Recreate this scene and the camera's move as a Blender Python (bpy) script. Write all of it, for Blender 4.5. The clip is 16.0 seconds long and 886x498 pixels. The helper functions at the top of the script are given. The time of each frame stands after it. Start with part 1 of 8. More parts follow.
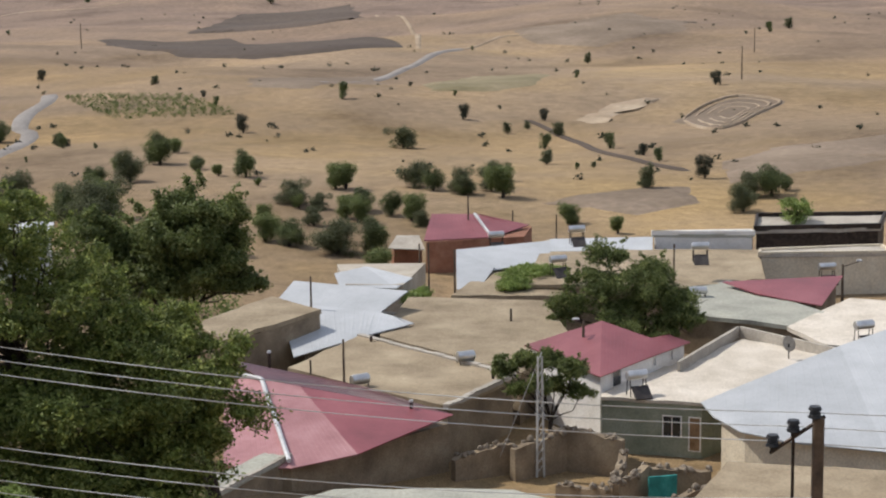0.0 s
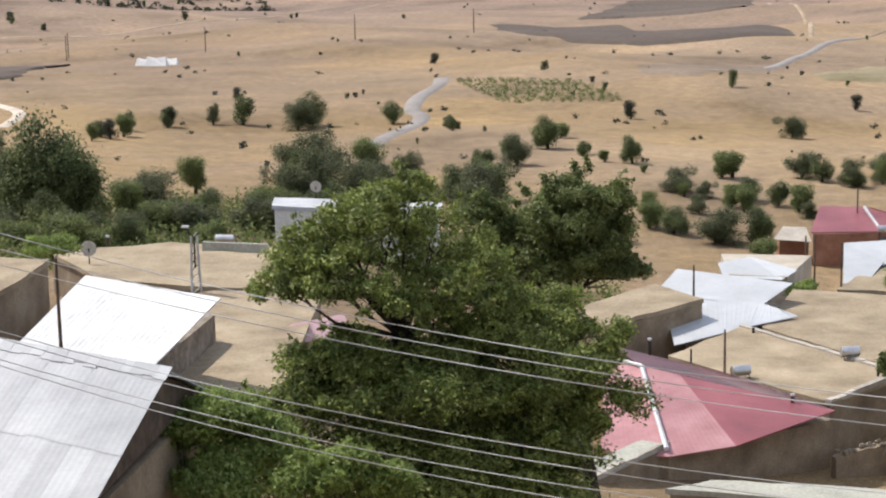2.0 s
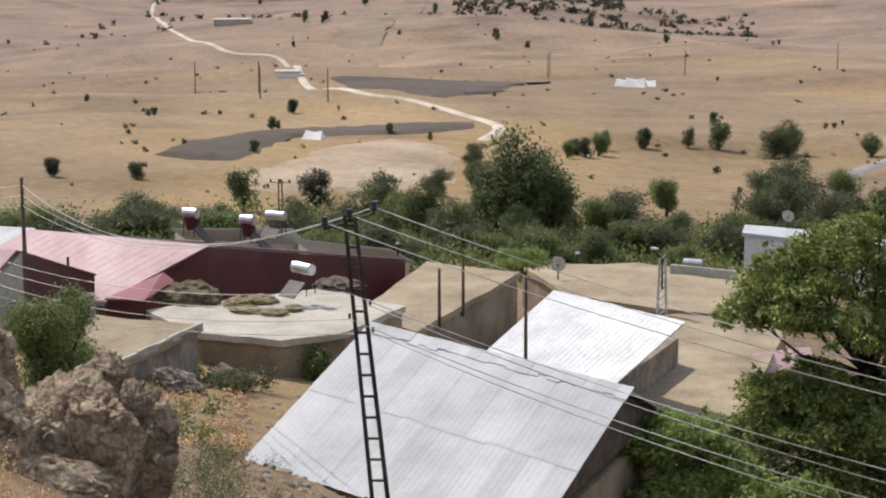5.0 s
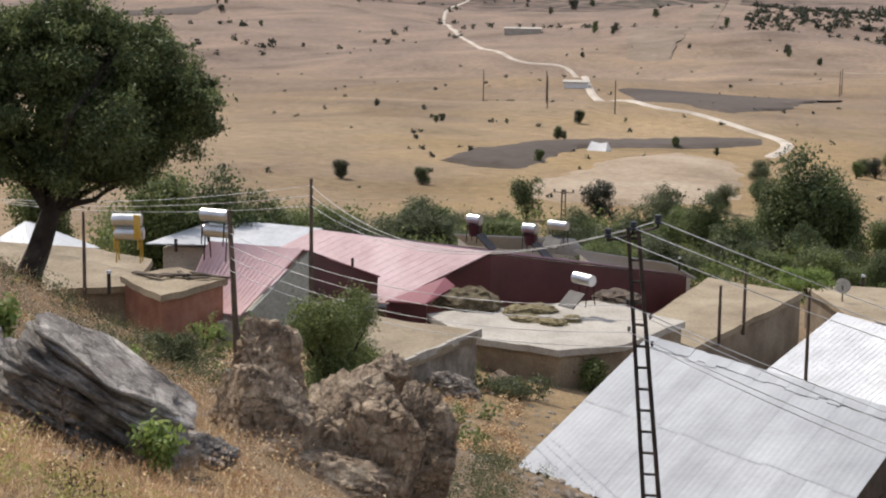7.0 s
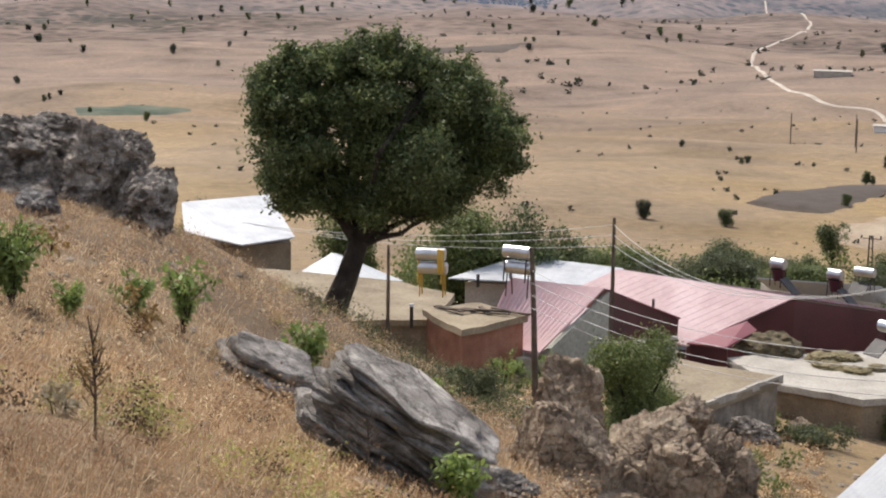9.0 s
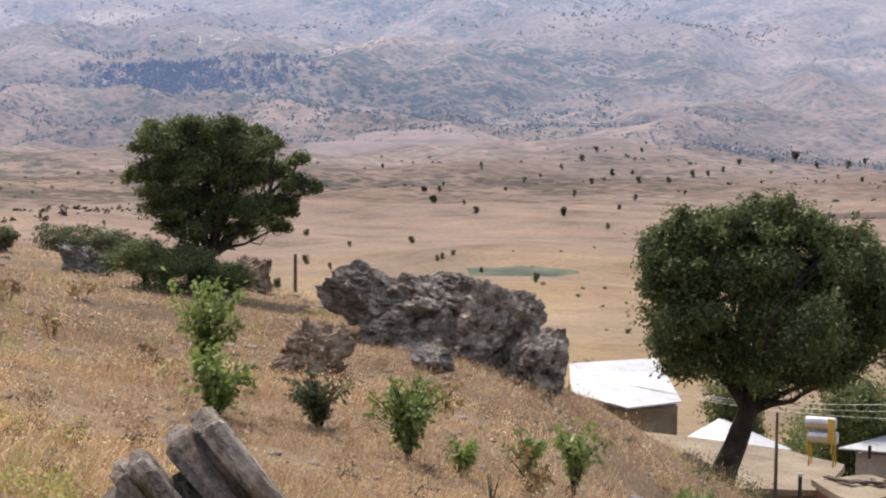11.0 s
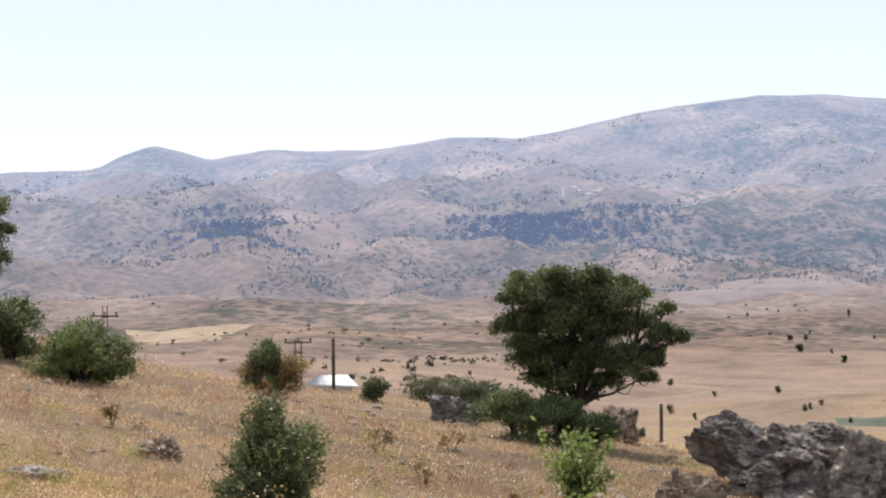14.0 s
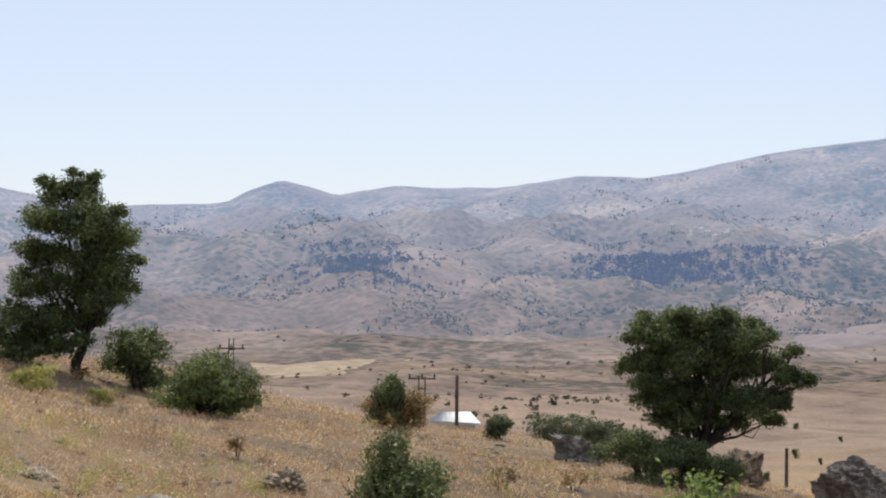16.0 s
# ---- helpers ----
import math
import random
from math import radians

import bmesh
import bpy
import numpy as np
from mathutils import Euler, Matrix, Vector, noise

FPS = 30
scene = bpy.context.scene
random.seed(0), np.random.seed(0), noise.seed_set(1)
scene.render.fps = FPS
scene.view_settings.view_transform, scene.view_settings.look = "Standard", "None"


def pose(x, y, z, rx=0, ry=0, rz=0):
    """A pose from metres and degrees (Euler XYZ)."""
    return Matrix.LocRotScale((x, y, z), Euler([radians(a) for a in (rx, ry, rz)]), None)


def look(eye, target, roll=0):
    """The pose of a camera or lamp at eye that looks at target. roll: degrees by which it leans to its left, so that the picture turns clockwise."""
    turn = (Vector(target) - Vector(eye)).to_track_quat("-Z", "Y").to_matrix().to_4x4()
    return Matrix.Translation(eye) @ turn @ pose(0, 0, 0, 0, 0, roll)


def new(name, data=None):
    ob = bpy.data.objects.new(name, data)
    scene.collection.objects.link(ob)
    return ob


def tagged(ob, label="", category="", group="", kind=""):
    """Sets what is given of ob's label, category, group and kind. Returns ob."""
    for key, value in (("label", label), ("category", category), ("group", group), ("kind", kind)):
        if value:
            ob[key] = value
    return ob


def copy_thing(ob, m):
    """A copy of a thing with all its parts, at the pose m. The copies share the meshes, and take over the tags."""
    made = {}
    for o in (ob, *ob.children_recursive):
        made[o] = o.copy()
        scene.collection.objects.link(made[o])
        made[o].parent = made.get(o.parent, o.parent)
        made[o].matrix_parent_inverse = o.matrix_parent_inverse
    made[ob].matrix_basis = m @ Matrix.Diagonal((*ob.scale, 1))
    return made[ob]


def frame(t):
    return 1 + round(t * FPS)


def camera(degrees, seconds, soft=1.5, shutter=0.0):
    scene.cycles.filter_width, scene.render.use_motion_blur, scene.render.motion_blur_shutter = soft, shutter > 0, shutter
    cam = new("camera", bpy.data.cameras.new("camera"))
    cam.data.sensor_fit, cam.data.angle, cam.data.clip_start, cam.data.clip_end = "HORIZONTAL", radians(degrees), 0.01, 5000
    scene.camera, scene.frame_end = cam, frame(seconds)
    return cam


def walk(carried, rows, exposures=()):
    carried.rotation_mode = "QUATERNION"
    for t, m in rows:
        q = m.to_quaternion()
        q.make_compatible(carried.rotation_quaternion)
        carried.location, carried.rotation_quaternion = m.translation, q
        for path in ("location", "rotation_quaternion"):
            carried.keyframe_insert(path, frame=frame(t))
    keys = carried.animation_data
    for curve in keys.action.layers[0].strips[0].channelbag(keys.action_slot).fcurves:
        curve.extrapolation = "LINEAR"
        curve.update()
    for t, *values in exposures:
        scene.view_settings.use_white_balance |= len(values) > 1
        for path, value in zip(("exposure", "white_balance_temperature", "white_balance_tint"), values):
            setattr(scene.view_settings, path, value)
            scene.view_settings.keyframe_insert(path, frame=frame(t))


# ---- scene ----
# ---------------------------------------------------------------- camera
EYE = 36.5          # eye height over the village street
ARM = 0.33          # the camera swings on an arm's length round the body
cam = camera(24.56, 16.0, soft=2.1)
TURNS = [           # seconds, bearing (left is negative), pitch, lean
    (0.0, -0.033, -11.612, -0.882),
    (0.5, -2.429, -11.717, -0.734),
    (1.0, -5.100, -11.754, -0.739),
    (1.5, -8.238, -11.680, -1.088),
    (2.0, -11.014, -11.790, -1.233),
    (2.5, -12.295, -11.291, -0.747),
    (3.0, -14.298, -10.508, -0.464),
    (3.5, -16.949, -10.254, -0.493),
    (4.0, -19.673, -10.649, -0.358),
    (4.5, -22.062, -10.759, -0.340),
    (5.0, -24.353, -10.968, -0.244),
    (5.2, -25.297, -11.016, -0.170),
    (7.3, -33.383, -10.595, 0.655),
    (7.5, -34.074, -10.535, 0.631),
    (8.0, -36.393, -10.355, 0.486),
    (8.5, -38.743, -10.132, 0.637),
    (9.0, -40.974, -9.697, 0.782),
    (9.5, -43.776, -8.855, 0.969),
    (10.0, -46.865, -7.790, 1.048),
    (10.2, -48.083, -7.356, 1.021),
    (12.3, -56.413, -1.944, -0.371),
    (12.5, -56.868, -1.716, -0.482),
    (13.0, -56.309, -1.372, -0.355),
    (13.5, -58.700, -1.330, -0.513),
    (14.0, -62.200, -1.064, -0.344),
    (14.5, -65.027, -0.686, -0.166),
    (15.0, -67.045, -0.480, 0.259),
    (15.5, -67.174, -0.318, 0.535),
    (16.0, -65.724, -0.011, 0.591),
]


def aim(bearing, pitch, lean):
    a, e = radians(bearing), radians(pitch)
    eye = Vector((ARM * math.sin(a) + 0.0, ARM * math.cos(a), EYE))
    way = Vector((math.sin(a) * math.cos(e), math.cos(a) * math.cos(e), math.sin(e)))
    return look(eye, eye + way * 10, lean)


walk(cam, [(t, aim(b, p, l)) for t, b, p, l in TURNS],
     [(0.0, -0.08, 6500, 10), (1.0, 0.08, 6500, 12), (2.0, 0.38, 6500, 11), (3.5, 0.36, 6500, 11), (5.0, 0.16, 6500, 11), (7.5, 0.1, 6500, 11), (9.0, 0.26, 6550, 11), (10.2, 0.32, 6650, 13), (12.5, 0.32, 6650, 17), (13.5, 0.37, 6650, 13), (14.0, 0.34, 6700, 12), (14.5, 0.12, 6650, 10), (16.0, 0.05, 6550, 9)])

# ---------------------------------------------------------------- light
SUN_BEARING, SUN_HEIGHT = -68.0, 50.0
world = bpy.data.worlds.new("world")
scene.world = world
world.use_nodes = True
wn = world.node_tree.nodes
sky = wn.new("ShaderNodeTexSky")
sky.sky_type = "NISHITA"
sky.sun_disc = False
sky.sun_elevation = radians(SUN_HEIGHT)
sky.sun_rotation = radians(SUN_BEARING)
sky.air_density, sky.dust_density, sky.ozone_density = 1.0, 0.25, 2.0
sky.altitude = 1500.0
wn["Background"].inputs["Strength"].default_value = 0.12
tint = wn.new("ShaderNodeMix")
tint.data_type, tint.blend_type = "RGBA", "MULTIPLY"
tint.inputs[0].default_value = 1.0
tint.inputs[7].default_value = (1.0, 0.96, 1.06, 1)
world.node_tree.links.new(sky.outputs[0], tint.inputs[6])
veil = wn.new("ShaderNodeMix")          # thin summer haze over the whole sky
veil.data_type = "RGBA"
veil.inputs[0].default_value = 0.72
veil.inputs[7].default_value = (5.6, 6.1, 7.05, 1)
world.node_tree.links.new(tint.outputs[2], veil.inputs[6])
world.node_tree.links.new(veil.outputs[2], wn["Background"].inputs["Color"])
sun_data = bpy.data.lights.new("sun", "SUN")
sun_data.energy, sun_data.angle, sun_data.color = 4.2, radians(0.55), (1.0, 0.93, 0.83)
sun = new("sun", sun_data)
sb, sh = radians(SUN_BEARING), radians(SUN_HEIGHT)
sun.matrix_world = look((math.sin(sb) * math.cos(sh) * 300, math.cos(sb) * math.cos(sh) * 300, math.sin(sh) * 300), (0, 0, 0))

# ---------------------------------------------------------------- materials


def material(name):
    m = bpy.data.materials.new(name)
    m.use_nodes = True
    nt = m.node_tree
    return m, nt, nt.nodes["Principled BSDF"]


def link(nt, a, b):
    nt.links.new(a, b)


def node(nt, kind, **sets):
    n = nt.nodes.new(kind)
    for k, v in sets.items():
        n.inputs[k.replace("_", " ")].default_value = v
    return n


def noise_tex(nt, scale, detail=6.0, rough=0.6, coord=None):
    n = node(nt, "ShaderNodeTexNoise", Scale=scale, Detail=detail, Roughness=rough)
    if coord:
        link(nt, coord, n.inputs["Vector"])
    return n


def ramp(nt, fac, stops):
    r = nt.nodes.new("ShaderNodeValToRGB")
    el = r.color_ramp.elements
    while len(el) < len(stops):
        el.new(0.5)
    for e, (p, c) in zip(el, stops):
        e.position, e.color = p, (*c, 1)
    link(nt, fac, r.inputs["Fac"])
    return r


def mix(nt, fac, a, b, mode="MIX"):
    m = nt.nodes.new("ShaderNodeMix")
    m.data_type, m.blend_type = "RGBA", mode
    for sock, v in ((m.inputs[0], fac), (m.inputs[6], a), (m.inputs[7], b)):
        if isinstance(v, (int, float)):
            sock.default_value = v
        elif isinstance(v, tuple):
            sock.default_value = (*v, 1)
        else:
            link(nt, v, sock)
    return m.outputs[2]


def bump(nt, bsdf, height, strength, dist):
    b = node(nt, "ShaderNodeBump", Strength=strength, Distance=dist)
    link(nt, height, b.inputs["Height"])
    link(nt, b.outputs[0], bsdf.inputs["Normal"])


def surface(name, dark, mid, light, scale=1.0, rough=0.85, metal=0.0, relief=0.02, fine=18.0, wave=None, spec=0.3, island=False, grain=0.8):
    """A two-scale surface: broad stains and fine grain, with relief; wave: rib spacing per metre along local x."""
    m, nt, b = material(name)
    co = nt.nodes.new("ShaderNodeTexCoord").outputs["Object"]
    big = noise_tex(nt, scale, 5, 0.6, co)
    small = noise_tex(nt, scale * fine, 4, 0.65, co)
    c = ramp(nt, big.outputs["Fac"], [(0.32, dark), (0.5, mid), (0.68, light)]).outputs["Color"]
    g = ramp(nt, small.outputs["Fac"], [(0.3, (0.72, 0.72, 0.72)), (0.7, (1.2, 1.2, 1.2))]).outputs["Color"]
    c = mix(nt, grain, c, g, "MULTIPLY")
    rnd = nt.nodes.new("ShaderNodeNewGeometry").outputs["Random Per Island"] if island else nt.nodes.new("ShaderNodeObjectInfo").outputs["Random"]
    v = ramp(nt, rnd, [(0.0, (0.9, 0.9, 0.9)), (1.0, (1.08, 1.08, 1.08))]).outputs["Color"]
    c = mix(nt, 1.0, c, v, "MULTIPLY")
    link(nt, c, b.inputs["Base Color"])
    b.inputs["Roughness"].default_value, b.inputs["Metallic"].default_value = rough, metal
    b.inputs["Specular IOR Level"].default_value = spec
    if relief:
        bump(nt, b, small.outputs["Fac"], 0.6, relief)
    return m


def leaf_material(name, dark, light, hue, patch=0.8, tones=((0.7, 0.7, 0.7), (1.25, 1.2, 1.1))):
    m, nt, b = material(name)
    geo = nt.nodes.new("ShaderNodeNewGeometry").outputs["Random Per Island"]
    co = nt.nodes.new("ShaderNodeTexCoord").outputs["Object"]
    c = ramp(nt, geo, [(0.0, dark), (0.7, light), (1.0, hue)]).outputs["Color"]
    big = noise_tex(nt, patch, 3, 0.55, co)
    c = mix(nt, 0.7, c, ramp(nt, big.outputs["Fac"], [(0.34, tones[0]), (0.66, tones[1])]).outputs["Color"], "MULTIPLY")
    link(nt, c, b.inputs["Base Color"])
    b.inputs["Roughness"].default_value = 0.55
    b.inputs["Specular IOR Level"].default_value = 0.25
    tr = nt.nodes.new("ShaderNodeBsdfTranslucent")
    link(nt, c, tr.inputs["Color"])
    ms = nt.nodes.new("ShaderNodeMixShader")
    ms.inputs[0].default_value = 0.4
    link(nt, b.outputs[0], ms.inputs[1])
    link(nt, tr.outputs[0], ms.inputs[2])
    link(nt, ms.outputs[0], nt.nodes["Material Output"].inputs["Surface"])
    return m


def rock_surface(name, dark, mid, light, turn, layers=5.0, veil=0.5):
    """Weathered rock: patches of pale crust, thin dark beds across the lie given by turn, cracks and pits in relief."""
    m, nt, b = material(name)
    co = nt.nodes.new("ShaderNodeTexCoord").outputs["Object"]
    lie = nt.nodes.new("ShaderNodeMapping")
    lie.inputs["Rotation"].default_value = [radians(a) for a in turn]
    lie.inputs["Scale"].default_value = (0.8, 0.8, layers)
    link(nt, co, lie.inputs["Vector"])
    beds = noise_tex(nt, 2.2, 7, 0.72, lie.outputs[0])
    crust = noise_tex(nt, 2.6, 6, 0.7, co)
    grit = noise_tex(nt, 26.0, 5, 0.75, co)
    cracks = node(nt, "ShaderNodeTexVoronoi", Scale=3.2)
    cracks.feature = "DISTANCE_TO_EDGE"
    shift = nt.nodes.new("ShaderNodeVectorMath")
    shift.operation = "MULTIPLY_ADD"
    shift.inputs[1].default_value = (0.5, 0.5, 0.5)
    link(nt, crust.outputs["Color"], shift.inputs[0])
    link(nt, lie.outputs[0], shift.inputs[2])
    link(nt, shift.outputs[0], cracks.inputs["Vector"])
    c = ramp(nt, crust.outputs["Fac"], [(0.36, dark), (0.5, mid), (0.62, light)]).outputs["Color"]
    c = mix(nt, veil, c, ramp(nt, beds.outputs["Fac"], [(0.38, (0.3, 0.29, 0.3)), (0.47, (0.85, 0.84, 0.84)), (0.6, (1.2, 1.2, 1.18)), (0.7, (1.65, 1.6, 1.52))]).outputs["Color"], "MULTIPLY")
    c = mix(nt, 0.8, c, ramp(nt, grit.outputs["Fac"], [(0.3, (0.55, 0.54, 0.52)), (0.7, (1.35, 1.34, 1.3))]).outputs["Color"], "MULTIPLY")
    v = ramp(nt, nt.nodes.new("ShaderNodeObjectInfo").outputs["Random"], [(0.0, (0.88, 0.88, 0.88)), (1.0, (1.1, 1.09, 1.07))]).outputs["Color"]
    link(nt, mix(nt, 1.0, c, v, "MULTIPLY"), b.inputs["Base Color"])
    b.inputs["Roughness"].default_value = 0.95
    b.inputs["Specular IOR Level"].default_value = 0.15
    rims = ramp(nt, cracks.outputs["Distance"], [(0.0, (0, 0, 0)), (0.06, (1, 1, 1))]).outputs["Color"]
    first = node(nt, "ShaderNodeBump", Strength=0.8, Distance=0.05)
    link(nt, rims, first.inputs["Height"])
    second = node(nt, "ShaderNodeBump", Strength=0.9, Distance=0.2 * veil)
    link(nt, beds.outputs["Fac"], second.inputs["Height"])
    link(nt, first.outputs[0], second.inputs["Normal"])
    third = node(nt, "ShaderNodeBump", Strength=0.7, Distance=0.05 * veil)
    link(nt, grit.outputs["Fac"], third.inputs["Height"])
    link(nt, second.outputs[0], third.inputs["Normal"])
    link(nt, third.outputs[0], b.inputs["Normal"])
    return m


EARTH_ROOF = surface("earth_roof", (0.21, 0.165, 0.11), (0.285, 0.228, 0.155), (0.36, 0.295, 0.205), 0.35, 0.95, relief=0.04)
MUD_WALL = surface("mud_wall", (0.17, 0.13, 0.09), (0.25, 0.195, 0.135), (0.33, 0.27, 0.19), 0.5, 0.95, relief=0.05)
PLASTER = surface("plaster", (0.36, 0.32, 0.26), (0.45, 0.4, 0.33), (0.52, 0.47, 0.4), 0.5, 0.9, relief=0.02)
WHITE_WALL = surface("white_wall", (0.7, 0.68, 0.64), (0.78, 0.76, 0.73), (0.83, 0.82, 0.79), 0.6, 0.85, relief=0.01)
CREAM = surface("cream_wall", (0.5, 0.44, 0.34), (0.6, 0.53, 0.41), (0.66, 0.6, 0.48), 0.5, 0.9, relief=0.01)
DECK = surface("pale_deck", (0.46, 0.41, 0.34), (0.56, 0.505, 0.43), (0.64, 0.585, 0.51), 0.4, 0.9, relief=0.02)
CONCRETE = surface("concrete", (0.32, 0.29, 0.245), (0.415, 0.377, 0.325), (0.49, 0.45, 0.39), 0.4, 0.9, relief=0.02)
GREY_FLAT = surface("grey_flat", (0.28, 0.28, 0.24), (0.36, 0.36, 0.31), (0.42, 0.41, 0.35), 0.3, 0.92, relief=0.02)
GREEN_WALL = surface("green_wall", (0.2, 0.22, 0.16), (0.27, 0.29, 0.22), (0.33, 0.34, 0.27), 0.5, 0.9)
TEAL = surface("teal_paint", (0.02, 0.16, 0.16), (0.03, 0.24, 0.23), (0.06, 0.32, 0.3), 1.5, 0.7)
BRICK = surface("brick_wall", (0.22, 0.1, 0.065), (0.3, 0.14, 0.09), (0.36, 0.19, 0.13), 0.8, 0.9)
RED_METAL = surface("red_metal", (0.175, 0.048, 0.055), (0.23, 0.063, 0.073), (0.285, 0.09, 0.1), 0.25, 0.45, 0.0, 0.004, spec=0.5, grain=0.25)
PINK_METAL = surface("pale_red_metal", (0.4, 0.235, 0.24), (0.5, 0.315, 0.32), (0.58, 0.4, 0.405), 0.3, 0.45, 0.0, 0.004, spec=0.5, grain=0.25)
HIP_PINK = surface("pinkish_red_sheet", (0.29, 0.13, 0.138), (0.36, 0.175, 0.183), (0.42, 0.225, 0.232), 0.5, 0.5, 0.0, 0.004, spec=0.4, grain=0.25)
# maroon paint, lowered further so the gable's shade is in the colour
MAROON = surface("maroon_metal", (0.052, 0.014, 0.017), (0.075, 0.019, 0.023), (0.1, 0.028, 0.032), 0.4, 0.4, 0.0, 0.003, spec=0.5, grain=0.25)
GREY_METAL = surface("galvanised_sheet", (0.275, 0.285, 0.3), (0.335, 0.347, 0.362), (0.385, 0.397, 0.412), 0.35, 0.6, 0.1, 0.002, grain=0.25)
BLUE_METAL = surface("bluish_sheet", (0.39, 0.405, 0.42), (0.44, 0.457, 0.475), (0.49, 0.507, 0.525), 0.3, 0.55, 0.1, 0.002, grain=0.25)
WHITE_METAL = surface("bright_sheet", (0.38, 0.39, 0.405), (0.455, 0.465, 0.482), (0.54, 0.55, 0.565), 0.6, 0.55, 0.1, 0.004, fine=9.0, grain=0.45)
WOOD = surface("grey_wood", (0.06, 0.045, 0.035), (0.1, 0.075, 0.055), (0.15, 0.11, 0.08), 2.0, 0.85)
PALE_WOOD = surface("door_wood", (0.2, 0.12, 0.06), (0.28, 0.18, 0.1), (0.34, 0.23, 0.13), 2.0, 0.7)
STEEL = surface("dark_steel", (0.03, 0.025, 0.022), (0.05, 0.04, 0.035), (0.08, 0.06, 0.05), 3.0, 0.6, 0.6, 0.003)
BLACK = surface("black_ceramic", (0.01, 0.01, 0.01), (0.018, 0.017, 0.016), (0.03, 0.028, 0.026), 6.0, 0.35, relief=0)
CHROME = surface("tank_steel", (0.5, 0.5, 0.5), (0.6, 0.6, 0.6), (0.7, 0.7, 0.7), 1.0, 0.32, 0.9, 0.002)
PANEL = surface("solar_glass", (0.035, 0.03, 0.03), (0.05, 0.044, 0.043), (0.08, 0.07, 0.066), 1.0, 0.5, relief=0, spec=0.2)
GLASS = surface("window_glass", (0.02, 0.022, 0.024), (0.03, 0.033, 0.036), (0.04, 0.045, 0.05), 1.0, 0.1, relief=0, spec=0.6)
YELLOW = surface("yellow_paint", (0.4, 0.24, 0.03), (0.5, 0.31, 0.05), (0.56, 0.38, 0.1), 2.0, 0.6)
CABLE = surface("cable_aluminium", (0.38, 0.38, 0.37), (0.46, 0.46, 0.45), (0.54, 0.54, 0.53), 2.0, 0.55, 0.15, 0)
ROCK = rock_surface("limestone_rock", (0.15, 0.128, 0.11), (0.31, 0.27, 0.235), (0.54, 0.485, 0.43), (15, 12, 0), 3.2, 0.7)
TAN_ROCK = rock_surface("tan_rock", (0.19, 0.144, 0.106), (0.35, 0.272, 0.2), (0.5, 0.41, 0.31), (0, 20, 0), 2.0, 0.45)
SLAB_ROCK = rock_surface("grey_slab_rock", (0.2, 0.182, 0.17), (0.34, 0.312, 0.292), (0.56, 0.52, 0.485), (0, 0, 0), 9.0, 0.65)
STONE = surface("rubble_stone", (0.14, 0.11, 0.085), (0.24, 0.2, 0.155), (0.35, 0.3, 0.24), 1.2, 0.95, relief=0.05)
BARK = surface("bark", (0.025, 0.02, 0.016), (0.045, 0.035, 0.028), (0.08, 0.065, 0.05), 2.5, 0.95, relief=0.05)
ROAD = surface("track_gravel", (0.36, 0.31, 0.25), (0.46, 0.4, 0.33), (0.55, 0.49, 0.41), 0.1, 0.95)
BROWN_SOIL = surface("brown_soil", (0.15, 0.112, 0.08), (0.2, 0.152, 0.11), (0.26, 0.202, 0.15), 0.06, 0.98, relief=0.4)
ASPHALT = surface("old_asphalt", (0.2, 0.182, 0.168), (0.245, 0.224, 0.207), (0.29, 0.265, 0.245), 0.1, 0.95)
PLOUGH = surface("ploughed_soil", (0.066, 0.05, 0.04), (0.088, 0.067, 0.053), (0.115, 0.088, 0.07), 0.02, 0.98, relief=0.1, fine=30)
ORCHARD = surface("orchard_green", (0.045, 0.062, 0.04), (0.075, 0.092, 0.06), (0.14, 0.14, 0.1), 0.12, 0.95)
CROP = surface("green_crop", (0.16, 0.135, 0.072), (0.21, 0.175, 0.1), (0.27, 0.22, 0.14), 0.05, 0.95)
PALE_SOIL = surface("pale_soil", (0.24, 0.18, 0.12), (0.32, 0.245, 0.17), (0.41, 0.33, 0.24), 0.07, 0.98, relief=0.5)
STRAW = surface("dry_straw", (0.15, 0.12, 0.06), (0.25, 0.205, 0.11), (0.36, 0.3, 0.18), 3.0, 0.95, relief=0.06, island=True)
DARK_STRAW = surface("old_straw", (0.08, 0.065, 0.04), (0.14, 0.11, 0.065), (0.21, 0.17, 0.1), 3.0, 0.95, relief=0.06)
DRY_GRASS = leaf_material("dry_grass_blade", (0.25, 0.145, 0.09), (0.56, 0.38, 0.23), (0.9, 0.76, 0.55), 0.5, ((0.62, 0.55, 0.5), (1.4, 1.4, 1.18)))
LEAF = leaf_material("leaf_green", (0.08, 0.11, 0.036), (0.165, 0.205, 0.07), (0.25, 0.28, 0.115))
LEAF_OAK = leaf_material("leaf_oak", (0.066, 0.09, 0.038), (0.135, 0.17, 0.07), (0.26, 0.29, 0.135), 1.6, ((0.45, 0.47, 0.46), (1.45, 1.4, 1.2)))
LEAF_FRESH = leaf_material("leaf_fresh", (0.13, 0.19, 0.05), (0.24, 0.32, 0.09), (0.34, 0.41, 0.16))
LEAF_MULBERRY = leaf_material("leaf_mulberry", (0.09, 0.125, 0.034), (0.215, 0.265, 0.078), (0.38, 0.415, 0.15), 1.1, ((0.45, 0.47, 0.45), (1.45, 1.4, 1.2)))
LEAF_FAR = leaf_material("leaf_far_oak", (0.035, 0.04, 0.028), (0.06, 0.066, 0.045), (0.09, 0.095, 0.065))
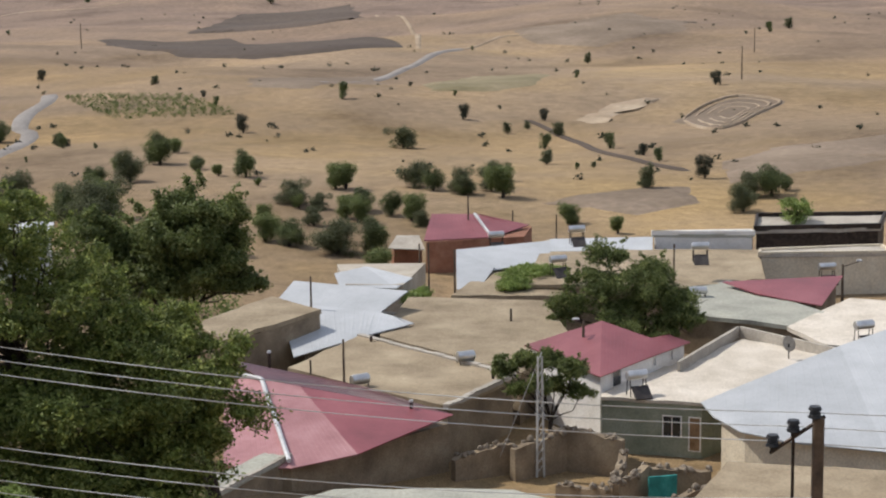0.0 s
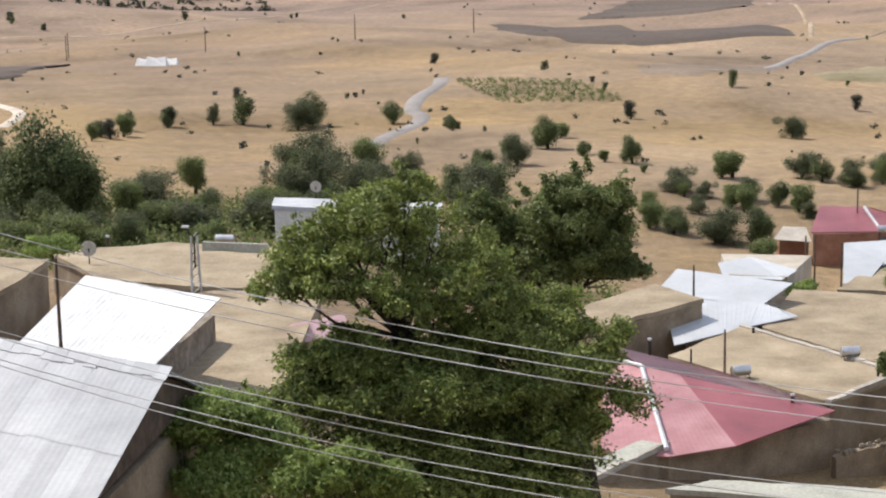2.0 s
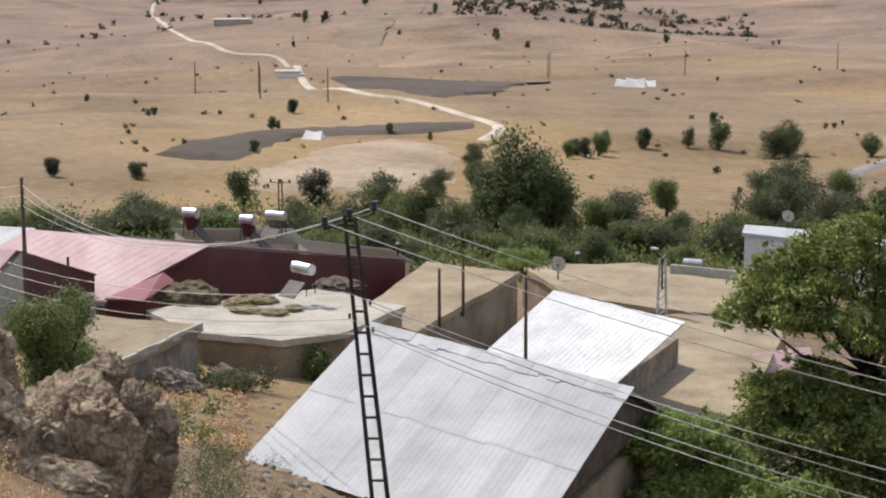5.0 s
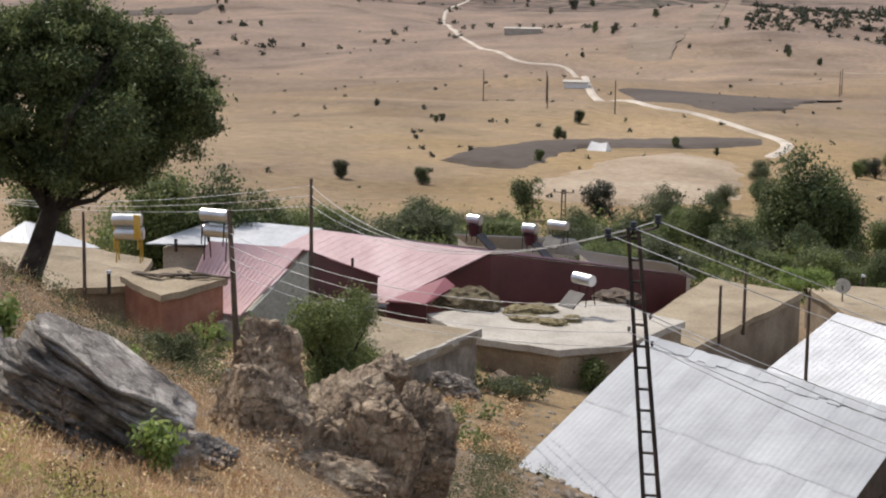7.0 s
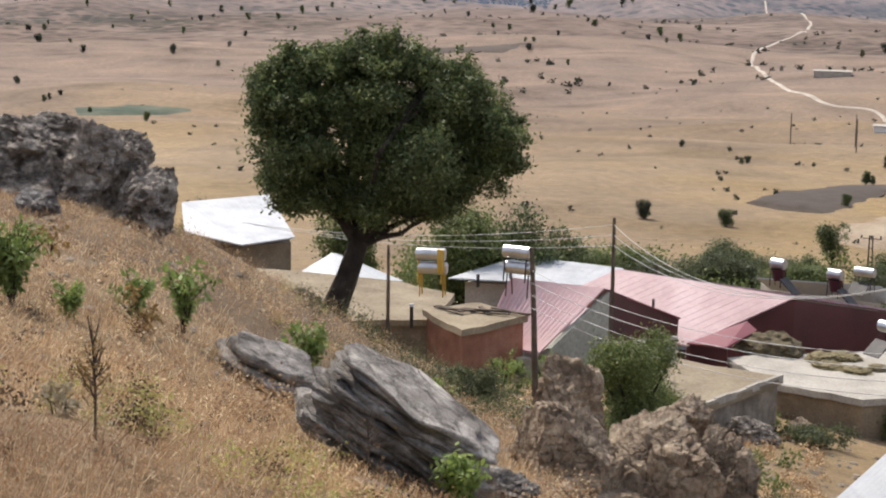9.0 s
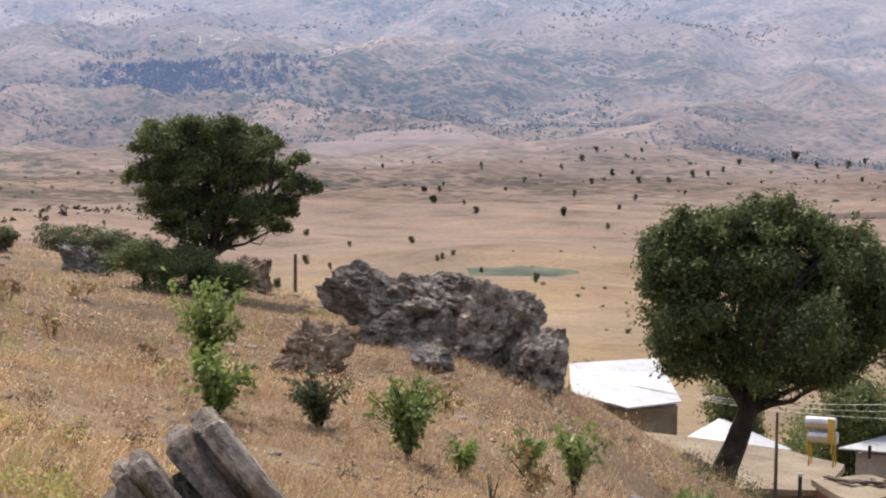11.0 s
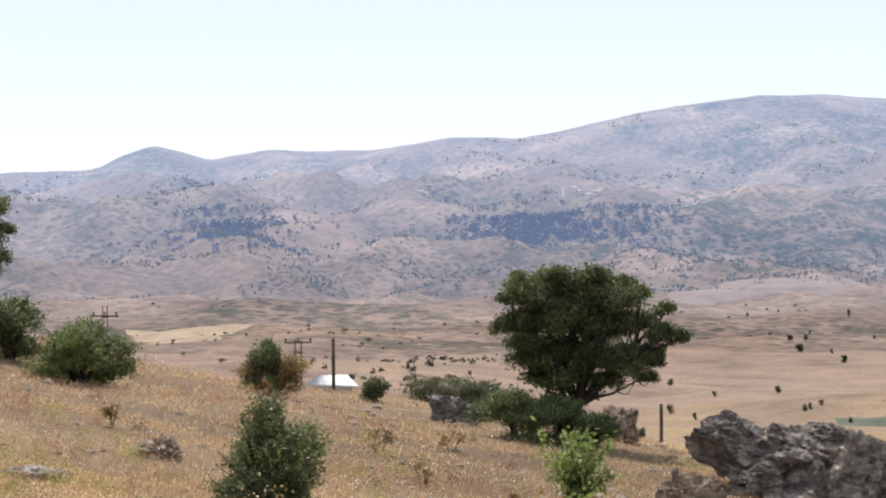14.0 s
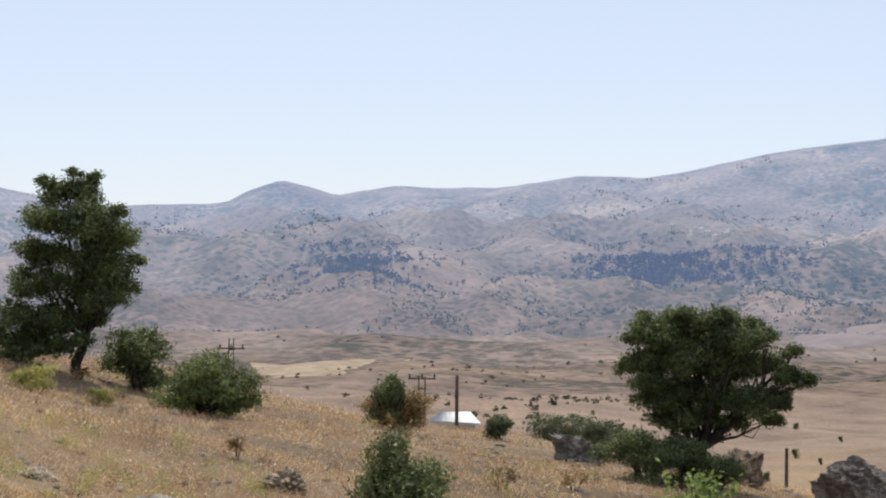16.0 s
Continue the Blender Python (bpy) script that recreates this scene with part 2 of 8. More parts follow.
LEAF_GREY = leaf_material("leaf_greyish", (0.07, 0.085, 0.042), (0.115, 0.13, 0.065), (0.17, 0.18, 0.1))
SPURGE = leaf_material("leaf_spurge", (0.24, 0.24, 0.07), (0.42, 0.4, 0.13), (0.58, 0.54, 0.24))
DRY_LEAF = leaf_material("leaf_dry", (0.16, 0.1, 0.035), (0.3, 0.2, 0.08), (0.4, 0.3, 0.14))

WITHERED = leaf_material("leaf_brown", (0.06, 0.04, 0.025), (0.13, 0.085, 0.055), (0.2, 0.14, 0.09))
PALE_LEAF = leaf_material("leaf_withered", (0.3, 0.24, 0.15), (0.48, 0.41, 0.29), (0.62, 0.56, 0.42))

# the dry ground of hill and valley
GROUND, nt, b = material("dry_ground")
pos = nt.nodes.new("ShaderNodeTexCoord").outputs["Object"]
broad = noise_tex(nt, 0.004, 6, 0.6, pos)
midn = noise_tex(nt, 0.03, 6, 0.6, pos)
nearn = noise_tex(nt, 0.6, 6, 0.65, pos)
fine = noise_tex(nt, 6.0, 5, 0.7, pos)
c1 = ramp(nt, broad.outputs["Fac"], [(0.34, (0.19, 0.146, 0.107)), (0.5, (0.255, 0.2, 0.148)), (0.66, (0.325, 0.262, 0.195))]).outputs["Color"]
c2 = ramp(nt, midn.outputs["Fac"], [(0.3, (0.58, 0.56, 0.54)), (0.46, (0.95, 0.94, 0.93)), (0.56, (1.08, 1.06, 1.02)), (0.7, (1.38, 1.33, 1.2))]).outputs["Color"]
c3 = ramp(nt, nearn.outputs["Fac"], [(0.3, (0.72, 0.7, 0.66)), (0.7, (1.2, 1.18, 1.12))]).outputs["Color"]
c4 = ramp(nt, fine.outputs["Fac"], [(0.3, (0.62, 0.6, 0.56)), (0.7, (1.25, 1.22, 1.18))]).outputs["Color"]
c5 = ramp(nt, noise_tex(nt, 34.0, 3, 0.7, pos).outputs["Fac"], [(0.32, (0.6, 0.57, 0.54)), (0.5, (1, 1, 1)), (0.7, (1.5, 1.48, 1.42))]).outputs["Color"]
cc = mix(nt, 1.0, mix(nt, 0.9, mix(nt, 0.8, c1, c2, "MULTIPLY"), c3, "MULTIPLY"), c4, "MULTIPLY")
cc = mix(nt, 0.8, cc, c5, "MULTIPLY")
span = nt.nodes.new("ShaderNodeVectorMath")
span.operation = "LENGTH"
link(nt, pos, span.inputs[0])
gold = ramp(nt, noise_tex(nt, 0.014, 5, 0.6, pos).outputs["Fac"], [(0.44, (1, 1, 1)), (0.6, (1.18, 1.13, 0.9))]).outputs["Color"]
cc = mix(nt, 1.0, cc, gold, "MULTIPLY")
warp = node(nt, "ShaderNodeVectorMath")
warp.operation = "MULTIPLY_ADD"
warp.inputs[1].default_value = (60, 60, 60)
link(nt, noise_tex(nt, 0.006, 4, 0.6, pos).outputs["Color"], warp.inputs[0])
link(nt, pos, warp.inputs[2])
plots = node(nt, "ShaderNodeTexVoronoi", Scale=0.011)
link(nt, warp.outputs[0], plots.inputs["Vector"])
plot_tone = ramp(nt, plots.outputs["Color"], [(0.2, (0.84, 0.83, 0.83)), (0.5, (1, 1, 1)), (0.8, (1.12, 1.11, 1.06))]).outputs["Color"]
valley = node(nt, "ShaderNodeMapRange", From_Min=260.0, From_Max=750.0)
link(nt, span.outputs["Value"], valley.inputs["Value"])
cc = mix(nt, valley.outputs[0], cc, mix(nt, 1.0, cc, plot_tone, "MULTIPLY"))
# soil turns greyer and pinker with distance, haze put into the base colour
cc = mix(nt, valley.outputs[0], cc, mix(nt, 0.85, cc, mix(nt, 1.0, (0.222, 0.17, 0.15), mix(nt, 1.0, c2, c3, "MULTIPLY"), "MULTIPLY")))
link(nt, cc, b.inputs["Base Color"])
b.inputs["Roughness"].default_value = 0.98
b.inputs["Specular IOR Level"].default_value = 0.1
knolls = noise_tex(nt, 0.022, 5, 0.55, pos)
roll = node(nt, "ShaderNodeBump", Strength=0.55, Distance=4.0)
link(nt, knolls.outputs["Fac"], roll.inputs["Height"])
clods = node(nt, "ShaderNodeBump", Strength=0.7, Distance=0.08)
link(nt, fine.outputs["Fac"], clods.inputs["Height"])
apart = nt.nodes.new("ShaderNodeMix")
apart.data_type = "VECTOR"
outer = node(nt, "ShaderNodeMapRange", From_Min=120.0, From_Max=220.0)
link(nt, span.outputs["Value"], outer.inputs["Value"])
link(nt, outer.outputs[0], apart.inputs[0])
link(nt, clods.outputs[0], apart.inputs[4])
link(nt, roll.outputs[0], apart.inputs[5])
link(nt, apart.outputs[1], b.inputs["Normal"])

# far slopes: dry earth with grey-green scrub, a backdrop with summer haze painted on
MOUNTAIN, nt, b = material("mountain_slope")
pos = nt.nodes.new("ShaderNodeTexCoord").outputs["Object"]
far = nt.nodes.new("ShaderNodeVectorMath")
far.operation = "LENGTH"
link(nt, pos, far.inputs[0])
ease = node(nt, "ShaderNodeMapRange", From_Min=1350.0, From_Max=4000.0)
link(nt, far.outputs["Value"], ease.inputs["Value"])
m1 = noise_tex(nt, 0.0011, 6, 0.55, pos)
m2 = noise_tex(nt, 0.006, 8, 0.62, pos)
m3 = noise_tex(nt, 0.004, 6, 0.65, pos)
soil = ramp(nt, m2.outputs["Fac"], [(0.34, (0.165, 0.125, 0.106)), (0.5, (0.215, 0.164, 0.138)), (0.66, (0.285, 0.219, 0.184))]).outputs["Color"]
scrub_c = ramp(nt, m2.outputs["Fac"], [(0.35, (0.026, 0.038, 0.036)), (0.65, (0.062, 0.072, 0.062))]).outputs["Color"]
height_on = node(nt, "ShaderNodeMapRange", From_Min=2600.0, From_Max=3700.0, To_Max=0.75)
link(nt, far.outputs["Value"], height_on.inputs["Value"])
where = mix(nt, 1.0, ramp(nt, m1.outputs["Fac"], [(0.38, (0.22, 0.22, 0.22)), (0.56, (1, 1, 1))]).outputs["Color"], height_on.outputs[0], "LIGHTEN")
stands = ramp(nt, m3.outputs["Fac"], [(0.42, (0.1, 0.1, 0.1)), (0.56, (1, 1, 1))]).outputs["Color"]
crowns = node(nt, "ShaderNodeTexVoronoi", Scale=0.085)
link(nt, pos, crowns.inputs["Vector"])
dots = ramp(nt, crowns.outputs["Distance"], [(0.32, (1, 1, 1)), (0.55, (0, 0, 0))]).outputs["Color"]
groves = ramp(nt, noise_tex(nt, 0.02, 8, 0.8, pos).outputs["Fac"], [(0.46, (0, 0, 0)), (0.56, (1, 1, 1))]).outputs["Color"]
thick = mix(nt, 1.0, where, stands, "MULTIPLY")
both = mix(nt, 1.0, mix(nt, 1.0, mix(nt, 0.6, where, stands), dots, "MULTIPLY"), mix(nt, 1.0, thick, groves, "MULTIPLY"), "LIGHTEN")
strips = ramp(nt, noise_tex(nt, 0.0026, 4, 0.5, pos).outputs["Fac"], [(0.6, (1, 1, 1)), (0.66, (1.2, 1.17, 1.1))]).outputs["Color"]
speck = ramp(nt, noise_tex(nt, 0.06, 6, 0.8, pos).outputs["Fac"], [(0.34, (0.72, 0.72, 0.73)), (0.66, (1.22, 1.21, 1.2))]).outputs["Color"]
link(nt, mix(nt, 0.9, mix(nt, mix(nt, 0.85, (0, 0, 0), both), mix(nt, 1.0, soil, strips, "MULTIPLY"), scrub_c), speck, "MULTIPLY"), b.inputs["Base Color"])
b.inputs["Roughness"].default_value = 1.0
b.inputs["Specular IOR Level"].default_value = 0.0
# air haze painted as blue emission that strengthens with distance
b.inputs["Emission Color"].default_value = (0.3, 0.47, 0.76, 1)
haze_glow = nt.nodes.new("ShaderNodeMath")
haze_glow.operation = "MULTIPLY"
haze_glow.inputs[1].default_value = 0.48
link(nt, ease.outputs[0], haze_glow.inputs[0])
link(nt, haze_glow.outputs[0], b.inputs["Emission Strength"])
bump(nt, b, m2.outputs["Fac"], 0.5, 10.0)

MOUNTAIN_SCRUB, nt, b = material("mountain_scrub")
b.inputs["Base Color"].default_value = (0.05, 0.06, 0.05, 1)
b.inputs["Roughness"].default_value = 1.0
# even bluish emission paints distance haze over the scrub
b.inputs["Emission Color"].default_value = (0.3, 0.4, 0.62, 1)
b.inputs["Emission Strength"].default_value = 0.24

WOODS, nt, b = material("far_woods")
pos = nt.nodes.new("ShaderNodeTexCoord").outputs["Object"]
wn1 = noise_tex(nt, 0.018, 8, 0.8, pos)
link(nt, ramp(nt, wn1.outputs["Fac"], [(0.36, (0.03, 0.04, 0.036)), (0.6, (0.055, 0.062, 0.058)), (0.7, (0.12, 0.1, 0.09))]).outputs["Color"], b.inputs["Base Color"])
b.inputs["Roughness"].default_value = 1.0
# haze painted onto the far woods as blue emission
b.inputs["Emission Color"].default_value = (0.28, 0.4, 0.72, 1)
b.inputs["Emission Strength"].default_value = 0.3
bump(nt, b, wn1.outputs["Fac"], 0.8, 12.0)

QUARRY, nt, b = material("bare_pink_earth")
pos = nt.nodes.new("ShaderNodeTexCoord").outputs["Object"]
link(nt, ramp(nt, noise_tex(nt, 0.012, 6, 0.7, pos).outputs["Fac"], [(0.35, (0.11, 0.083, 0.075)), (0.6, (0.21, 0.165, 0.15))]).outputs["Color"], b.inputs["Base Color"])
b.inputs["Roughness"].default_value = 1.0
# faint bluish emission stands in for haze before the bare earth
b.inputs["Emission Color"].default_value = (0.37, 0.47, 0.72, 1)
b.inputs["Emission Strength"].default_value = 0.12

# ---------------------------------------------------------------- builders


def part(name, bm, mat, parent=None, label="", smooth=False):
    me = bpy.data.meshes.new(name)
    bm.to_mesh(me)
    bm.free()
    if smooth:
        me.shade_smooth()
    me.materials.append(mat)
    ob = new(name, me)
    if parent:
        ob.parent = parent
    if label:
        ob["label"] = label
    return ob


def empty(name, label, category, group="", kind="", at=(0, 0, 0)):
    ob = new(name)
    ob.empty_display_size = 0.2
    ob.location = at
    return tagged(ob, label, category, group, kind)


def raw(name, verts, faces, mat, parent=None, smooth=False):
    me = bpy.data.meshes.new(name)
    me.from_pydata(verts, [], faces)
    me.update()
    if smooth:
        me.shade_smooth()
    me.materials.append(mat)
    ob = new(name, me)
    if parent:
        ob.parent = parent
    return ob


def add_prism(bm, pts, z0, z1):
    """An upright prism over the outline pts; z1 may be one height or one for each corner."""
    zs = z1 if isinstance(z1, (list, tuple)) else [z1] * len(pts)
    lo = [bm.verts.new((p[0], p[1], z0)) for p in pts]
    hi = [bm.verts.new((p[0], p[1], z)) for p, z in zip(pts, zs)]
    n = len(pts)
    bm.faces.new(hi)
    bm.faces.new(lo[::-1])
    for i in range(n):
        bm.faces.new((lo[i], lo[(i + 1) % n], hi[(i + 1) % n], hi[i]))
    bmesh.ops.recalc_face_normals(bm, faces=bm.faces[:])


def add_slab(bm, pts, thick):
    """A sheet through the 3D outline pts, thick metres deep downwards."""
    hi = [bm.verts.new(p) for p in pts]
    lo = [bm.verts.new((p[0], p[1], p[2] - thick)) for p in pts]
    n = len(pts)
    bm.faces.new(hi)
    bm.faces.new(lo[::-1])
    for i in range(n):
        bm.faces.new((lo[i], lo[(i + 1) % n], hi[(i + 1) % n], hi[i]))
    bmesh.ops.recalc_face_normals(bm, faces=bm.faces[:])


def add_box(bm, m, sx, sy, sz, bevel=0.0):
    """A box of that size whose base centre stands at the pose m."""
    got = bmesh.ops.create_cube(bm, size=1.0, matrix=m @ Matrix.Translation((0, 0, sz / 2)) @ Matrix.Diagonal((sx, sy, sz, 1)))
    if bevel:
        es = {e for v in got["verts"] for e in v.link_edges}
        bmesh.ops.bevel(bm, geom=list(es), offset=bevel, segments=1, affect="EDGES")


def add_tube(bm, a, c, r0, r1=None, seg=8):
    """A round bar from a to c."""
    a, c = Vector(a), Vector(c)
    r1 = r0 if r1 is None else r1
    q = (c - a).to_track_quat("Z", "Y").to_matrix().to_4x4()
    bmesh.ops.create_cone(bm, cap_ends=True, segments=seg, radius1=r0, radius2=r1, depth=(c - a).length,
                          matrix=Matrix.Translation((a + c) / 2) @ q)


# ---------------------------------------------------------------- the ground
RINGS = [0, 8, 15, 22, 32, 44, 60, 80, 105, 135, 170, 220, 290, 400, 550, 800, 1150, 1550, 2100, 2800, 3500, 4200, 4900]
VALLEY = [-8.5, -18.5, -29, -40, -48, -52]      # from 400 m to 2.1 km
SHAPE = {   # bearing: heights at the rings up to 290 m
    -180: [34.9, 37, 40, 43, 47, 51, 56, 60, 64, 68, 72, 76, 80],
    -120: [34.9, 36, 37, 38.5, 40, 42, 43, 43, 42, 40, 36, 30, 20],
    -90: [34.9, 35.2, 35.5, 35.6, 35.8, 35.6, 34.5, 32, 28, 24, 18, 10, 0],
    -77: [34.9, 34.75, 34.5, 34.3, 34.2, 34.1, 33, 29, 24, 19, 12, 5, -1],
    -67: [34.9, 34.7, 34.2, 33.6, 33.1, 32.6, 31.2, 27.5, 24, 19, 12, 5, -1],
    -59: [34.9, 34.6, 33.9, 33.1, 32.2, 31.4, 30.1, 25, 20, 15, 10, 4, -1],
    -53: [34.9, 34.4, 33.7, 33.1, 32.2, 31.0, 28.6, 22, 16, 12, 8, 3, -1],
    -48: [34.9, 34.2, 33.1, 32.15, 31.1, 29.4, 25, 18.5, 15.5, 11, 7, 3, -1],
    -44: [34.9, 33.9, 32.3, 30.8, 29.1, 27.5, 22.5, 17, 14.6, 10.5, 6, 2.5, -1],
    -38: [34.9, 33.6, 31.9, 30.6, 28.3, 25.0, 20.9, 16.6, 13.5, 10, 6, 2, -1],
    -31: [34.9, 33.2, 31.0, 28.9, 26.2, 23.6, 18.8, 15.2, 12.2, 9, 5, 1.5, -1.5],
    -24: [34.9, 32.9, 30.4, 28, 25, 21, 16, 13.5, 11.2, 8, 4.5, 1, -1.5],
    -16: [34.9, 32.6, 29.8, 27, 23, 18.5, 14, 11, 8.6, 5.8, 3.5, 0.5, -2],
    -8: [34.9, 32.3, 29.2, 26, 21.5, 16.5, 11.5, 7, 3, 2, 1.5, 0.5, -3],
    0: [34.9, 32, 28.8, 25.5, 21, 16, 10, 4, 0.0, 0.0, 0.0, -0.5, -4],
    14: [34.9, 32, 28.8, 25.5, 21, 16, 10, 4, 0.0, 0.0, 0.0, 0, -3],
    40: [34.9, 32.5, 30, 28, 25, 21, 16, 10, 6, 5, 5, 5, 3],
    90: [34.9, 34.5, 34, 33, 32, 31, 29, 26, 24, 22, 20, 16, 10],
    180: [34.9, 37, 40, 43, 47, 51, 56, 60, 64, 68, 72, 76, 80],
}
RIDGE = {   # bearing: height at 2.8, 3.5, 4.2 and 4.9 km
    -180: [120, 220, 320, 300], -100: [-20, 60, 150, 90], -84: [-20, 66, 190, 130],
    -79.3: [-10, 75, 180, 120],
    -78.0: [-10, 66, 150, 90],
    -76.5: [-12, 59, 129, 69],
    -75.0: [-13, 52, 112, 52],
    -73.4: [-13, 52, 114, 54],
    -71.8: [-12, 57, 124, 64],
    -71.1: [-9, 69, 154, 94],
    -70.3: [-7, 78, 175, 115],
    -69.5: [-8, 73, 161, 101],
    -68.7: [-10, 65, 142, 82],
    -67.1: [-8, 74, 166, 106],
    -65.5: [-9, 71, 158, 98],
    -64.5: [-8, 72, 161, 101],
    -64.2: [-8, 72, 160, 100],
    -62.1: [-6, 83, 187, 127],
    -61.9: [-6, 84, 189, 129],
    -60.3: [-6, 81, 182, 122],
    -59.8: [-6, 83, 186, 126],
    -58.2: [-4, 92, 209, 149],
    -56.6: [-1, 104, 237, 177],
    -55.0: [0, 111, 253, 193],
    -53.4: [1, 117, 267, 207],
    -51.8: [1, 116, 266, 206],
    -48.7: [0, 111, 253, 193],
    -44.6: [-1, 102, 231, 171],
    -30: [-5, 120, 270, 220], 0: [0, 130, 260, 230], 60: [20, 180, 290, 250], 180: [120, 220, 320, 300],
}
SHAPE_AT = sorted(SHAPE)
RIDGE_AT = sorted(RIDGE)


def smooth(u):
    return u * u * (3 - 2 * u)


def between(keys, table, k, i):
    k = min(max(k, keys[0]), keys[-1])
    for a, c in zip(keys, keys[1:]):
        if k <= c:
            u = (k - a) / (c - a)
            return table[a][i] * (1 - u) + table[c][i] * u
    return table[keys[-1]][i]


def profile(bearing):
    near = [sum(between(SHAPE_AT, SHAPE, bearing + o, i) for o in (-3, -1.5, 0, 1.5, 3)) / 5 for i in range(13)]
    far = [between(RIDGE_AT, RIDGE, bearing, i) for i in range(4)]
    return near + VALLEY + far


LOGS = [math.log(r + 6) for r in RINGS]


def rough_ground(x, y, d):
    crest = min(1.0, 0.03 + abs(d - 4200) / 900)
    h = noise.noise((x * 0.02, y * 0.02, 1.3)) * min(2.6, max(0, d - 170) * 0.024) * crest
    h += noise.noise((x * 0.007, y * 0.007, 4.1)) * min(9.0, max(0, d - 200) * 0.022) * crest
    h += noise.noise((x * 0.013, y * 0.013, 2.6)) * min(2.6, max(0, d - 190) * 0.02) * crest * (1 if d < 900 else max(0.0, 1 - (d - 900) / 500))
    h += noise.noise((x * 0.0016, y * 0.0016, 7.7)) * min(30.0, max(0, d - 700) * 0.012) * crest
    if d < 75:
        k = min(1.0, (75 - d) / 20) * min(1, d / 6)
        h += k * (noise.noise((x * 0.18, y * 0.18, 2.0)) * 0.28 + noise.noise((x * 0.6, y * 0.6, 3.0)) * 0.09)
    if d > 1500:
        u = min(1.0, (d - 1500) / 1200) * crest
        h += u * ((0.25 - abs(noise.noise((x * 0.0018, y * 0.0018, 9.0)))) * 110 + (0.25 - abs(noise.noise((x * 0.0045, y * 0.0045, 5.0)))) * 70 + (0.25 - abs(noise.noise((x * 0.011, y * 0.011, 6.0)))) * 26)
    return h


PROFILES = {}


def height(x, y):
    d = math.hypot(x, y)
    bearing = math.degrees(math.atan2(x, y))
    key = round(bearing * 4)
    if key not in PROFILES:
        PROFILES[key] = profile(key / 4)
    p = PROFILES[key]
    q = PROFILES.setdefault(key + 1, profile((key + 1) / 4)) if bearing * 4 > key else PROFILES.setdefault(key - 1, profile((key - 1) / 4))
    w = abs(bearing * 4 - key)
    lg = math.log(min(d, 4899) + 6)
    i = 0
    while i < len(LOGS) - 2 and LOGS[i + 1] < lg:
        i += 1
    u = (lg - LOGS[i]) / (LOGS[i + 1] - LOGS[i])

    def cubic(v):
        a, c = v[i], v[i + 1]
        prev, nxt = v[max(i - 1, 0)], v[min(i + 2, len(v) - 1)]
        ma, mc = (c - prev) / 2, (nxt - a) / 2
        if i == 0:
            ma = c - a
        return (2 * u ** 3 - 3 * u * u + 1) * a + (u ** 3 - 2 * u * u + u) * ma + (3 * u * u - 2 * u ** 3) * c + (u ** 3 - u * u) * mc

    return cubic(p) * (1 - w) + cubic(q) * w + rough_ground(x, y, d)


def build_ground():
    bearings = list(np.arange(-180, -88, 4.0)) + list(np.arange(-88, 22, 0.22)) + list(np.arange(22, 180, 4.0))
    rings = []
    d = 1.2
    while d < 4890:
        rings.append(d)
        d *= 1.02
    rings.append(4895)
    split = next(i for i, r in enumerate(rings) if r > 1050)
    nb = len(bearings)
    verts = []
    for r in rings:
        for a in bearings:
            x, y = r * math.sin(radians(a)), r * math.cos(radians(a))
            verts.append((x, y, height(x, y)))
    verts.append((0, 0, 34.9))
    c = len(verts) - 1
    near = [(c, (j + 1) % nb, j) for j in range(nb)]
    far = []
    for i in range(len(rings) - 1):
        for j in range(nb):
            k = (j + 1) % nb
            f = (i * nb + j, i * nb + k, (i + 1) * nb + k, (i + 1) * nb + j)
            (near if i < split else far).append(f)
    g = raw("ground", verts[:nb * (split + 1)] + [verts[c]], [tuple(v if v != c else nb * (split + 1) for v in f) for f in near], GROUND, smooth=True)
    tagged(g, "dry tan grass hillside falling to a wide bare valley", "ground", kind="structure")
    off = split * nb
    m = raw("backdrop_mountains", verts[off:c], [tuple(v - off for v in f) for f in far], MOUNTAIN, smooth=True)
    tagged(m, "distant hazy mountain range with grey scrub", "mountains", kind="structure")


build_ground()


def on(bearing, d, lift=0.0):
    x, y = d * math.sin(radians(bearing)), d * math.cos(radians(bearing))
    return Vector((x, y, height(x, y) + lift))


def meet(bearing, elevation, nearest=20.0):
    """The place where the line of sight from the hilltop in that direction meets the ground."""
    d = nearest
    t = math.tan(radians(elevation))
    x, y = math.sin(radians(bearing)), math.cos(radians(bearing))
    while d < 4850:
        if height(x * d, y * d) >= EYE + d * t:
            break
        d *= 1.01
    return Vector((x * d, y * d, height(x * d, y * d)))

# ---------------------------------------------------------------- houses


def centre_of(pts):
    return Vector((sum(p[0] for p in pts) / len(pts), sum(p[1] for p in pts) / len(pts)))


def grown(pts, by):
    c = centre_of(pts)
    return [tuple(c + (Vector(p[:2]) - c) * (1 + by / (Vector(p[:2]) - c).length)) for p in pts]


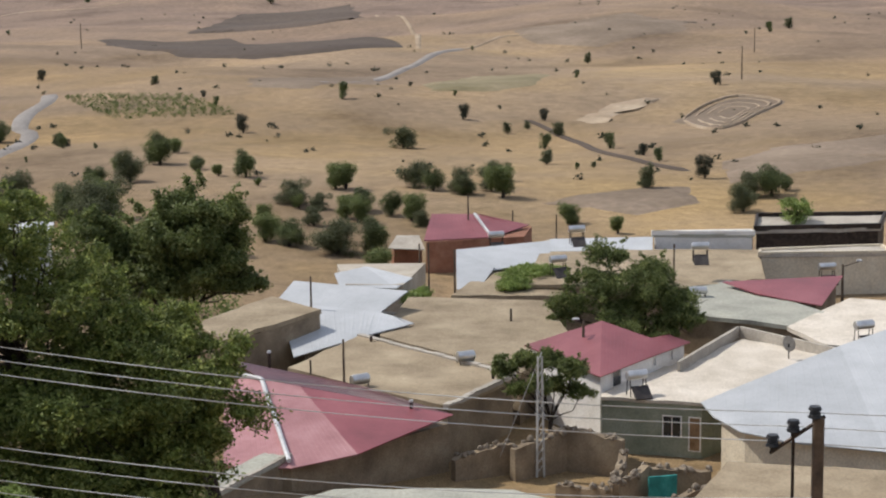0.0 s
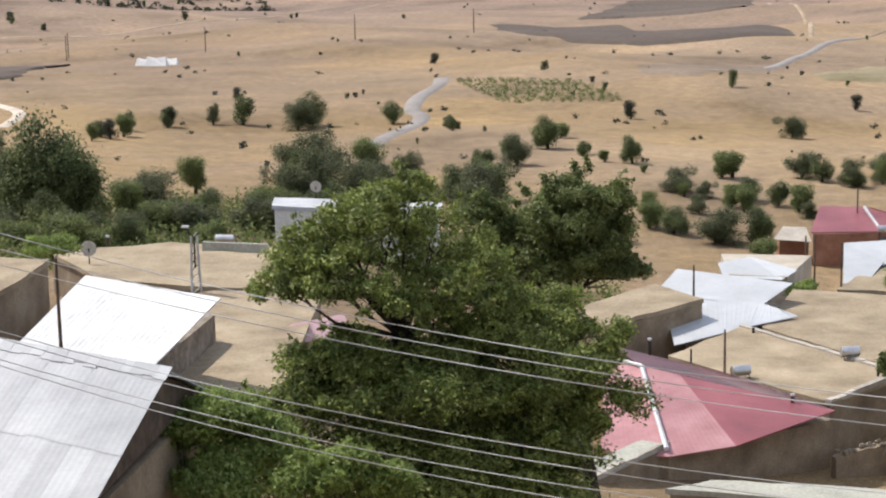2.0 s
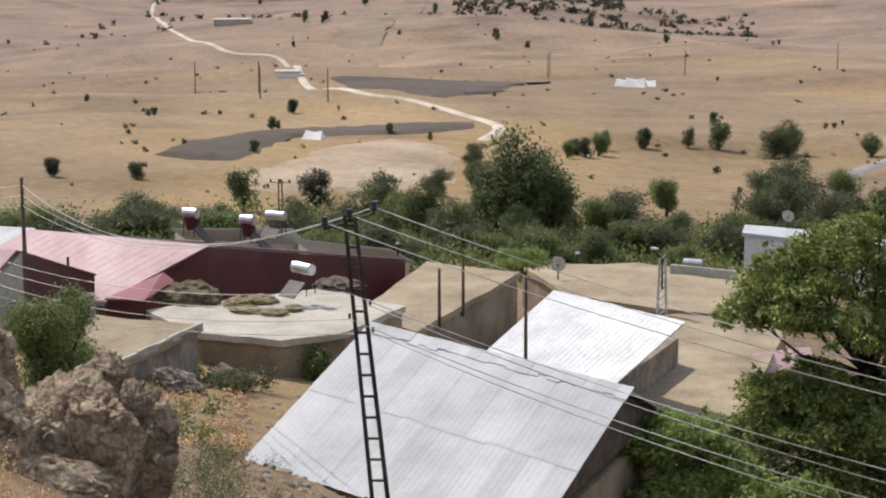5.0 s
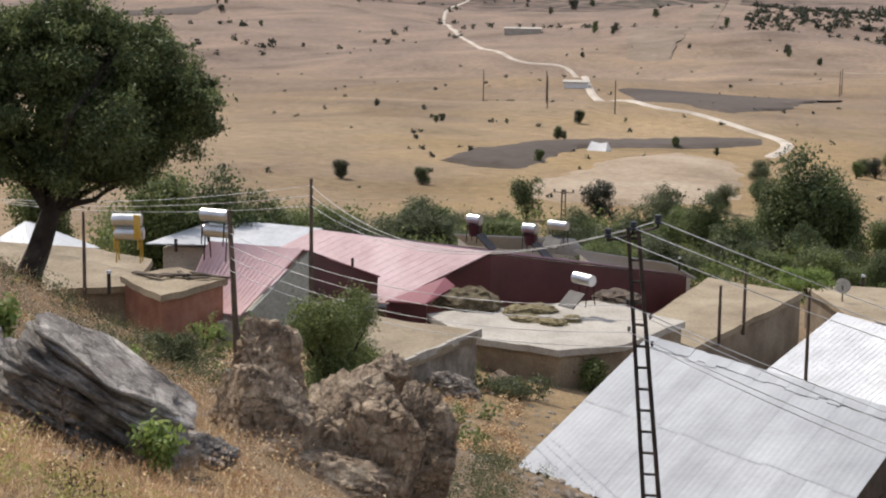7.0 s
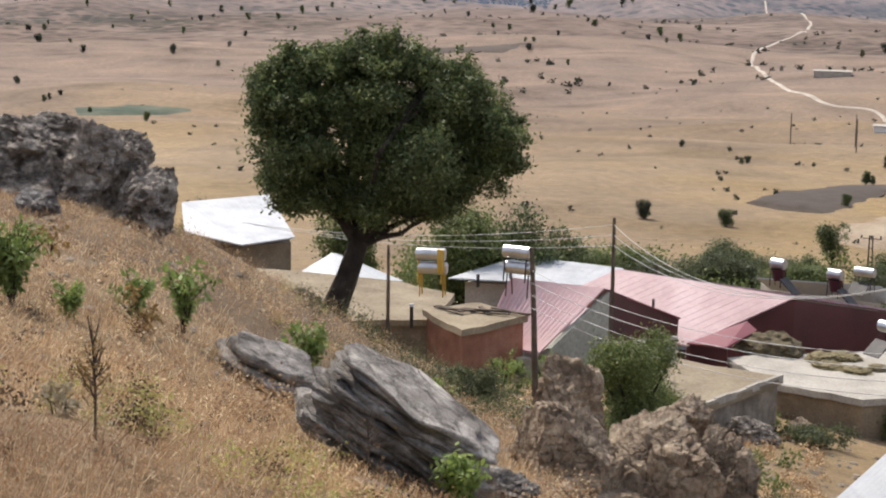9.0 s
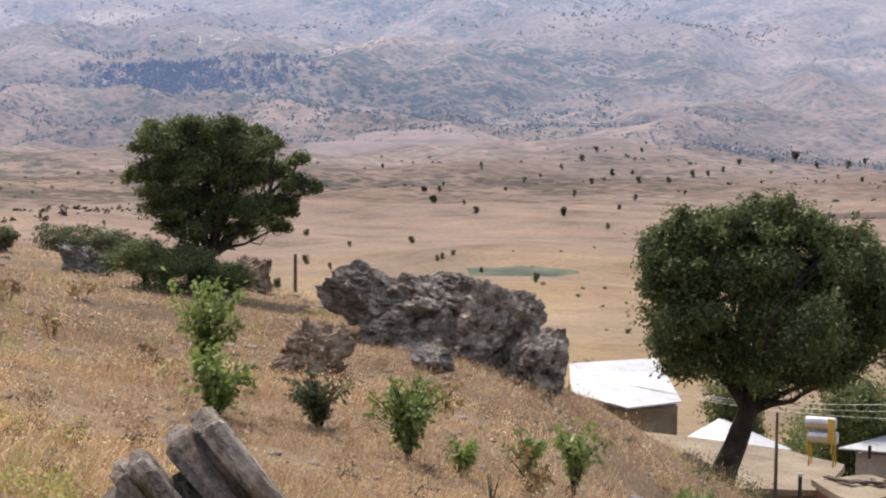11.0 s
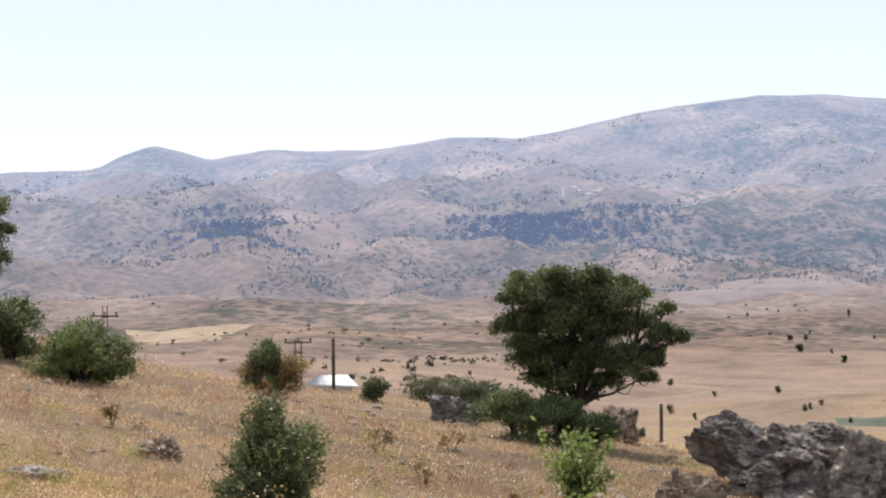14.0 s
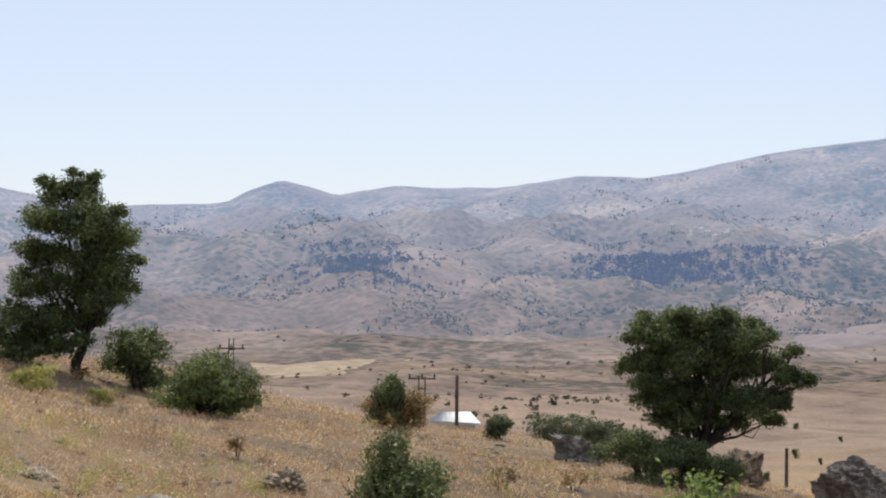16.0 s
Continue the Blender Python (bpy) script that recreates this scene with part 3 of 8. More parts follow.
def earth_roof_mesh(out, top, lip, seed):
    """A hand-trodden roof: a thick slab with an uneven rim and a slightly sagging top."""
    bm = bmesh.new()
    add_prism(bm, out, top - lip, top)
    bmesh.ops.triangulate(bm, faces=[f for f in bm.faces if len(f.verts) > 4])
    bmesh.ops.subdivide_edges(bm, edges=bm.edges[:], cuts=5, use_grid_fill=True)
    for v in bm.verts:
        n = noise.noise((v.co.x * 0.5, v.co.y * 0.5, seed)) * 0.09 + noise.noise((v.co.x * 1.7, v.co.y * 1.7, seed + 3)) * 0.04
        v.co.z += n
        v.co.x += noise.noise((v.co.y * 0.9, v.co.z, seed + 7)) * 0.1
        v.co.y += noise.noise((v.co.x * 0.9, v.co.z, seed + 9)) * 0.1
    return bm


def flat_house(label, outline, base, top, wall=MUD_WALL, roof=EARTH_ROOF, edge=0.25, lip=0.3, parapet=0.0, rim=None, rim_wide=0.38):
    """A flat-roofed house: walls, a thick roof standing out over them, and perhaps a parapet or a pale rim."""
    ob = empty("house", label, "house")
    c = centre_of(outline)
    bm = bmesh.new()
    add_prism(bm, outline, base - 1.5, top - lip)
    part("wall", bm, wall, ob)
    out = grown(outline, edge)
    part("roof", earth_roof_mesh(out, top, lip, c.x * 0.37), roof, ob)
    n = len(out)
    for i in range(n):
        a, e = Vector(out[i]), Vector(out[(i + 1) % n])
        side = Vector((-(e - a).y, (e - a).x)).normalized()
        side = side if (c - a).dot(side) > 0 else -side
        if parapet:
            bm = bmesh.new()
            add_prism(bm, [a, e, e + side * 0.22, a + side * 0.22], top - 0.1, top + parapet)
            part("parapet", bm, wall, ob)
        if rim and i in rim:
            bm = bmesh.new()
            k = 14
            for j in range(k):
                p, q = a.lerp(e, j / k), a.lerp(e, (j + 1) / k)
                w = rim_wide + rim_wide * 0.3 * noise.noise((p.x, p.y, 2.0))
                add_prism(bm, [p, q, q + side * w, p + side * w], top - 0.15, top + 0.13 + 0.1 * noise.noise((p.x * 0.7, p.y * 0.7, 5.0)))
            part("roof_rim", bm, CONCRETE, ob, "pale cement rim")
    return ob


def ribbed(bm, r, spacing, thick, rise=0.012):
    """A ribbed sheet over four corners: upper side first, ribs running down from it."""
    a, c, d, e = r
    count = max(3, int(max((c - a).length, (d - e).length) / spacing))
    tops, lows = [], []
    for j in range(count):
        for w, h in ((0.0, 0.0), (0.44, 0.0), (0.5, rise), (0.56, 0.0)):
            u = (j + w) / count
            p, q = a.lerp(c, u), e.lerp(d, u)
            p.z += h
            q.z += h
            tops.append((bm.verts.new(p), bm.verts.new(q)))
            lows.append((bm.verts.new((p.x, p.y, p.z - thick)), bm.verts.new((q.x, q.y, q.z - thick))))
    tops.append((bm.verts.new(c), bm.verts.new(d)))
    lows.append((bm.verts.new((c.x, c.y, c.z - thick)), bm.verts.new((d.x, d.y, d.z - thick))))
    for k in range(len(tops) - 1):
        bm.faces.new((tops[k][0], tops[k][1], tops[k + 1][1], tops[k + 1][0]))
        bm.faces.new((lows[k][0], lows[k + 1][0], lows[k + 1][1], lows[k][1]))
        bm.faces.new((tops[k][1], lows[k][1], lows[k + 1][1], tops[k + 1][1]))
        bm.faces.new((tops[k][0], tops[k + 1][0], lows[k + 1][0], lows[k][0]))
    for k in (0, -1):
        bm.faces.new((tops[k][0], tops[k][1], lows[k][1], lows[k][0]))
    bmesh.ops.recalc_face_normals(bm, faces=bm.faces[:])


def wall_face(parent, pts, mat, deep=0.25, name="gable_wall"):
    """An upright wall through 3D points in order, deep metres thick away from the hill."""
    pts = [Vector(p) for p in pts]
    u = pts[1] - pts[0]
    nrm = Vector((-u.y, u.x, 0)).normalized() * deep
    if nrm.dot(pts[0]) < 0:
        nrm = -nrm
    bm = bmesh.new()
    f = [bm.verts.new(p) for p in pts]
    k = [bm.verts.new(p + nrm) for p in pts]
    n = len(pts)
    bm.faces.new(f)
    bm.faces.new(k[::-1])
    for i in range(n):
        bm.faces.new((f[i], k[i], k[(i + 1) % n], f[(i + 1) % n]))
    bmesh.ops.recalc_face_normals(bm, faces=bm.faces[:])
    return part(name, bm, mat, parent)


def sheet_house(label, outline, base, eaves, roofs, wall=MUD_WALL, mats=None, thick=0.07, ridge=None, ribs=0.5):
    """A house with a sheet-metal roof; roofs holds 3D outlines whose first side is the upper one. Ribs run down the slope."""
    ob = empty("house", label, "house")
    if outline:
        bm = bmesh.new()
        add_prism(bm, outline, base - 1.5, eaves)
        part("wall", bm, wall, ob)
    for k, r in enumerate(roofs):
        mat = mats[k] if isinstance(mats, (list, tuple)) else mats
        bm = bmesh.new()
        if len(r) == 4 and ribs:
            ribbed(bm, [Vector(p) for p in r], ribs, thick)
        else:
            add_slab(bm, r, thick)
        part("roof", bm, mat, ob)
    for a, c in ridge or []:
        bm = bmesh.new()
        add_tube(bm, a, c, 0.14, seg=6)
        part("ridge_cap", bm, WHITE_METAL if mats is not GREY_METAL else GREY_METAL, ob, "pale metal ridge cap")
    return ob


def wall_hole(parent, kind, a, c, z0, z1, mat, frame_mat, out=0.05):
    """A door or window set in the wall from a to c (plan points), proud of it by a frame."""
    a, c = Vector(a[:2]), Vector(c[:2])
    u = (c - a).normalized()
    nrm = Vector((u.y, -u.x))
    if nrm.dot(a) > 0:
        nrm = -nrm
    holder = None
    bm = bmesh.new()
    add_prism(bm, [a + nrm * 0.004, c + nrm * 0.004, c + nrm * 0.03, a + nrm * 0.03], z0, z1)
    holder = part(kind, bm, mat, parent)
    for p, q, lo, hi in ((a - u * 0.07, a, z0 - 0.05, z1 + 0.07), (c, c + u * 0.07, z0 - 0.05, z1 + 0.07), (a, c, z1, z1 + 0.07), (a, c, z0 - 0.05, z0)):
        bm = bmesh.new()
        add_prism(bm, [p + nrm * 0.003, q + nrm * 0.003, q + nrm * out, p + nrm * out], lo, hi)
        part("frame", bm, frame_mat, holder)
    if kind == "window":
        m = (a + c) / 2
        bm = bmesh.new()
        add_prism(bm, [m - u * 0.025 + nrm * 0.028, m + u * 0.025 + nrm * 0.028, m + u * 0.025 + nrm * out, m - u * 0.025 + nrm * out], z0, z1)
        part("mullion", bm, frame_mat, holder)
    return holder


# ---- the lower village
flat_house("tan earth-roofed house with pale curved rim", [(-9.73, 124.53, 3.50), (0.05, 115.28, 3.50), (4.12, 122.03, 3.50), (-5.55, 132.50, 3.50)], 0, 3.5, rim=[1, 2])
flat_house("wide tan earth-roofed house with rubble edge", [(-4.2, 133.5), (4.6, 123.2), (8.2, 131.9), (7.1, 142.9), (-2.5, 144.5)], 0, 3.3)
flat_house("tan mud house with rough plastered walls", [(-14.14, 125.95, 5.00), (-8.46, 134.16, 5.00), (-12.05, 137.98, 5.00), (-16.29, 130.64, 5.00)], 0, 5.0, edge=0.1)
terrace = flat_house("flat concrete terrace house with low parapet", [(9.3, 117.75), (12.6, 117.0), (15.1, 116.2), (25.0, 125.6), (24.8, 128.0), (19.66, 131.0), (15.2, 126.0), (12.4, 122.6), (9.4, 118.75)], 0, 3.2, GREEN_WALL, DECK, edge=0.08, lip=0.2)
for a, c in (((14.59, 123.17, 3.20), (19.59, 132.02, 3.20)), ((19.59, 132.02, 3.20), (24.99, 125.71, 3.20))):
    wall_face(terrace, [(a[0], a[1], 3.1), (c[0], c[1], 3.1), (c[0], c[1], 3.85), (a[0], a[1], 3.85)], CONCRETE, 0.2, "parapet")
flat_house("long tan earth-roofed house", [(6.19, 149.91, 3.00), (17.50, 148.09, 3.00), (23.99, 150.55, 3.00), (25.18, 161.10, 3.00), (8.11, 162.48, 3.00)], 0, 3)
flat_house("cream house with a dark roof terrace", [(25.33, 159.14, 3.40), (34.89, 160.17, 3.40), (35.2, 157.5), (25.0, 157.5)], 0, 3.4, CREAM, CONCRETE, parapet=0.15)
flat_house("house with a dark upper terrace wall", [(25.73, 164.79, 3.90), (35.84, 165.15, 3.90), (37.5, 170.5), (26.8, 170.5)], 0, 3.9, STEEL, CONCRETE, parapet=0.35)
flat_house("white house with maroon panel wall", [(17.32, 163.30, 4.00), (25.08, 162.65, 4.00), (24.9, 163.5), (17.2, 163.5)], 0, 4.0, WHITE_WALL, GREY_FLAT, parapet=0.25)
flat_house("grey-green flat-roofed mud house", [(16.19, 140.32, 3.00), (23.63, 135.75, 3.00), (26.47, 139.59, 3.00), (21.52, 149.74, 3.00), (18.54, 148.01, 3.00)], 0, 3.0, MUD_WALL, GREY_FLAT)
flat_house("pale flat-roofed house with worn cement", [(23.55, 135.27, 3.00), (25.16, 130.45, 3.00), (31.5, 128.5), (36, 140), (29.23, 143.48, 3.00)], 0, 3.0, MUD_WALL, DECK)
flat_house("small tan shed with flat earth roof", [(0.62, 148.23, 2.60), (8.40, 147.67, 2.60), (9.46, 154.49, 2.60), (3.34, 155.99, 2.60)], 0, 2.6)
flat_house("low earth-roofed house on the lower street", [(12.57, 98.88, 3.00), (17, 96), (28, 97), (23.29, 103.18, 3.00), (15.23, 105.09, 3.00)], 0, 3.0)
flat_house("low grey-roofed house on the lower street", [(-7.97, 101.10, 2.60), (6.36, 99.84, 2.60), (3.25, 102.39, 2.60), (-5.70, 102.85, 2.60)], -1, 2.6, MUD_WALL, GREY_FLAT)

# one roof in three reds: pinker left faces, red right, darkest rear
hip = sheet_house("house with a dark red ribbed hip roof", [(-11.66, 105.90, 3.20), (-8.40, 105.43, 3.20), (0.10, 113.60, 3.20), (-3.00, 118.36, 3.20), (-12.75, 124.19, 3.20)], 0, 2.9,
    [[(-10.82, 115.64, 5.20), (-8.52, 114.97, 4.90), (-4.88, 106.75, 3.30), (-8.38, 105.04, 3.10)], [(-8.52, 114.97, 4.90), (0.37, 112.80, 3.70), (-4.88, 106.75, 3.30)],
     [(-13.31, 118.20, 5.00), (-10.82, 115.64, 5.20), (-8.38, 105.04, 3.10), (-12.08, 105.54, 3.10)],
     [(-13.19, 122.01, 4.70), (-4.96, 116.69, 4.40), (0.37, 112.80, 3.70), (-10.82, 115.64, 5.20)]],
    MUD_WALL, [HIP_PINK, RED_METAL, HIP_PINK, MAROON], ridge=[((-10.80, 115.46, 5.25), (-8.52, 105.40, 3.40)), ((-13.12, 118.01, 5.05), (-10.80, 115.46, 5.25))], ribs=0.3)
sheet_house("house with a bluish sheet-metal shed roof", [(-9.2, 132.2), (-4.6, 134.6), (-3.0, 140.5), (-10.5, 144.5), (-12.6, 139.0)], 0, 3.1,
    [[(-10.97, 144.96, 4.60), (-2.61, 141.04, 4.60), (-4.48, 137.11, 4.00), (-11.94, 141.24, 4.00)],
     [(-11.94, 141.24, 4.00), (-4.48, 137.11, 4.00), (-5.07, 133.27, 3.40), (-9.83, 127.94, 3.30)],
     [(-4.48, 137.11, 4.00), (-3.25, 136.15, 3.85), (-2.13, 135.88, 3.50), (-5.07, 133.27, 3.40)]], PLASTER, BLUE_METAL, ribs=0.8)
sheet_house("small house with a pale metal hip roof", [(-7.49, 150.53, 3.00), (-3.12, 150.21, 3.00), (-1.5, 158), (-8.5, 158)], 0, 3.0,
    [[(-6.35, 154.66, 3.50), (-5.90, 154.62, 3.50), (-2.46, 152.09, 3.10), (-3.62, 149.52, 2.90)],
     [(-8.48, 153.26, 3.30), (-6.12, 154.64, 3.50), (-3.62, 149.52, 2.90), (-7.91, 150.23, 2.90)]], PLASTER, BLUE_METAL, ribs=0.9)
red_far = sheet_house("brick-walled house with a red metal roof", [(-1.50, 166.78, 3.00), (6.75, 168.52, 3.00), (7.6, 173), (-1.5, 173)], -0.3, 2.9,
    [[(-1.03, 173.72, 4.00), (2.70, 173.39, 4.00), (4.01, 168.01, 3.00), (-1.69, 167.03, 3.00)],
     [(2.70, 173.39, 4.00), (3.28, 173.07, 4.00), (7.34, 172.22, 3.20), (4.01, 168.01, 3.00)]], BRICK, RED_METAL, ridge=[((2.69, 173.12, 4.05), (4.01, 168.01, 3.05))], ribs=0.45)
sheet_house("low house with a pale tent-like sheet roof", [(-4.26, 168.82, 2.00), (-1.86, 168.63, 2.00), (-2.0, 170), (-4.5, 170)], 0, 2.0,
    [[(-4.01, 169.42, 3.00), (-2.09, 169.26, 3.00), (-1.61, 167.16, 2.20), (-4.71, 167.88, 2.20)]], BRICK, CONCRETE)
sheet_house("long house with bluish-white sheet roofing", [(1.16, 151.53, 2.50), (2.80, 151.41, 2.50), (8.42, 161.47, 2.50), (8.73, 167.22, 2.50), (1.30, 164.30, 2.50)], 0, 2.4,
    [[(0.96, 161.11, 3.40), (8.67, 164.19, 3.40), (8.49, 159.37, 2.80), (3.88, 156.33, 2.70)],
     [(0.96, 160.88, 3.40), (3.98, 156.66, 2.90), (2.57, 150.89, 2.40), (0.90, 151.02, 2.40)]], PLASTER, BLUE_METAL, ribs=0.9)
sheet_house("long low house with white sheet roofing", [(8.88, 163.88, 2.70), (16.94, 163.22, 2.70), (17, 168), (8.5, 168)], 0, 2.7,
    [[(8.65, 163.90, 3.60), (17.13, 164.14, 3.60), (16.89, 161.77, 3.00), (8.53, 161.76, 3.00)]], PLASTER, BLUE_METAL, ribs=0.9)
red_house = sheet_house("white-walled house with a red sheet roof", [(5.4, 126.1), (9.3, 118.9), (12.4, 122.8), (15.2, 126.2), (10.0, 129.0)], 0, 4.25,
    [[(9.96, 126.30, 5.80), (12.98, 125.20, 4.90), (12.46, 122.50, 4.30), (9.23, 118.28, 4.30)], [(9.96, 126.30, 5.80), (9.23, 118.28, 4.30), (5.02, 126.20, 4.30)],
     [(12.98, 125.20, 4.90), (14.18, 126.00, 4.90), (15.60, 126.30, 4.30), (12.46, 122.50, 4.30)]], WHITE_WALL, RED_METAL, ribs=0.4)
sheet_house("house with a plain red sheet roof", [(23.25, 145.77, 3.00), (26.58, 142.41, 3.00), (29.30, 148.96, 3.00), (21.81, 148.74, 3.00)], 0, 2.9,
    [[(20.61, 147.81, 3.40), (29.59, 147.92, 3.70), (26.71, 140.90, 3.10), (22.68, 144.78, 3.15)]], MUD_WALL, RED_METAL, ribs=0.5)
blue_house = sheet_house("large house with a long bluish metal roof", [(15.8, 112.9), (16.8, 110.6), (19.1, 108.5), (23.8, 106.5), (29.5, 104.8), (29.5, 124.0), (24.0, 120.0), (16.2, 114.3)], 0, 3.05,
    [[(14.93, 115.58, 3.40), (17.50, 117.45, 3.83), (16.47, 110.19, 3.20), (15.36, 113.29, 3.20)], [(17.50, 117.45, 3.83), (20.96, 119.97, 4.40), (18.96, 108.02, 3.20), (16.47, 110.19, 3.20)],
     [(20.96, 119.97, 4.40), (24.40, 122.50, 4.90), (23.75, 106.00, 3.20), (18.96, 108.02, 3.20)], [(24.40, 122.50, 4.90), (30.0, 126.6, 5.5), (30.0, 103.9, 3.2), (23.75, 106.00, 3.20)]], CREAM, BLUE_METAL, ribs=0.7)
wall_hole(terrace, "window", (12.90, 116.9), (13.88, 116.59), 1.0, 2.2, GLASS, WHITE_WALL)
wall_hole(terrace, "door", (14.40, 116.42), (14.98, 116.24), 0.2, 2.2, PALE_WOOD, WHITE_WALL)
wall_hole(red_far, "window", (0.29, 169.93, 1.60), (1.35, 169.84, 1.60), 1.0, 2.0, GLASS, WHITE_WALL)
wall_hole(red_house, "door", (10.1, 119.9), (10.65, 120.6), 3.2, 4.15, GLASS, WHITE_WALL)
wall_hole(red_house, "window", (12.95, 123.47), (13.1, 123.65), 3.5, 4.1, GLASS, WHITE_WALL)
wall_hole(red_house, "window", (14.2, 124.98), (14.35, 125.16), 3.5, 4.1, GLASS, WHITE_WALL)

# ---- the upper village, along the foot of the hill
flat_house("tan flat-roofed house with a tall shaded wall", [(-44.44, 88.29, 14.30), (-40.14, 85.61, 14.30), (-40.81, 99.89, 14.30), (-46.64, 100.77, 14.30)], 11, 14.3)
flat_house("broad tan terrace roof of an earth house", [(-47.66, 117.50, 11.00), (-41.61, 110.15, 11.00), (-31.05, 108.21, 11.00), (-32.55, 119.43, 11.00), (-40.91, 120.42, 11.00)], 7, 11)
flat_house("wide sand-coloured earth roof", [(-39.73, 97.60, 11.20), (-31.89, 86.80, 11.20), (-24.77, 86.74, 11.20), (-27.85, 107.12, 11.20), (-33.86, 106.65, 11.20), (-39.17, 103.73, 11.20)], 8, 11.2)
sheet_house("shed with a bright white sheet roof", [(-36.80, 87.89, 13.20), (-30.29, 86.53, 13.20), (-30.43, 95.89, 13.20), (-38.72, 100.35, 13.20)], 10, 12.6,
    [[(-35.96, 92.80, 15.20), (-27.82, 88.67, 15.20), (-30.00, 84.74, 12.80), (-37.55, 86.26, 12.80)]], STONE, WHITE_METAL, ribs=0.35)
flat_house("small mud hut with a white-edged earth roof", [(-44.07, 66.30, 16.80), (-44.60, 73.10, 16.80), (-49.66, 73.05, 16.80), (-48.52, 69.45, 16.80)], 13, 16.8, STONE, EARTH_ROOF, rim=[0], rim_wide=0.16)
flat_house("walled terrace with a pale dusty cement top", [(-47.52, 77.54, 15.40), (-42.90, 77.38, 15.40), (-41.16, 80.06, 15.40), (-40.89, 85.57, 15.40), (-46.47, 87.37, 15.40), (-51.52, 80.29, 15.40)], 12.5, 15.4, MUD_WALL, CONCRETE)
white_house = flat_house("white cubic house among green trees", [(-43.09, 152.34, 7.40), (-29.80, 150.75, 7.40), (-30.3, 154.5), (-43.9, 156)], 3.5, 7.4, WHITE_WALL, WHITE_METAL)
R1, R2, R3 = Vector((-63.54, 87.48, 17.20)), Vector((-53.06, 88.27, 17.00)), Vector((-47.40, 99.67, 14.60))
F0 = Vector((-57.19, 84.84, 14.40))
# front slope in paler PINK_METAL, rear slope and gables in darker MAROON
red_barn = sheet_house("house under a big pale red sheet roof", [F0 + Vector((0.3, 0.6, 0)), R2 + Vector((0.2, 0.5, 0)), R3 + Vector((-0.3, 0.6, 0)), R1 + (R3 - R2) * 0.98, R1 + (F0 - R2) * 0.9], 12, 14.0,
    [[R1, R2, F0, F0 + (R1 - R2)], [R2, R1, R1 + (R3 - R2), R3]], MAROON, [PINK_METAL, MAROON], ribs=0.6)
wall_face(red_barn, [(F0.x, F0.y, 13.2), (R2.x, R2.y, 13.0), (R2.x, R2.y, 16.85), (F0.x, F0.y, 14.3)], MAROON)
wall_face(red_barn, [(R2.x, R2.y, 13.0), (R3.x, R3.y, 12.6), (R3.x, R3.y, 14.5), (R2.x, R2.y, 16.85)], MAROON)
G1, G2, G3, G0 = Vector((-59.88, 73.84, 19.00)), Vector((-55.09, 74.79, 19.00)), Vector((-54.22, 79.84, 17.00)), Vector((-56.33, 71.49, 16.20))
pink = sheet_house("house with a maroon gable and pale pink roof", [G0 + Vector((0.6, 0.3, 0)), G3 + Vector((-0.4, 0.3, 0)), G3 + (G1 - G2), G0 + (G1 - G2)], 13, 15.9,
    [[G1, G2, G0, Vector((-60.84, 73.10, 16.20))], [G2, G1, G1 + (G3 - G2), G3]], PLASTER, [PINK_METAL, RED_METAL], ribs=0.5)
GB = G0.lerp(G2, 0.2)
back = Vector((0.12, 0.35, 0))
wall_face(pink, [(G0.x + 0.5, G0.y + 0.35, 13.5), (G2.x + 0.12, G2.y + 0.35, 13.5), (G2.x + 0.12, G2.y + 0.35, 18.85), (G0.x + 0.5, G0.y + 0.35, 16.5)], GREY_FLAT)
wall_face(pink, [(G2.x + 0.12, G2.y + 0.35, 13.5), (G3.x - 0.25, G3.y + 0.2, 13.5), (G3.x - 0.25, G3.y + 0.2, 16.1), (G2.x + 0.12, G2.y + 0.35, 16.4)], PLASTER)
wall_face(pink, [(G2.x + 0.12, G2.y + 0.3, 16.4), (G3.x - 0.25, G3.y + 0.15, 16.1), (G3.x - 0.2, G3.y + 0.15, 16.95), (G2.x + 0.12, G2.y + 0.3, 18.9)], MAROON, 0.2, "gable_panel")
w0, w1 = G2.lerp(G3, 0.35), G2.lerp(G3, 0.55)
wall_hole(pink, "window", (w0.x + 0.1, w0.y + 0.22), (w1.x + 0.1, w1.y + 0.2), 14.9, 15.9, GLASS, WOOD)
L1, L2, L3, L4 = Vector((-52.55, 83.09, 16.60)), Vector((-51.80, 82.84, 16.30)), Vector((-51.76, 80.08, 15.90)), Vector((-53.66, 79.61, 15.90))
bm = bmesh.new()
add_slab(bm, [L1, L2, L3, L4], 0.08)
part("lean_to_roof", bm, RED_METAL, red_barn, "small dark red lean-to sheet")
wall_face(red_barn, [(L4.x + 0.1, L4.y + 0.1, 14.0), (L3.x, L3.y + 0.1, 14.0), (L3.x, L3.y + 0.1, 15.8), (L4.x + 0.1, L4.y + 0.1, 15.8)], MAROON, 0.2, "lean_to_wall")
sheet_house("long house with a white sheet roof", [(-73.69, 86.79, 15.40), (-67.47, 91.06, 15.40), (-69.26, 94.82, 15.40), (-75.28, 94.14, 15.40)], 12, 15.2,
    [[(-74.10, 92.40, 16.00), (-67.37, 93.33, 16.00), (-66.41, 90.16, 15.50), (-73.89, 85.55, 15.60)]], PLASTER, WHITE_METAL, ribs=0.7)
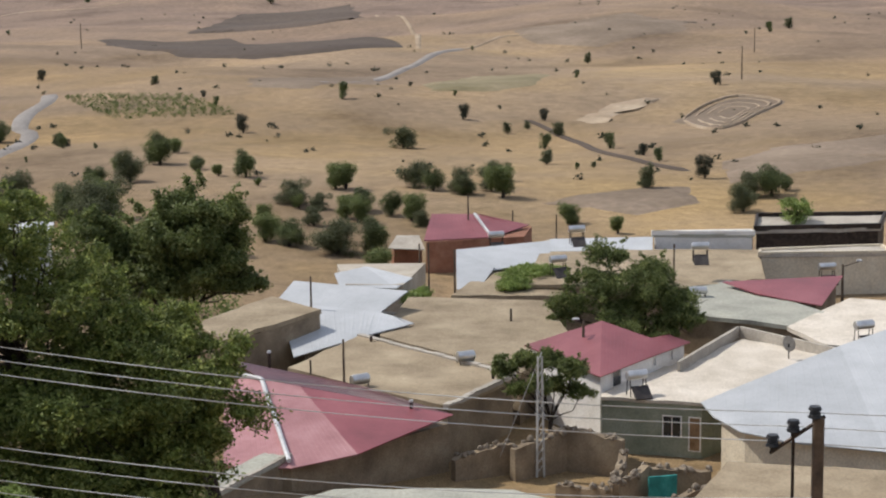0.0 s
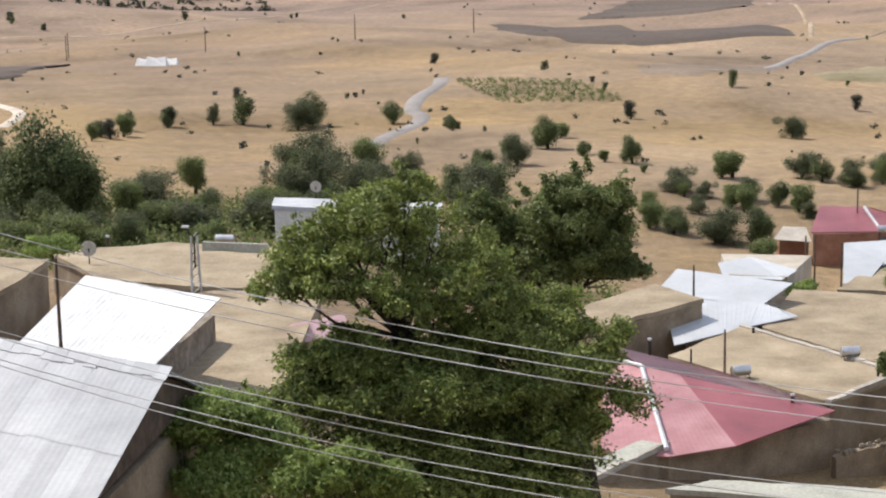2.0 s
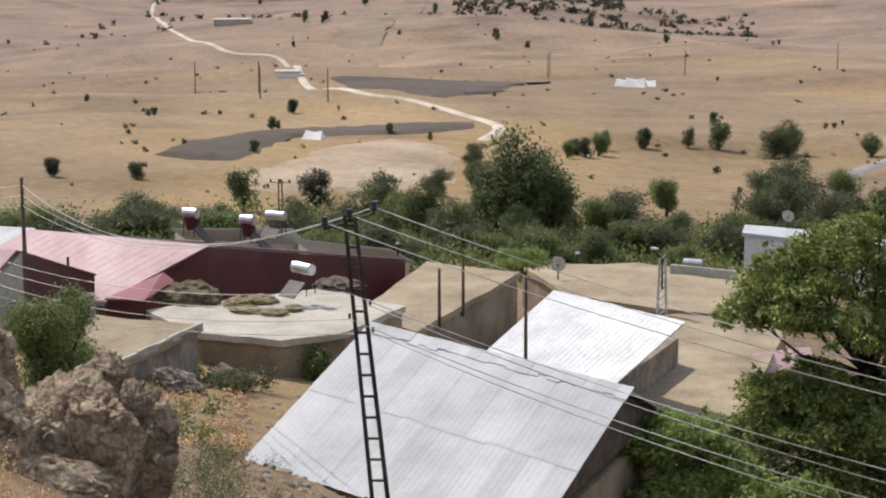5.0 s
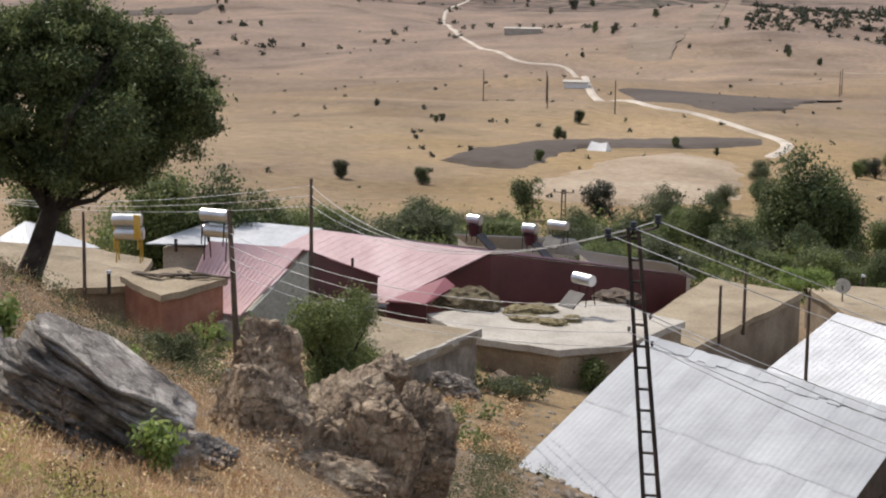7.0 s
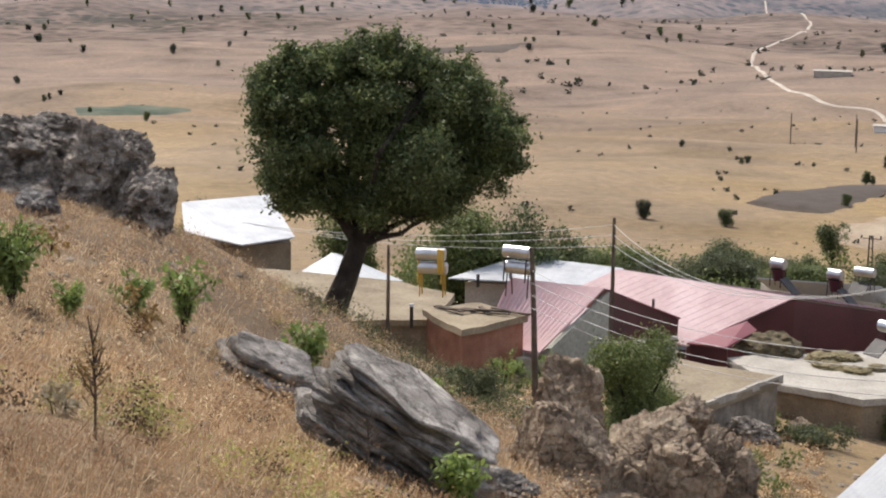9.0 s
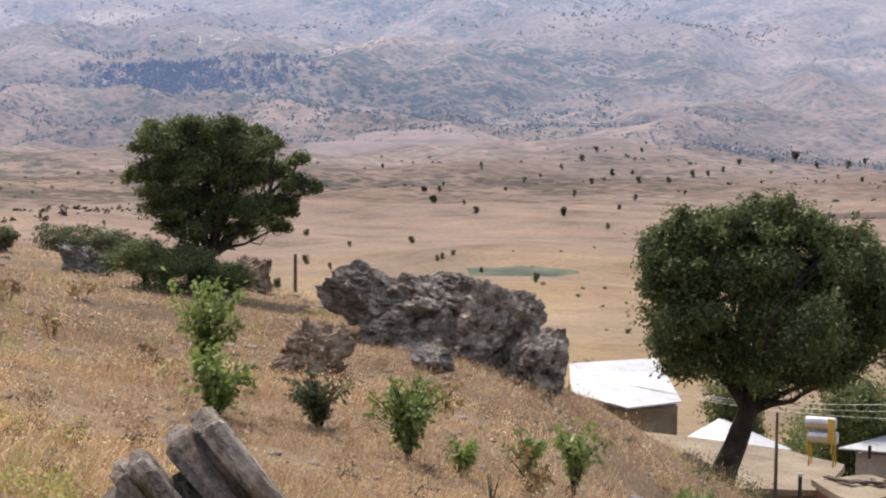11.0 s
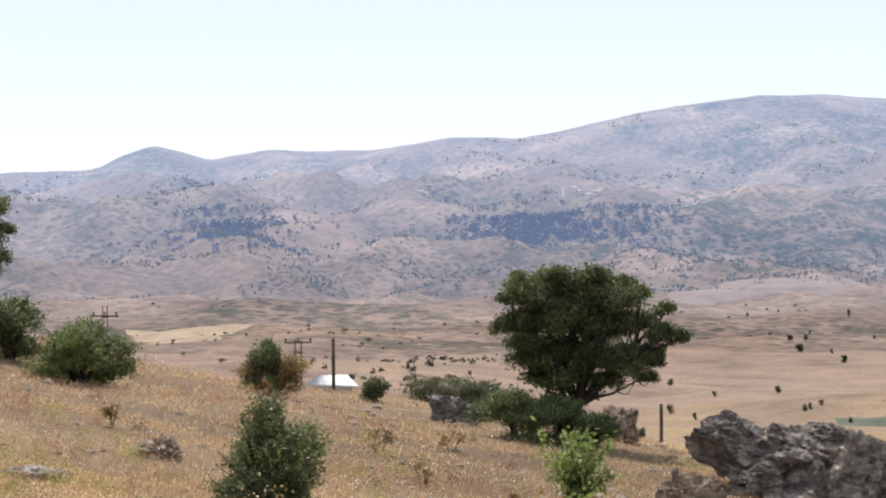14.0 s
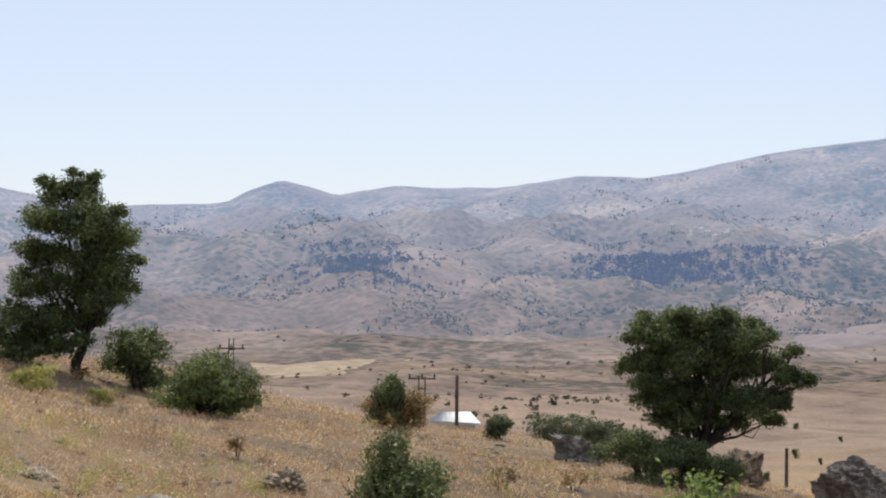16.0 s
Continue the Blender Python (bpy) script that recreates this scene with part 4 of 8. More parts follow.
sheet_house("small house with a pale tent-shaped roof", [(-76.68, 76.62, 16.40), (-72.67, 79.71, 16.40), (-76.82, 81.90, 16.40), (-78.96, 80.25, 16.40)], 13, 16.4,
    [[(-76.21, 78.45, 17.60), (-75.83, 78.59, 17.60), (-71.50, 79.14, 16.60), (-73.76, 76.46, 16.50)],
     [(-76.47, 75.77, 16.60), (-76.17, 78.50, 17.60), (-73.72, 76.50, 16.50), (-76.17, 75.90, 16.50)]], PLASTER, BLUE_METAL, ribs=0.7)
sheet_house("house with a wide white sheet roof", [(-80.07, 74.19, 18.20), (-78.89, 78.08, 18.20), (-89.96, 87.07, 18.20), (-91.40, 82.15, 18.20)], 14, 17.9,
    [[(-87.23, 77.75, 19.30), (-86.01, 83.34, 19.30), (-77.88, 77.38, 18.40), (-78.46, 73.93, 18.30)],
     [(-87.17, 77.48, 19.30), (-87.20, 77.77, 19.30), (-78.42, 73.97, 18.30), (-83.02, 73.98, 18.50)]], MUD_WALL, WHITE_METAL, ribs=0.7)
flat_house("tan earth-roofed house below the oak", [(-64.07, 66.42, 17.40), (-61.52, 69.85, 17.40), (-64.41, 74.80, 17.40), (-68.74, 75.39, 17.40), (-77.39, 72.91, 17.40), (-69.92, 69.29, 17.40)], 14, 17.4)
flat_house("red brick shed with a patched roof", [(-57.50, 67.58, 17.80), (-57.47, 71.87, 17.80), (-60.73, 72.59, 17.80), (-61.31, 69.53, 17.80)], 14.5, 17.8, BRICK, EARTH_ROOF)
for i in range(9):
    p = Vector((-60.83, 69.66, 17.85)).lerp(Vector((-57.55, 71.44, 17.85)), (i + 0.5) / 9) + Vector((random.uniform(-0.3, 0.3), random.uniform(-0.2, 0.5), random.uniform(0.0, 0.12)))
    bm = bmesh.new()
    add_box(bm, Matrix.Translation(p) @ pose(0, 0, 0, random.uniform(-3, 3), random.uniform(-6, 6), random.uniform(-35, 50)), random.uniform(1.0, 2.0), 0.2, 0.07, 0.01)
    tagged(part("plank", bm, WOOD), "loose grey plank on the brick shed's roof", "plank", "planks on the shed roof")
sheet_house("house with a bright sheet roof behind the hill", [(-77.95, 34.94, 29.30), (-76.91, 36.25, 29.30), (-80.82, 37.70, 29.30), (-80.98, 36.57, 29.30)], 27, 29.3,
    [[(-75.91, 34.13, 29.85), (-75.61, 35.39, 29.85), (-74.15, 35.20, 29.50), (-75.98, 33.73, 29.50)]], PLASTER, WHITE_METAL)
sheet_house("white-roofed house beyond the trees", [(-71.85, 116.82, 11.00), (-63.63, 118.13, 11.00), (-66.71, 121.81, 11.00), (-74.02, 118.66, 11.00)], 7, 10.9,
    [[(-71.44, 114.04, 12.20), (-63.99, 117.25, 12.20), (-63.27, 117.85, 11.00), (-72.03, 116.75, 11.00)]], PLASTER, WHITE_METAL)
sheet_house("long house with a pale sheet roof", [(-58.71, 110.84, 12.00), (-52.58, 111.12, 12.00), (-55.29, 113.53, 12.00), (-61.66, 113.70, 12.00)], 8, 11.9,
    [[(-60.19, 110.26, 13.00), (-53.19, 109.61, 13.00), (-52.11, 110.93, 12.00), (-58.70, 110.44, 12.00)]], PLASTER, BLUE_METAL)

sheet_house("low faded red roof under the mulberry", [(-28.88, 98.27, 10.60), (-27.13, 98.40, 10.60), (-25.32, 101.65, 10.60), (-27.94, 101.84, 10.60)], 8, 10.6,
    [[(-27.32, 99.56, 11.30), (-25.21, 101.95, 11.30), (-24.75, 100.93, 10.70), (-27.04, 97.56, 10.60)],
     [(-29.31, 97.40, 10.70), (-27.30, 99.70, 11.30), (-27.02, 97.70, 10.60), (-28.15, 97.33, 10.60)]], MUD_WALL, PINK_METAL, ribs=0.4)
annex = flat_house("small annex with a cracked grey slab roof", [(-12.98, 101.93, 3.40), (-11.61, 100.18, 3.40), (-8.49, 106.32, 3.40), (-9.13, 108.34, 3.40)], 0, 3.4, MUD_WALL, GREY_FLAT, edge=0.1, lip=0.15, rim=[1], rim_wide=0.25)
for a, c in (((-38.22, 118.48, 11.00), (-33.94, 118.09, 11.00)),):
    wall_face(annex, [(a[0], a[1], 10.9), (c[0], c[1], 10.9), (c[0], c[1], 11.55), (a[0], a[1], 11.55)], GREY_FLAT, 0.2, "low_wall").parent = None
for ob in [o for o in scene.objects if o.name.startswith("low_wall")]:
    tagged(ob, "low grey cement wall on the terrace", "wall")

a, c = (23.22, 163.85, 3.70), (25.20, 163.68, 3.70)
panel = wall_face(None, [(a[0], a[1] - 0.5, 1.0), (c[0], c[1] - 0.5, 1.0), (c[0], c[1] - 0.5, 3.7), (a[0], a[1] - 0.5, 3.7)], MAROON, 0.1, "wall_panel")
tagged(panel, "maroon panel on the white house wall", "wall panel")

# ---- the galvanised barn: two courses of sheets, each a piece of its own
RL, RR, EL = Vector((-29.91, 60.05, 21.00)), Vector((-19.01, 55.40, 21.00)), Vector((-29.76, 51.37, 18.80))
ER = EL + (RR - RL)
BACK = (RL - EL) * 0.5
BACK.z = -1.9
barn = empty("barn", "stone barn with a galvanised sheet gable roof", "barn")
inn = (RR - RL).normalized() * 0.35
bm = bmesh.new()
add_prism(bm, [EL.lerp(RL, 0.05) + inn, ER.lerp(RR, 0.05) - inn, RR + BACK * 0.93 - inn, RL + BACK * 0.93 + inn], 14.0, 18.75)
part("wall", bm, MUD_WALL, barn)
for a, s in ((RL, inn), (RR, -inn)):
    bm = bmesh.new()
    p = [a - (RL - EL) * 0.95 + s, a + BACK * 0.93 + s, a + s - Vector((0, 0, 0.2))]
    t3 = (RR - RL).normalized() * (0.12 if s is inn else -0.12)
    vs = [bm.verts.new(v) for v in p] + [bm.verts.new(v + t3) for v in p]
    for f in ((0, 1, 2), (5, 4, 3), (0, 3, 4, 1), (1, 4, 5, 2), (2, 5, 3, 0)):
        bm.faces.new([vs[i] for i in f])
    part("gable_wall", bm, WOOD, barn)
bm = bmesh.new()
add_slab(bm, [RL, RR, RR + BACK, RL + BACK], 0.06)
part("roof", bm, GREY_METAL, barn)
SHEETS = 13
for row, (u0, u1, lift) in enumerate(((0.0, 0.52, 0.028), (0.5, 1.0, 0.012))):
    for j in range(SHEETS):
        a0, a1 = j / SHEETS - 0.001, (j + 1) / SHEETS + 0.001
        up = Vector((0, 0, lift + 0.008 * (j % 2) + random.uniform(0, 0.004)))
        slip = random.uniform(-0.012, 0.02)
        bm = bmesh.new()
        ribs = 4
        cols = []
        for i in range(ribs * 2 + 1):
            w = a0 + (a1 - a0) * i / (ribs * 2)
            h = Vector((0, 0, 0.007 if i % 2 else 0.0))
            top, low = RL.lerp(RR, w), EL.lerp(ER, w)
            cols.append([bm.verts.new(top.lerp(low, u0) + up + h), bm.verts.new(top.lerp(low, u1 + slip) + up + h)])
        for p, q in zip(cols, cols[1:]):
            bm.faces.new((p[0], p[1], q[1], q[0]))
        part("roof_sheet", bm, GREY_METAL, barn)
for j in range(26):
    a0, a1 = j / 26, (j + 1) / 26 + 0.006
    up = Vector((0, 0, 0.06 + random.uniform(0, 0.02)))
    bm = bmesh.new()
    d = (EL - RL).normalized() * random.uniform(0.5, 0.72)
    p, q = RL.lerp(RR, a0) + up, RL.lerp(RR, a1) + up
    add_slab(bm, [p - d * 0.15, q - d * 0.15, q + d, p + d], 0.015)
    part("ridge_sheet", bm, GREY_METAL, barn)

# ---------------------------------------------------------------- trees


def leaf_cloud(lumps, count, size, rng, flat=0.35, spread=0.55):
    """Leaves as small diamonds in many sprays on and in the lumps (centre, radii); returns vertices and faces."""
    vol = np.array([max(r) ** 2 for _, r in lumps])
    pick = rng.choice(len(lumps), size=max(8, count // 14), p=vol / vol.sum())
    cs = np.array([lumps[i][0] for i in pick], float)
    rs = np.array([lumps[i][1] for i in pick], float)
    n = len(pick)
    d = rng.normal(size=(n, 3))
    d /= np.linalg.norm(d, axis=1)[:, None]
    rad = rng.uniform(0.35, 1.0, n) ** 0.45
    sprays = cs + d * rs * rad[:, None] * rng.uniform(0.82, 1.1, n)[:, None]
    k = rng.integers(0, n, count)
    out = d[k]
    p = sprays[k] + rng.normal(size=(count, 3)) * (rs[k] * spread * 0.28 + size * 0.5)
    nrm = rng.normal(size=(count, 3)) * 0.8 + out * 0.9 + np.array([0, 0, flat])
    nrm /= np.linalg.norm(nrm, axis=1)[:, None]
    t = np.cross(nrm, rng.normal(size=(count, 3)))
    t /= np.linalg.norm(t, axis=1)[:, None] + 1e-9
    b = np.cross(nrm, t)
    s = size * rng.uniform(0.6, 1.3, count)[:, None]
    v = np.stack([p - t * s, p + b * s * 0.45, p + t * s, p - b * s * 0.45], 1).reshape(-1, 3)
    f = np.arange(count * 4).reshape(-1, 4)
    return v, f


def quads(name, v, f, mat, parent=None):
    me = bpy.data.meshes.new(name)
    me.vertices.add(len(v))
    me.vertices.foreach_set("co", np.asarray(v, np.float32).ravel())
    k = f.shape[1]
    me.loops.add(f.size)
    me.loops.foreach_set("vertex_index", f.ravel().astype(np.int32))
    me.polygons.add(len(f))
    me.polygons.foreach_set("loop_start", np.arange(0, f.size, k, dtype=np.int32))
    me.update(calc_edges=True)
    me.validate()
    me.materials.append(mat)
    ob = new(name, me)
    if parent:
        ob.parent = parent
    return ob


def limb(bm, pts, r0, r1, seg=8):
    """A bent tapering limb through pts."""
    n = len(pts)
    rings = []
    for i, p in enumerate(pts):
        p = Vector(p)
        d = (Vector(pts[min(i + 1, n - 1)]) - Vector(pts[max(i - 1, 0)])).normalized()
        a = d.orthogonal().normalized()
        c = d.cross(a)
        r = r0 + (r1 - r0) * i / (n - 1)
        rings.append([bm.verts.new(p + (a * math.cos(t) + c * math.sin(t)) * r * (1 + 0.12 * math.sin(3 * t + i))) for t in np.linspace(0, 2 * math.pi, seg, endpoint=False)])
    for p, q in zip(rings, rings[1:]):
        for i in range(seg):
            bm.faces.new((p[i], p[(i + 1) % seg], q[(i + 1) % seg], q[i]))
    bm.faces.new(rings[0][::-1])
    bm.faces.new(rings[-1])


def big_tree(label, base, fork, lumps, count, size, mat, radius, seed, kind="tree", tufts=(9, 0.36, 0.58, 0.72), spread=0.55):
    """A single tree: trunk from base to fork, a limb into every lump of the crown, and the leaves."""
    rng = np.random.default_rng(seed)
    ob = empty("tree" if kind == "tree" else kind, label, kind)
    base, fork = Vector(base), Vector(fork)
    bm = bmesh.new()
    mid = base.lerp(fork, 0.5) + Vector((rng.normal() * 0.1, rng.normal() * 0.1, 0)) * radius * 4
    limb(bm, [base - Vector((0, 0, 0.6)), base.lerp(mid, 0.3), mid, fork], radius * 1.25, radius * 0.8, 10)
    part("trunk", bm, BARK, ob)
    for c, r in lumps:
        c = Vector(c)
        k = fork.lerp(c, 0.5) + Vector(rng.normal(size=3)) * 0.12 * (c - fork).length
        bm = bmesh.new()
        limb(bm, [fork - (fork - base).normalized() * 0.15, fork.lerp(k, 0.5), k, c], radius * 0.42, radius * 0.1, 6)
        for _ in range(5):
            e = c + Vector(rng.normal(size=3) * np.array(r) * 0.55)
            s = k.lerp(c, rng.uniform(0, 0.9))
            limb(bm, [s, s.lerp(e, 0.5) + Vector(rng.normal(size=3)) * 0.1, e], radius * 0.16, radius * 0.03, 4)
        part("branch", bm, BARK, ob)
    knots = []
    for c, r in lumps:
        for _ in range(tufts[0]):
            d = rng.normal(size=3)
            d /= np.linalg.norm(d)
            d[2] = abs(d[2]) * 0.9 - 0.25
            knots.append((np.array(c) + d * np.array(r) * tufts[3] * rng.uniform(0.75, 1.25), np.array(r) * rng.uniform(tufts[1], tufts[2]) * np.array((1, 1, 0.75))))
    knots += [(np.array(c), np.array(r) * 0.5) for c, r in lumps]
    for c, r in lumps:
        for _ in range(6):
            d = rng.normal(size=3)
            d /= np.linalg.norm(d)
            d[2] = abs(d[2])
            for far in (0.95, 1.1, 1.25):
                knots.append((np.array(c) + d * np.array(r) * far, np.array(r) * 0.16 * (1.6 - far)))
    v, f = leaf_cloud(knots, int(count * 1.12), size, rng, spread=spread)
    quads("crown", v, f, mat, ob)
    return ob


def bush(label, base, w, h, mat, count, size, seed, kind="shrub", stems=5, tall=False):
    rng = np.random.default_rng(seed)
    ob = empty(kind, label, kind)
    base = Vector(base)
    if math.hypot(base.x, base.y) < 72:
        base.z = height(base.x, base.y)
    bm = bmesh.new()
    for i in range(stems):
        a = rng.uniform(0, 6.28)
        e = base + Vector((math.cos(a) * w * 0.3, math.sin(a) * w * 0.3, h * rng.uniform(0.4, 0.72)))
        limb(bm, [base - Vector((0, 0, 0.15)), base.lerp(e, 0.5) + Vector((0, 0, h * 0.08)), e], 0.02 + 0.02 * h if h > 1 else 0.014 * h, 0.006 if h > 1 else 0.003, 5)
    part("stem", bm, BARK, ob)
    lumps = []
    for i in range(11):
        a = rng.uniform(0, 6.28)
        zz = rng.uniform(0.12, 0.8)
        sh = (1.1 - zz) if tall else 1.0 - 0.5 * max(0, zz - 0.45)
        q = rng.uniform(0.1, 0.34) * w * sh
        lumps.append(((base.x + math.cos(a) * q, base.y + math.sin(a) * q, base.z + zz * h), (w * 0.2 * (0.5 + 0.5 * sh), w * 0.2 * (0.5 + 0.5 * sh), h * 0.17)))
    v, f = leaf_cloud(lumps, count, size, rng)
    quads("foliage", v, f, mat, ob)
    return ob


def sapling(label, base, w, h, mat, stems, leaf, seed, kind="shrub"):
    """A young plant: thin stems spreading from one root, with leaflets in pairs along them."""
    rng = np.random.default_rng(seed)
    ob = empty(kind, label, kind)
    base = Vector(base)
    base.z = height(base.x, base.y)
    bm = bmesh.new()
    v, f = [], []
    for i in range(stems):
        a = rng.uniform(0, 6.28)
        reach = w * 0.5 * rng.uniform(0.25, 1.0)
        top = base + Vector((math.cos(a) * reach, math.sin(a) * reach, h * rng.uniform(0.55, 1.05) * (1.1 - 0.35 * reach / w)))
        mid = base.lerp(top, 0.5) + Vector((-math.cos(a) * reach * 0.2, -math.sin(a) * reach * 0.2, h * 0.08))
        limb(bm, [base - Vector((0, 0, 0.05)), base.lerp(mid, 0.5), mid, mid.lerp(top, 0.5) + Vector((0, 0, h * 0.02)), top], 0.006 + 0.003 * h, 0.002, 5)
        for j in range(int(40 + 30 * h)):
            u = rng.uniform(0.22, 1.02)
            p = (base.lerp(mid, u * 2) if u < 0.5 else mid.lerp(top, u * 2 - 1)) + Vector(rng.normal(size=3)) * leaf * 0.9
            t = Vector(rng.normal(size=3) + np.array((0, 0, -0.3))).normalized()
            b = t.cross(Vector(rng.normal(size=3) + np.array((0, 0, 1.2)))).normalized()
            s = leaf * rng.uniform(0.7, 1.5)
            n = len(v)
            v += [p, p + t * s + b * s * 0.42, p + t * s * 2, p + t * s - b * s * 0.42]
            f.append((n, n + 1, n + 2, n + 3))
    part("stem", bm, BARK, ob)
    quads("foliage", np.array(v), np.array(f), mat, ob)
    return ob


def lump(p, r, deep=1.0):
    return (p, (r, r * deep, r * 0.92))


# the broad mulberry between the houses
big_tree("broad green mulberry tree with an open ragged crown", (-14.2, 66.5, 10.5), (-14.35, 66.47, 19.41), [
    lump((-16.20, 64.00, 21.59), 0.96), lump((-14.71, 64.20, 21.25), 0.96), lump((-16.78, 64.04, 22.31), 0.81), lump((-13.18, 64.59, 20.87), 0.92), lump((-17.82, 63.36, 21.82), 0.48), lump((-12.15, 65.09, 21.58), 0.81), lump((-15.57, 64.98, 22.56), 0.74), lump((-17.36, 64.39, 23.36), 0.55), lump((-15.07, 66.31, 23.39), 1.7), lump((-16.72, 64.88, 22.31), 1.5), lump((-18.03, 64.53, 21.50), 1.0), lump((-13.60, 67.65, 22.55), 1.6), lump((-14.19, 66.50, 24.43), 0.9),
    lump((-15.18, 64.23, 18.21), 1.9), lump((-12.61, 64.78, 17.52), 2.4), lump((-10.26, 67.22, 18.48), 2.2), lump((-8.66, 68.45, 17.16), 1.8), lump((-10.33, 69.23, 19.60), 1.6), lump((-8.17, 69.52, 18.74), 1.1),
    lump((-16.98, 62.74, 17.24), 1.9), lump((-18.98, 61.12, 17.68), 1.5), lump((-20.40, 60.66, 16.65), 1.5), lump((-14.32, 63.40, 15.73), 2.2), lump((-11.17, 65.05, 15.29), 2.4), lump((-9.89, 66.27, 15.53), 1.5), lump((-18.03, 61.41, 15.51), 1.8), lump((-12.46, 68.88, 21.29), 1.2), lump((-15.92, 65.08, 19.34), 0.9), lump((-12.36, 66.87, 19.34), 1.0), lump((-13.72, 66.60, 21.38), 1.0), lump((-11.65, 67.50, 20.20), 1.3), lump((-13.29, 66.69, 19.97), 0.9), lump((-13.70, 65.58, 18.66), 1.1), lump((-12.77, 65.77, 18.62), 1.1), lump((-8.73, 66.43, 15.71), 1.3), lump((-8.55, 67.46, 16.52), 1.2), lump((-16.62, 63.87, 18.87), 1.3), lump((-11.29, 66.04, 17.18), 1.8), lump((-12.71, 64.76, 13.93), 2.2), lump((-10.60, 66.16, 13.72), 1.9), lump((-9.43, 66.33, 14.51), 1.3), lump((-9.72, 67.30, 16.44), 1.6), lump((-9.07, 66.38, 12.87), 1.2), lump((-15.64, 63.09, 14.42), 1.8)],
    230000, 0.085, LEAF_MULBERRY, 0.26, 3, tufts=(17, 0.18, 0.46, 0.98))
big_tree("dense dark green walnut tree", (-9.0, 80.0, 6.5), (-10.45, 79.31, 17.16), [
    lump((-9.48, 79.44, 21.56), 1.6), lump((-11.06, 79.23, 20.90), 1.7), lump((-12.80, 79.98, 20.03), 1.4), lump((-8.83, 79.51, 19.93), 1.5), lump((-10.19, 79.35, 19.26), 1.8), lump((-12.00, 79.10, 19.06), 1.4), lump((-14.13, 79.76, 21.12), 1.0), lump((-8.16, 79.58, 19.00), 0.8)],
    90000, 0.085, LEAF, 0.3, 5, tufts=(13, 0.2, 0.42, 0.92))
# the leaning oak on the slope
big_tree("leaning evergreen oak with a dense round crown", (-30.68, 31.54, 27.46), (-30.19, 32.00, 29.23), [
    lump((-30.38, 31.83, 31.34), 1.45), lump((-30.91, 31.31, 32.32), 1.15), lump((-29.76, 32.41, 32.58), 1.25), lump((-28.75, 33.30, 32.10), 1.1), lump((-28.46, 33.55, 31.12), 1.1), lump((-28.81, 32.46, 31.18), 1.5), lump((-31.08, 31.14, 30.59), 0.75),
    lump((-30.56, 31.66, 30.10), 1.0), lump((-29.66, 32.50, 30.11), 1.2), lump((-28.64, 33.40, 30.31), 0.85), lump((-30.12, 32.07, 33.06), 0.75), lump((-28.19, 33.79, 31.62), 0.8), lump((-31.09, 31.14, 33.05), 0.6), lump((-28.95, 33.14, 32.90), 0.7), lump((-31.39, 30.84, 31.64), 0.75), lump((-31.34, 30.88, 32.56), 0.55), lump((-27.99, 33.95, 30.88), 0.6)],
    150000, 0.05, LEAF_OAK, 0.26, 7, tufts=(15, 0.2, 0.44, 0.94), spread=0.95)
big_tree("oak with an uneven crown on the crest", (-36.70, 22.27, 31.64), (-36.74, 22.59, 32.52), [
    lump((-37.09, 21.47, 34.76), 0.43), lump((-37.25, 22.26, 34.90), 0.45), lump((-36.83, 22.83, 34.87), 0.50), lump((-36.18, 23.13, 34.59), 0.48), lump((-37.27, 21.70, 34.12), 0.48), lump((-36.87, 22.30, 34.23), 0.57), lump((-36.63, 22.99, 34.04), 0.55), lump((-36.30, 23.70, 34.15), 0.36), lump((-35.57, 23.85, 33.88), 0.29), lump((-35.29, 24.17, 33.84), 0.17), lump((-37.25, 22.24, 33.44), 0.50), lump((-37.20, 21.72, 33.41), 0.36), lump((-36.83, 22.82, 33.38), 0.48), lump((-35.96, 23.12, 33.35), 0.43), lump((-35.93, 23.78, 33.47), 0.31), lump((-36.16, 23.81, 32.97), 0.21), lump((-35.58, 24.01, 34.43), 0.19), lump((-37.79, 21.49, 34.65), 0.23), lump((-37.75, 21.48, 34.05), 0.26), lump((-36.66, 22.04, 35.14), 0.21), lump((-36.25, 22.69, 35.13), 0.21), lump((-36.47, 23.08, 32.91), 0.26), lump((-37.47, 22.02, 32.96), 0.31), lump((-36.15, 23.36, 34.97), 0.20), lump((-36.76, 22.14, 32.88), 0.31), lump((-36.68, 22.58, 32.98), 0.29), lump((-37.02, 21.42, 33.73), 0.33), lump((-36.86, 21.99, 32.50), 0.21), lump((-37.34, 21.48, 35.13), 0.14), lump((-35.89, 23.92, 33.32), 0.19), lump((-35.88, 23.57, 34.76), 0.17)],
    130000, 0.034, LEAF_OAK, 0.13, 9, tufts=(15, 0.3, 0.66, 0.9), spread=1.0)
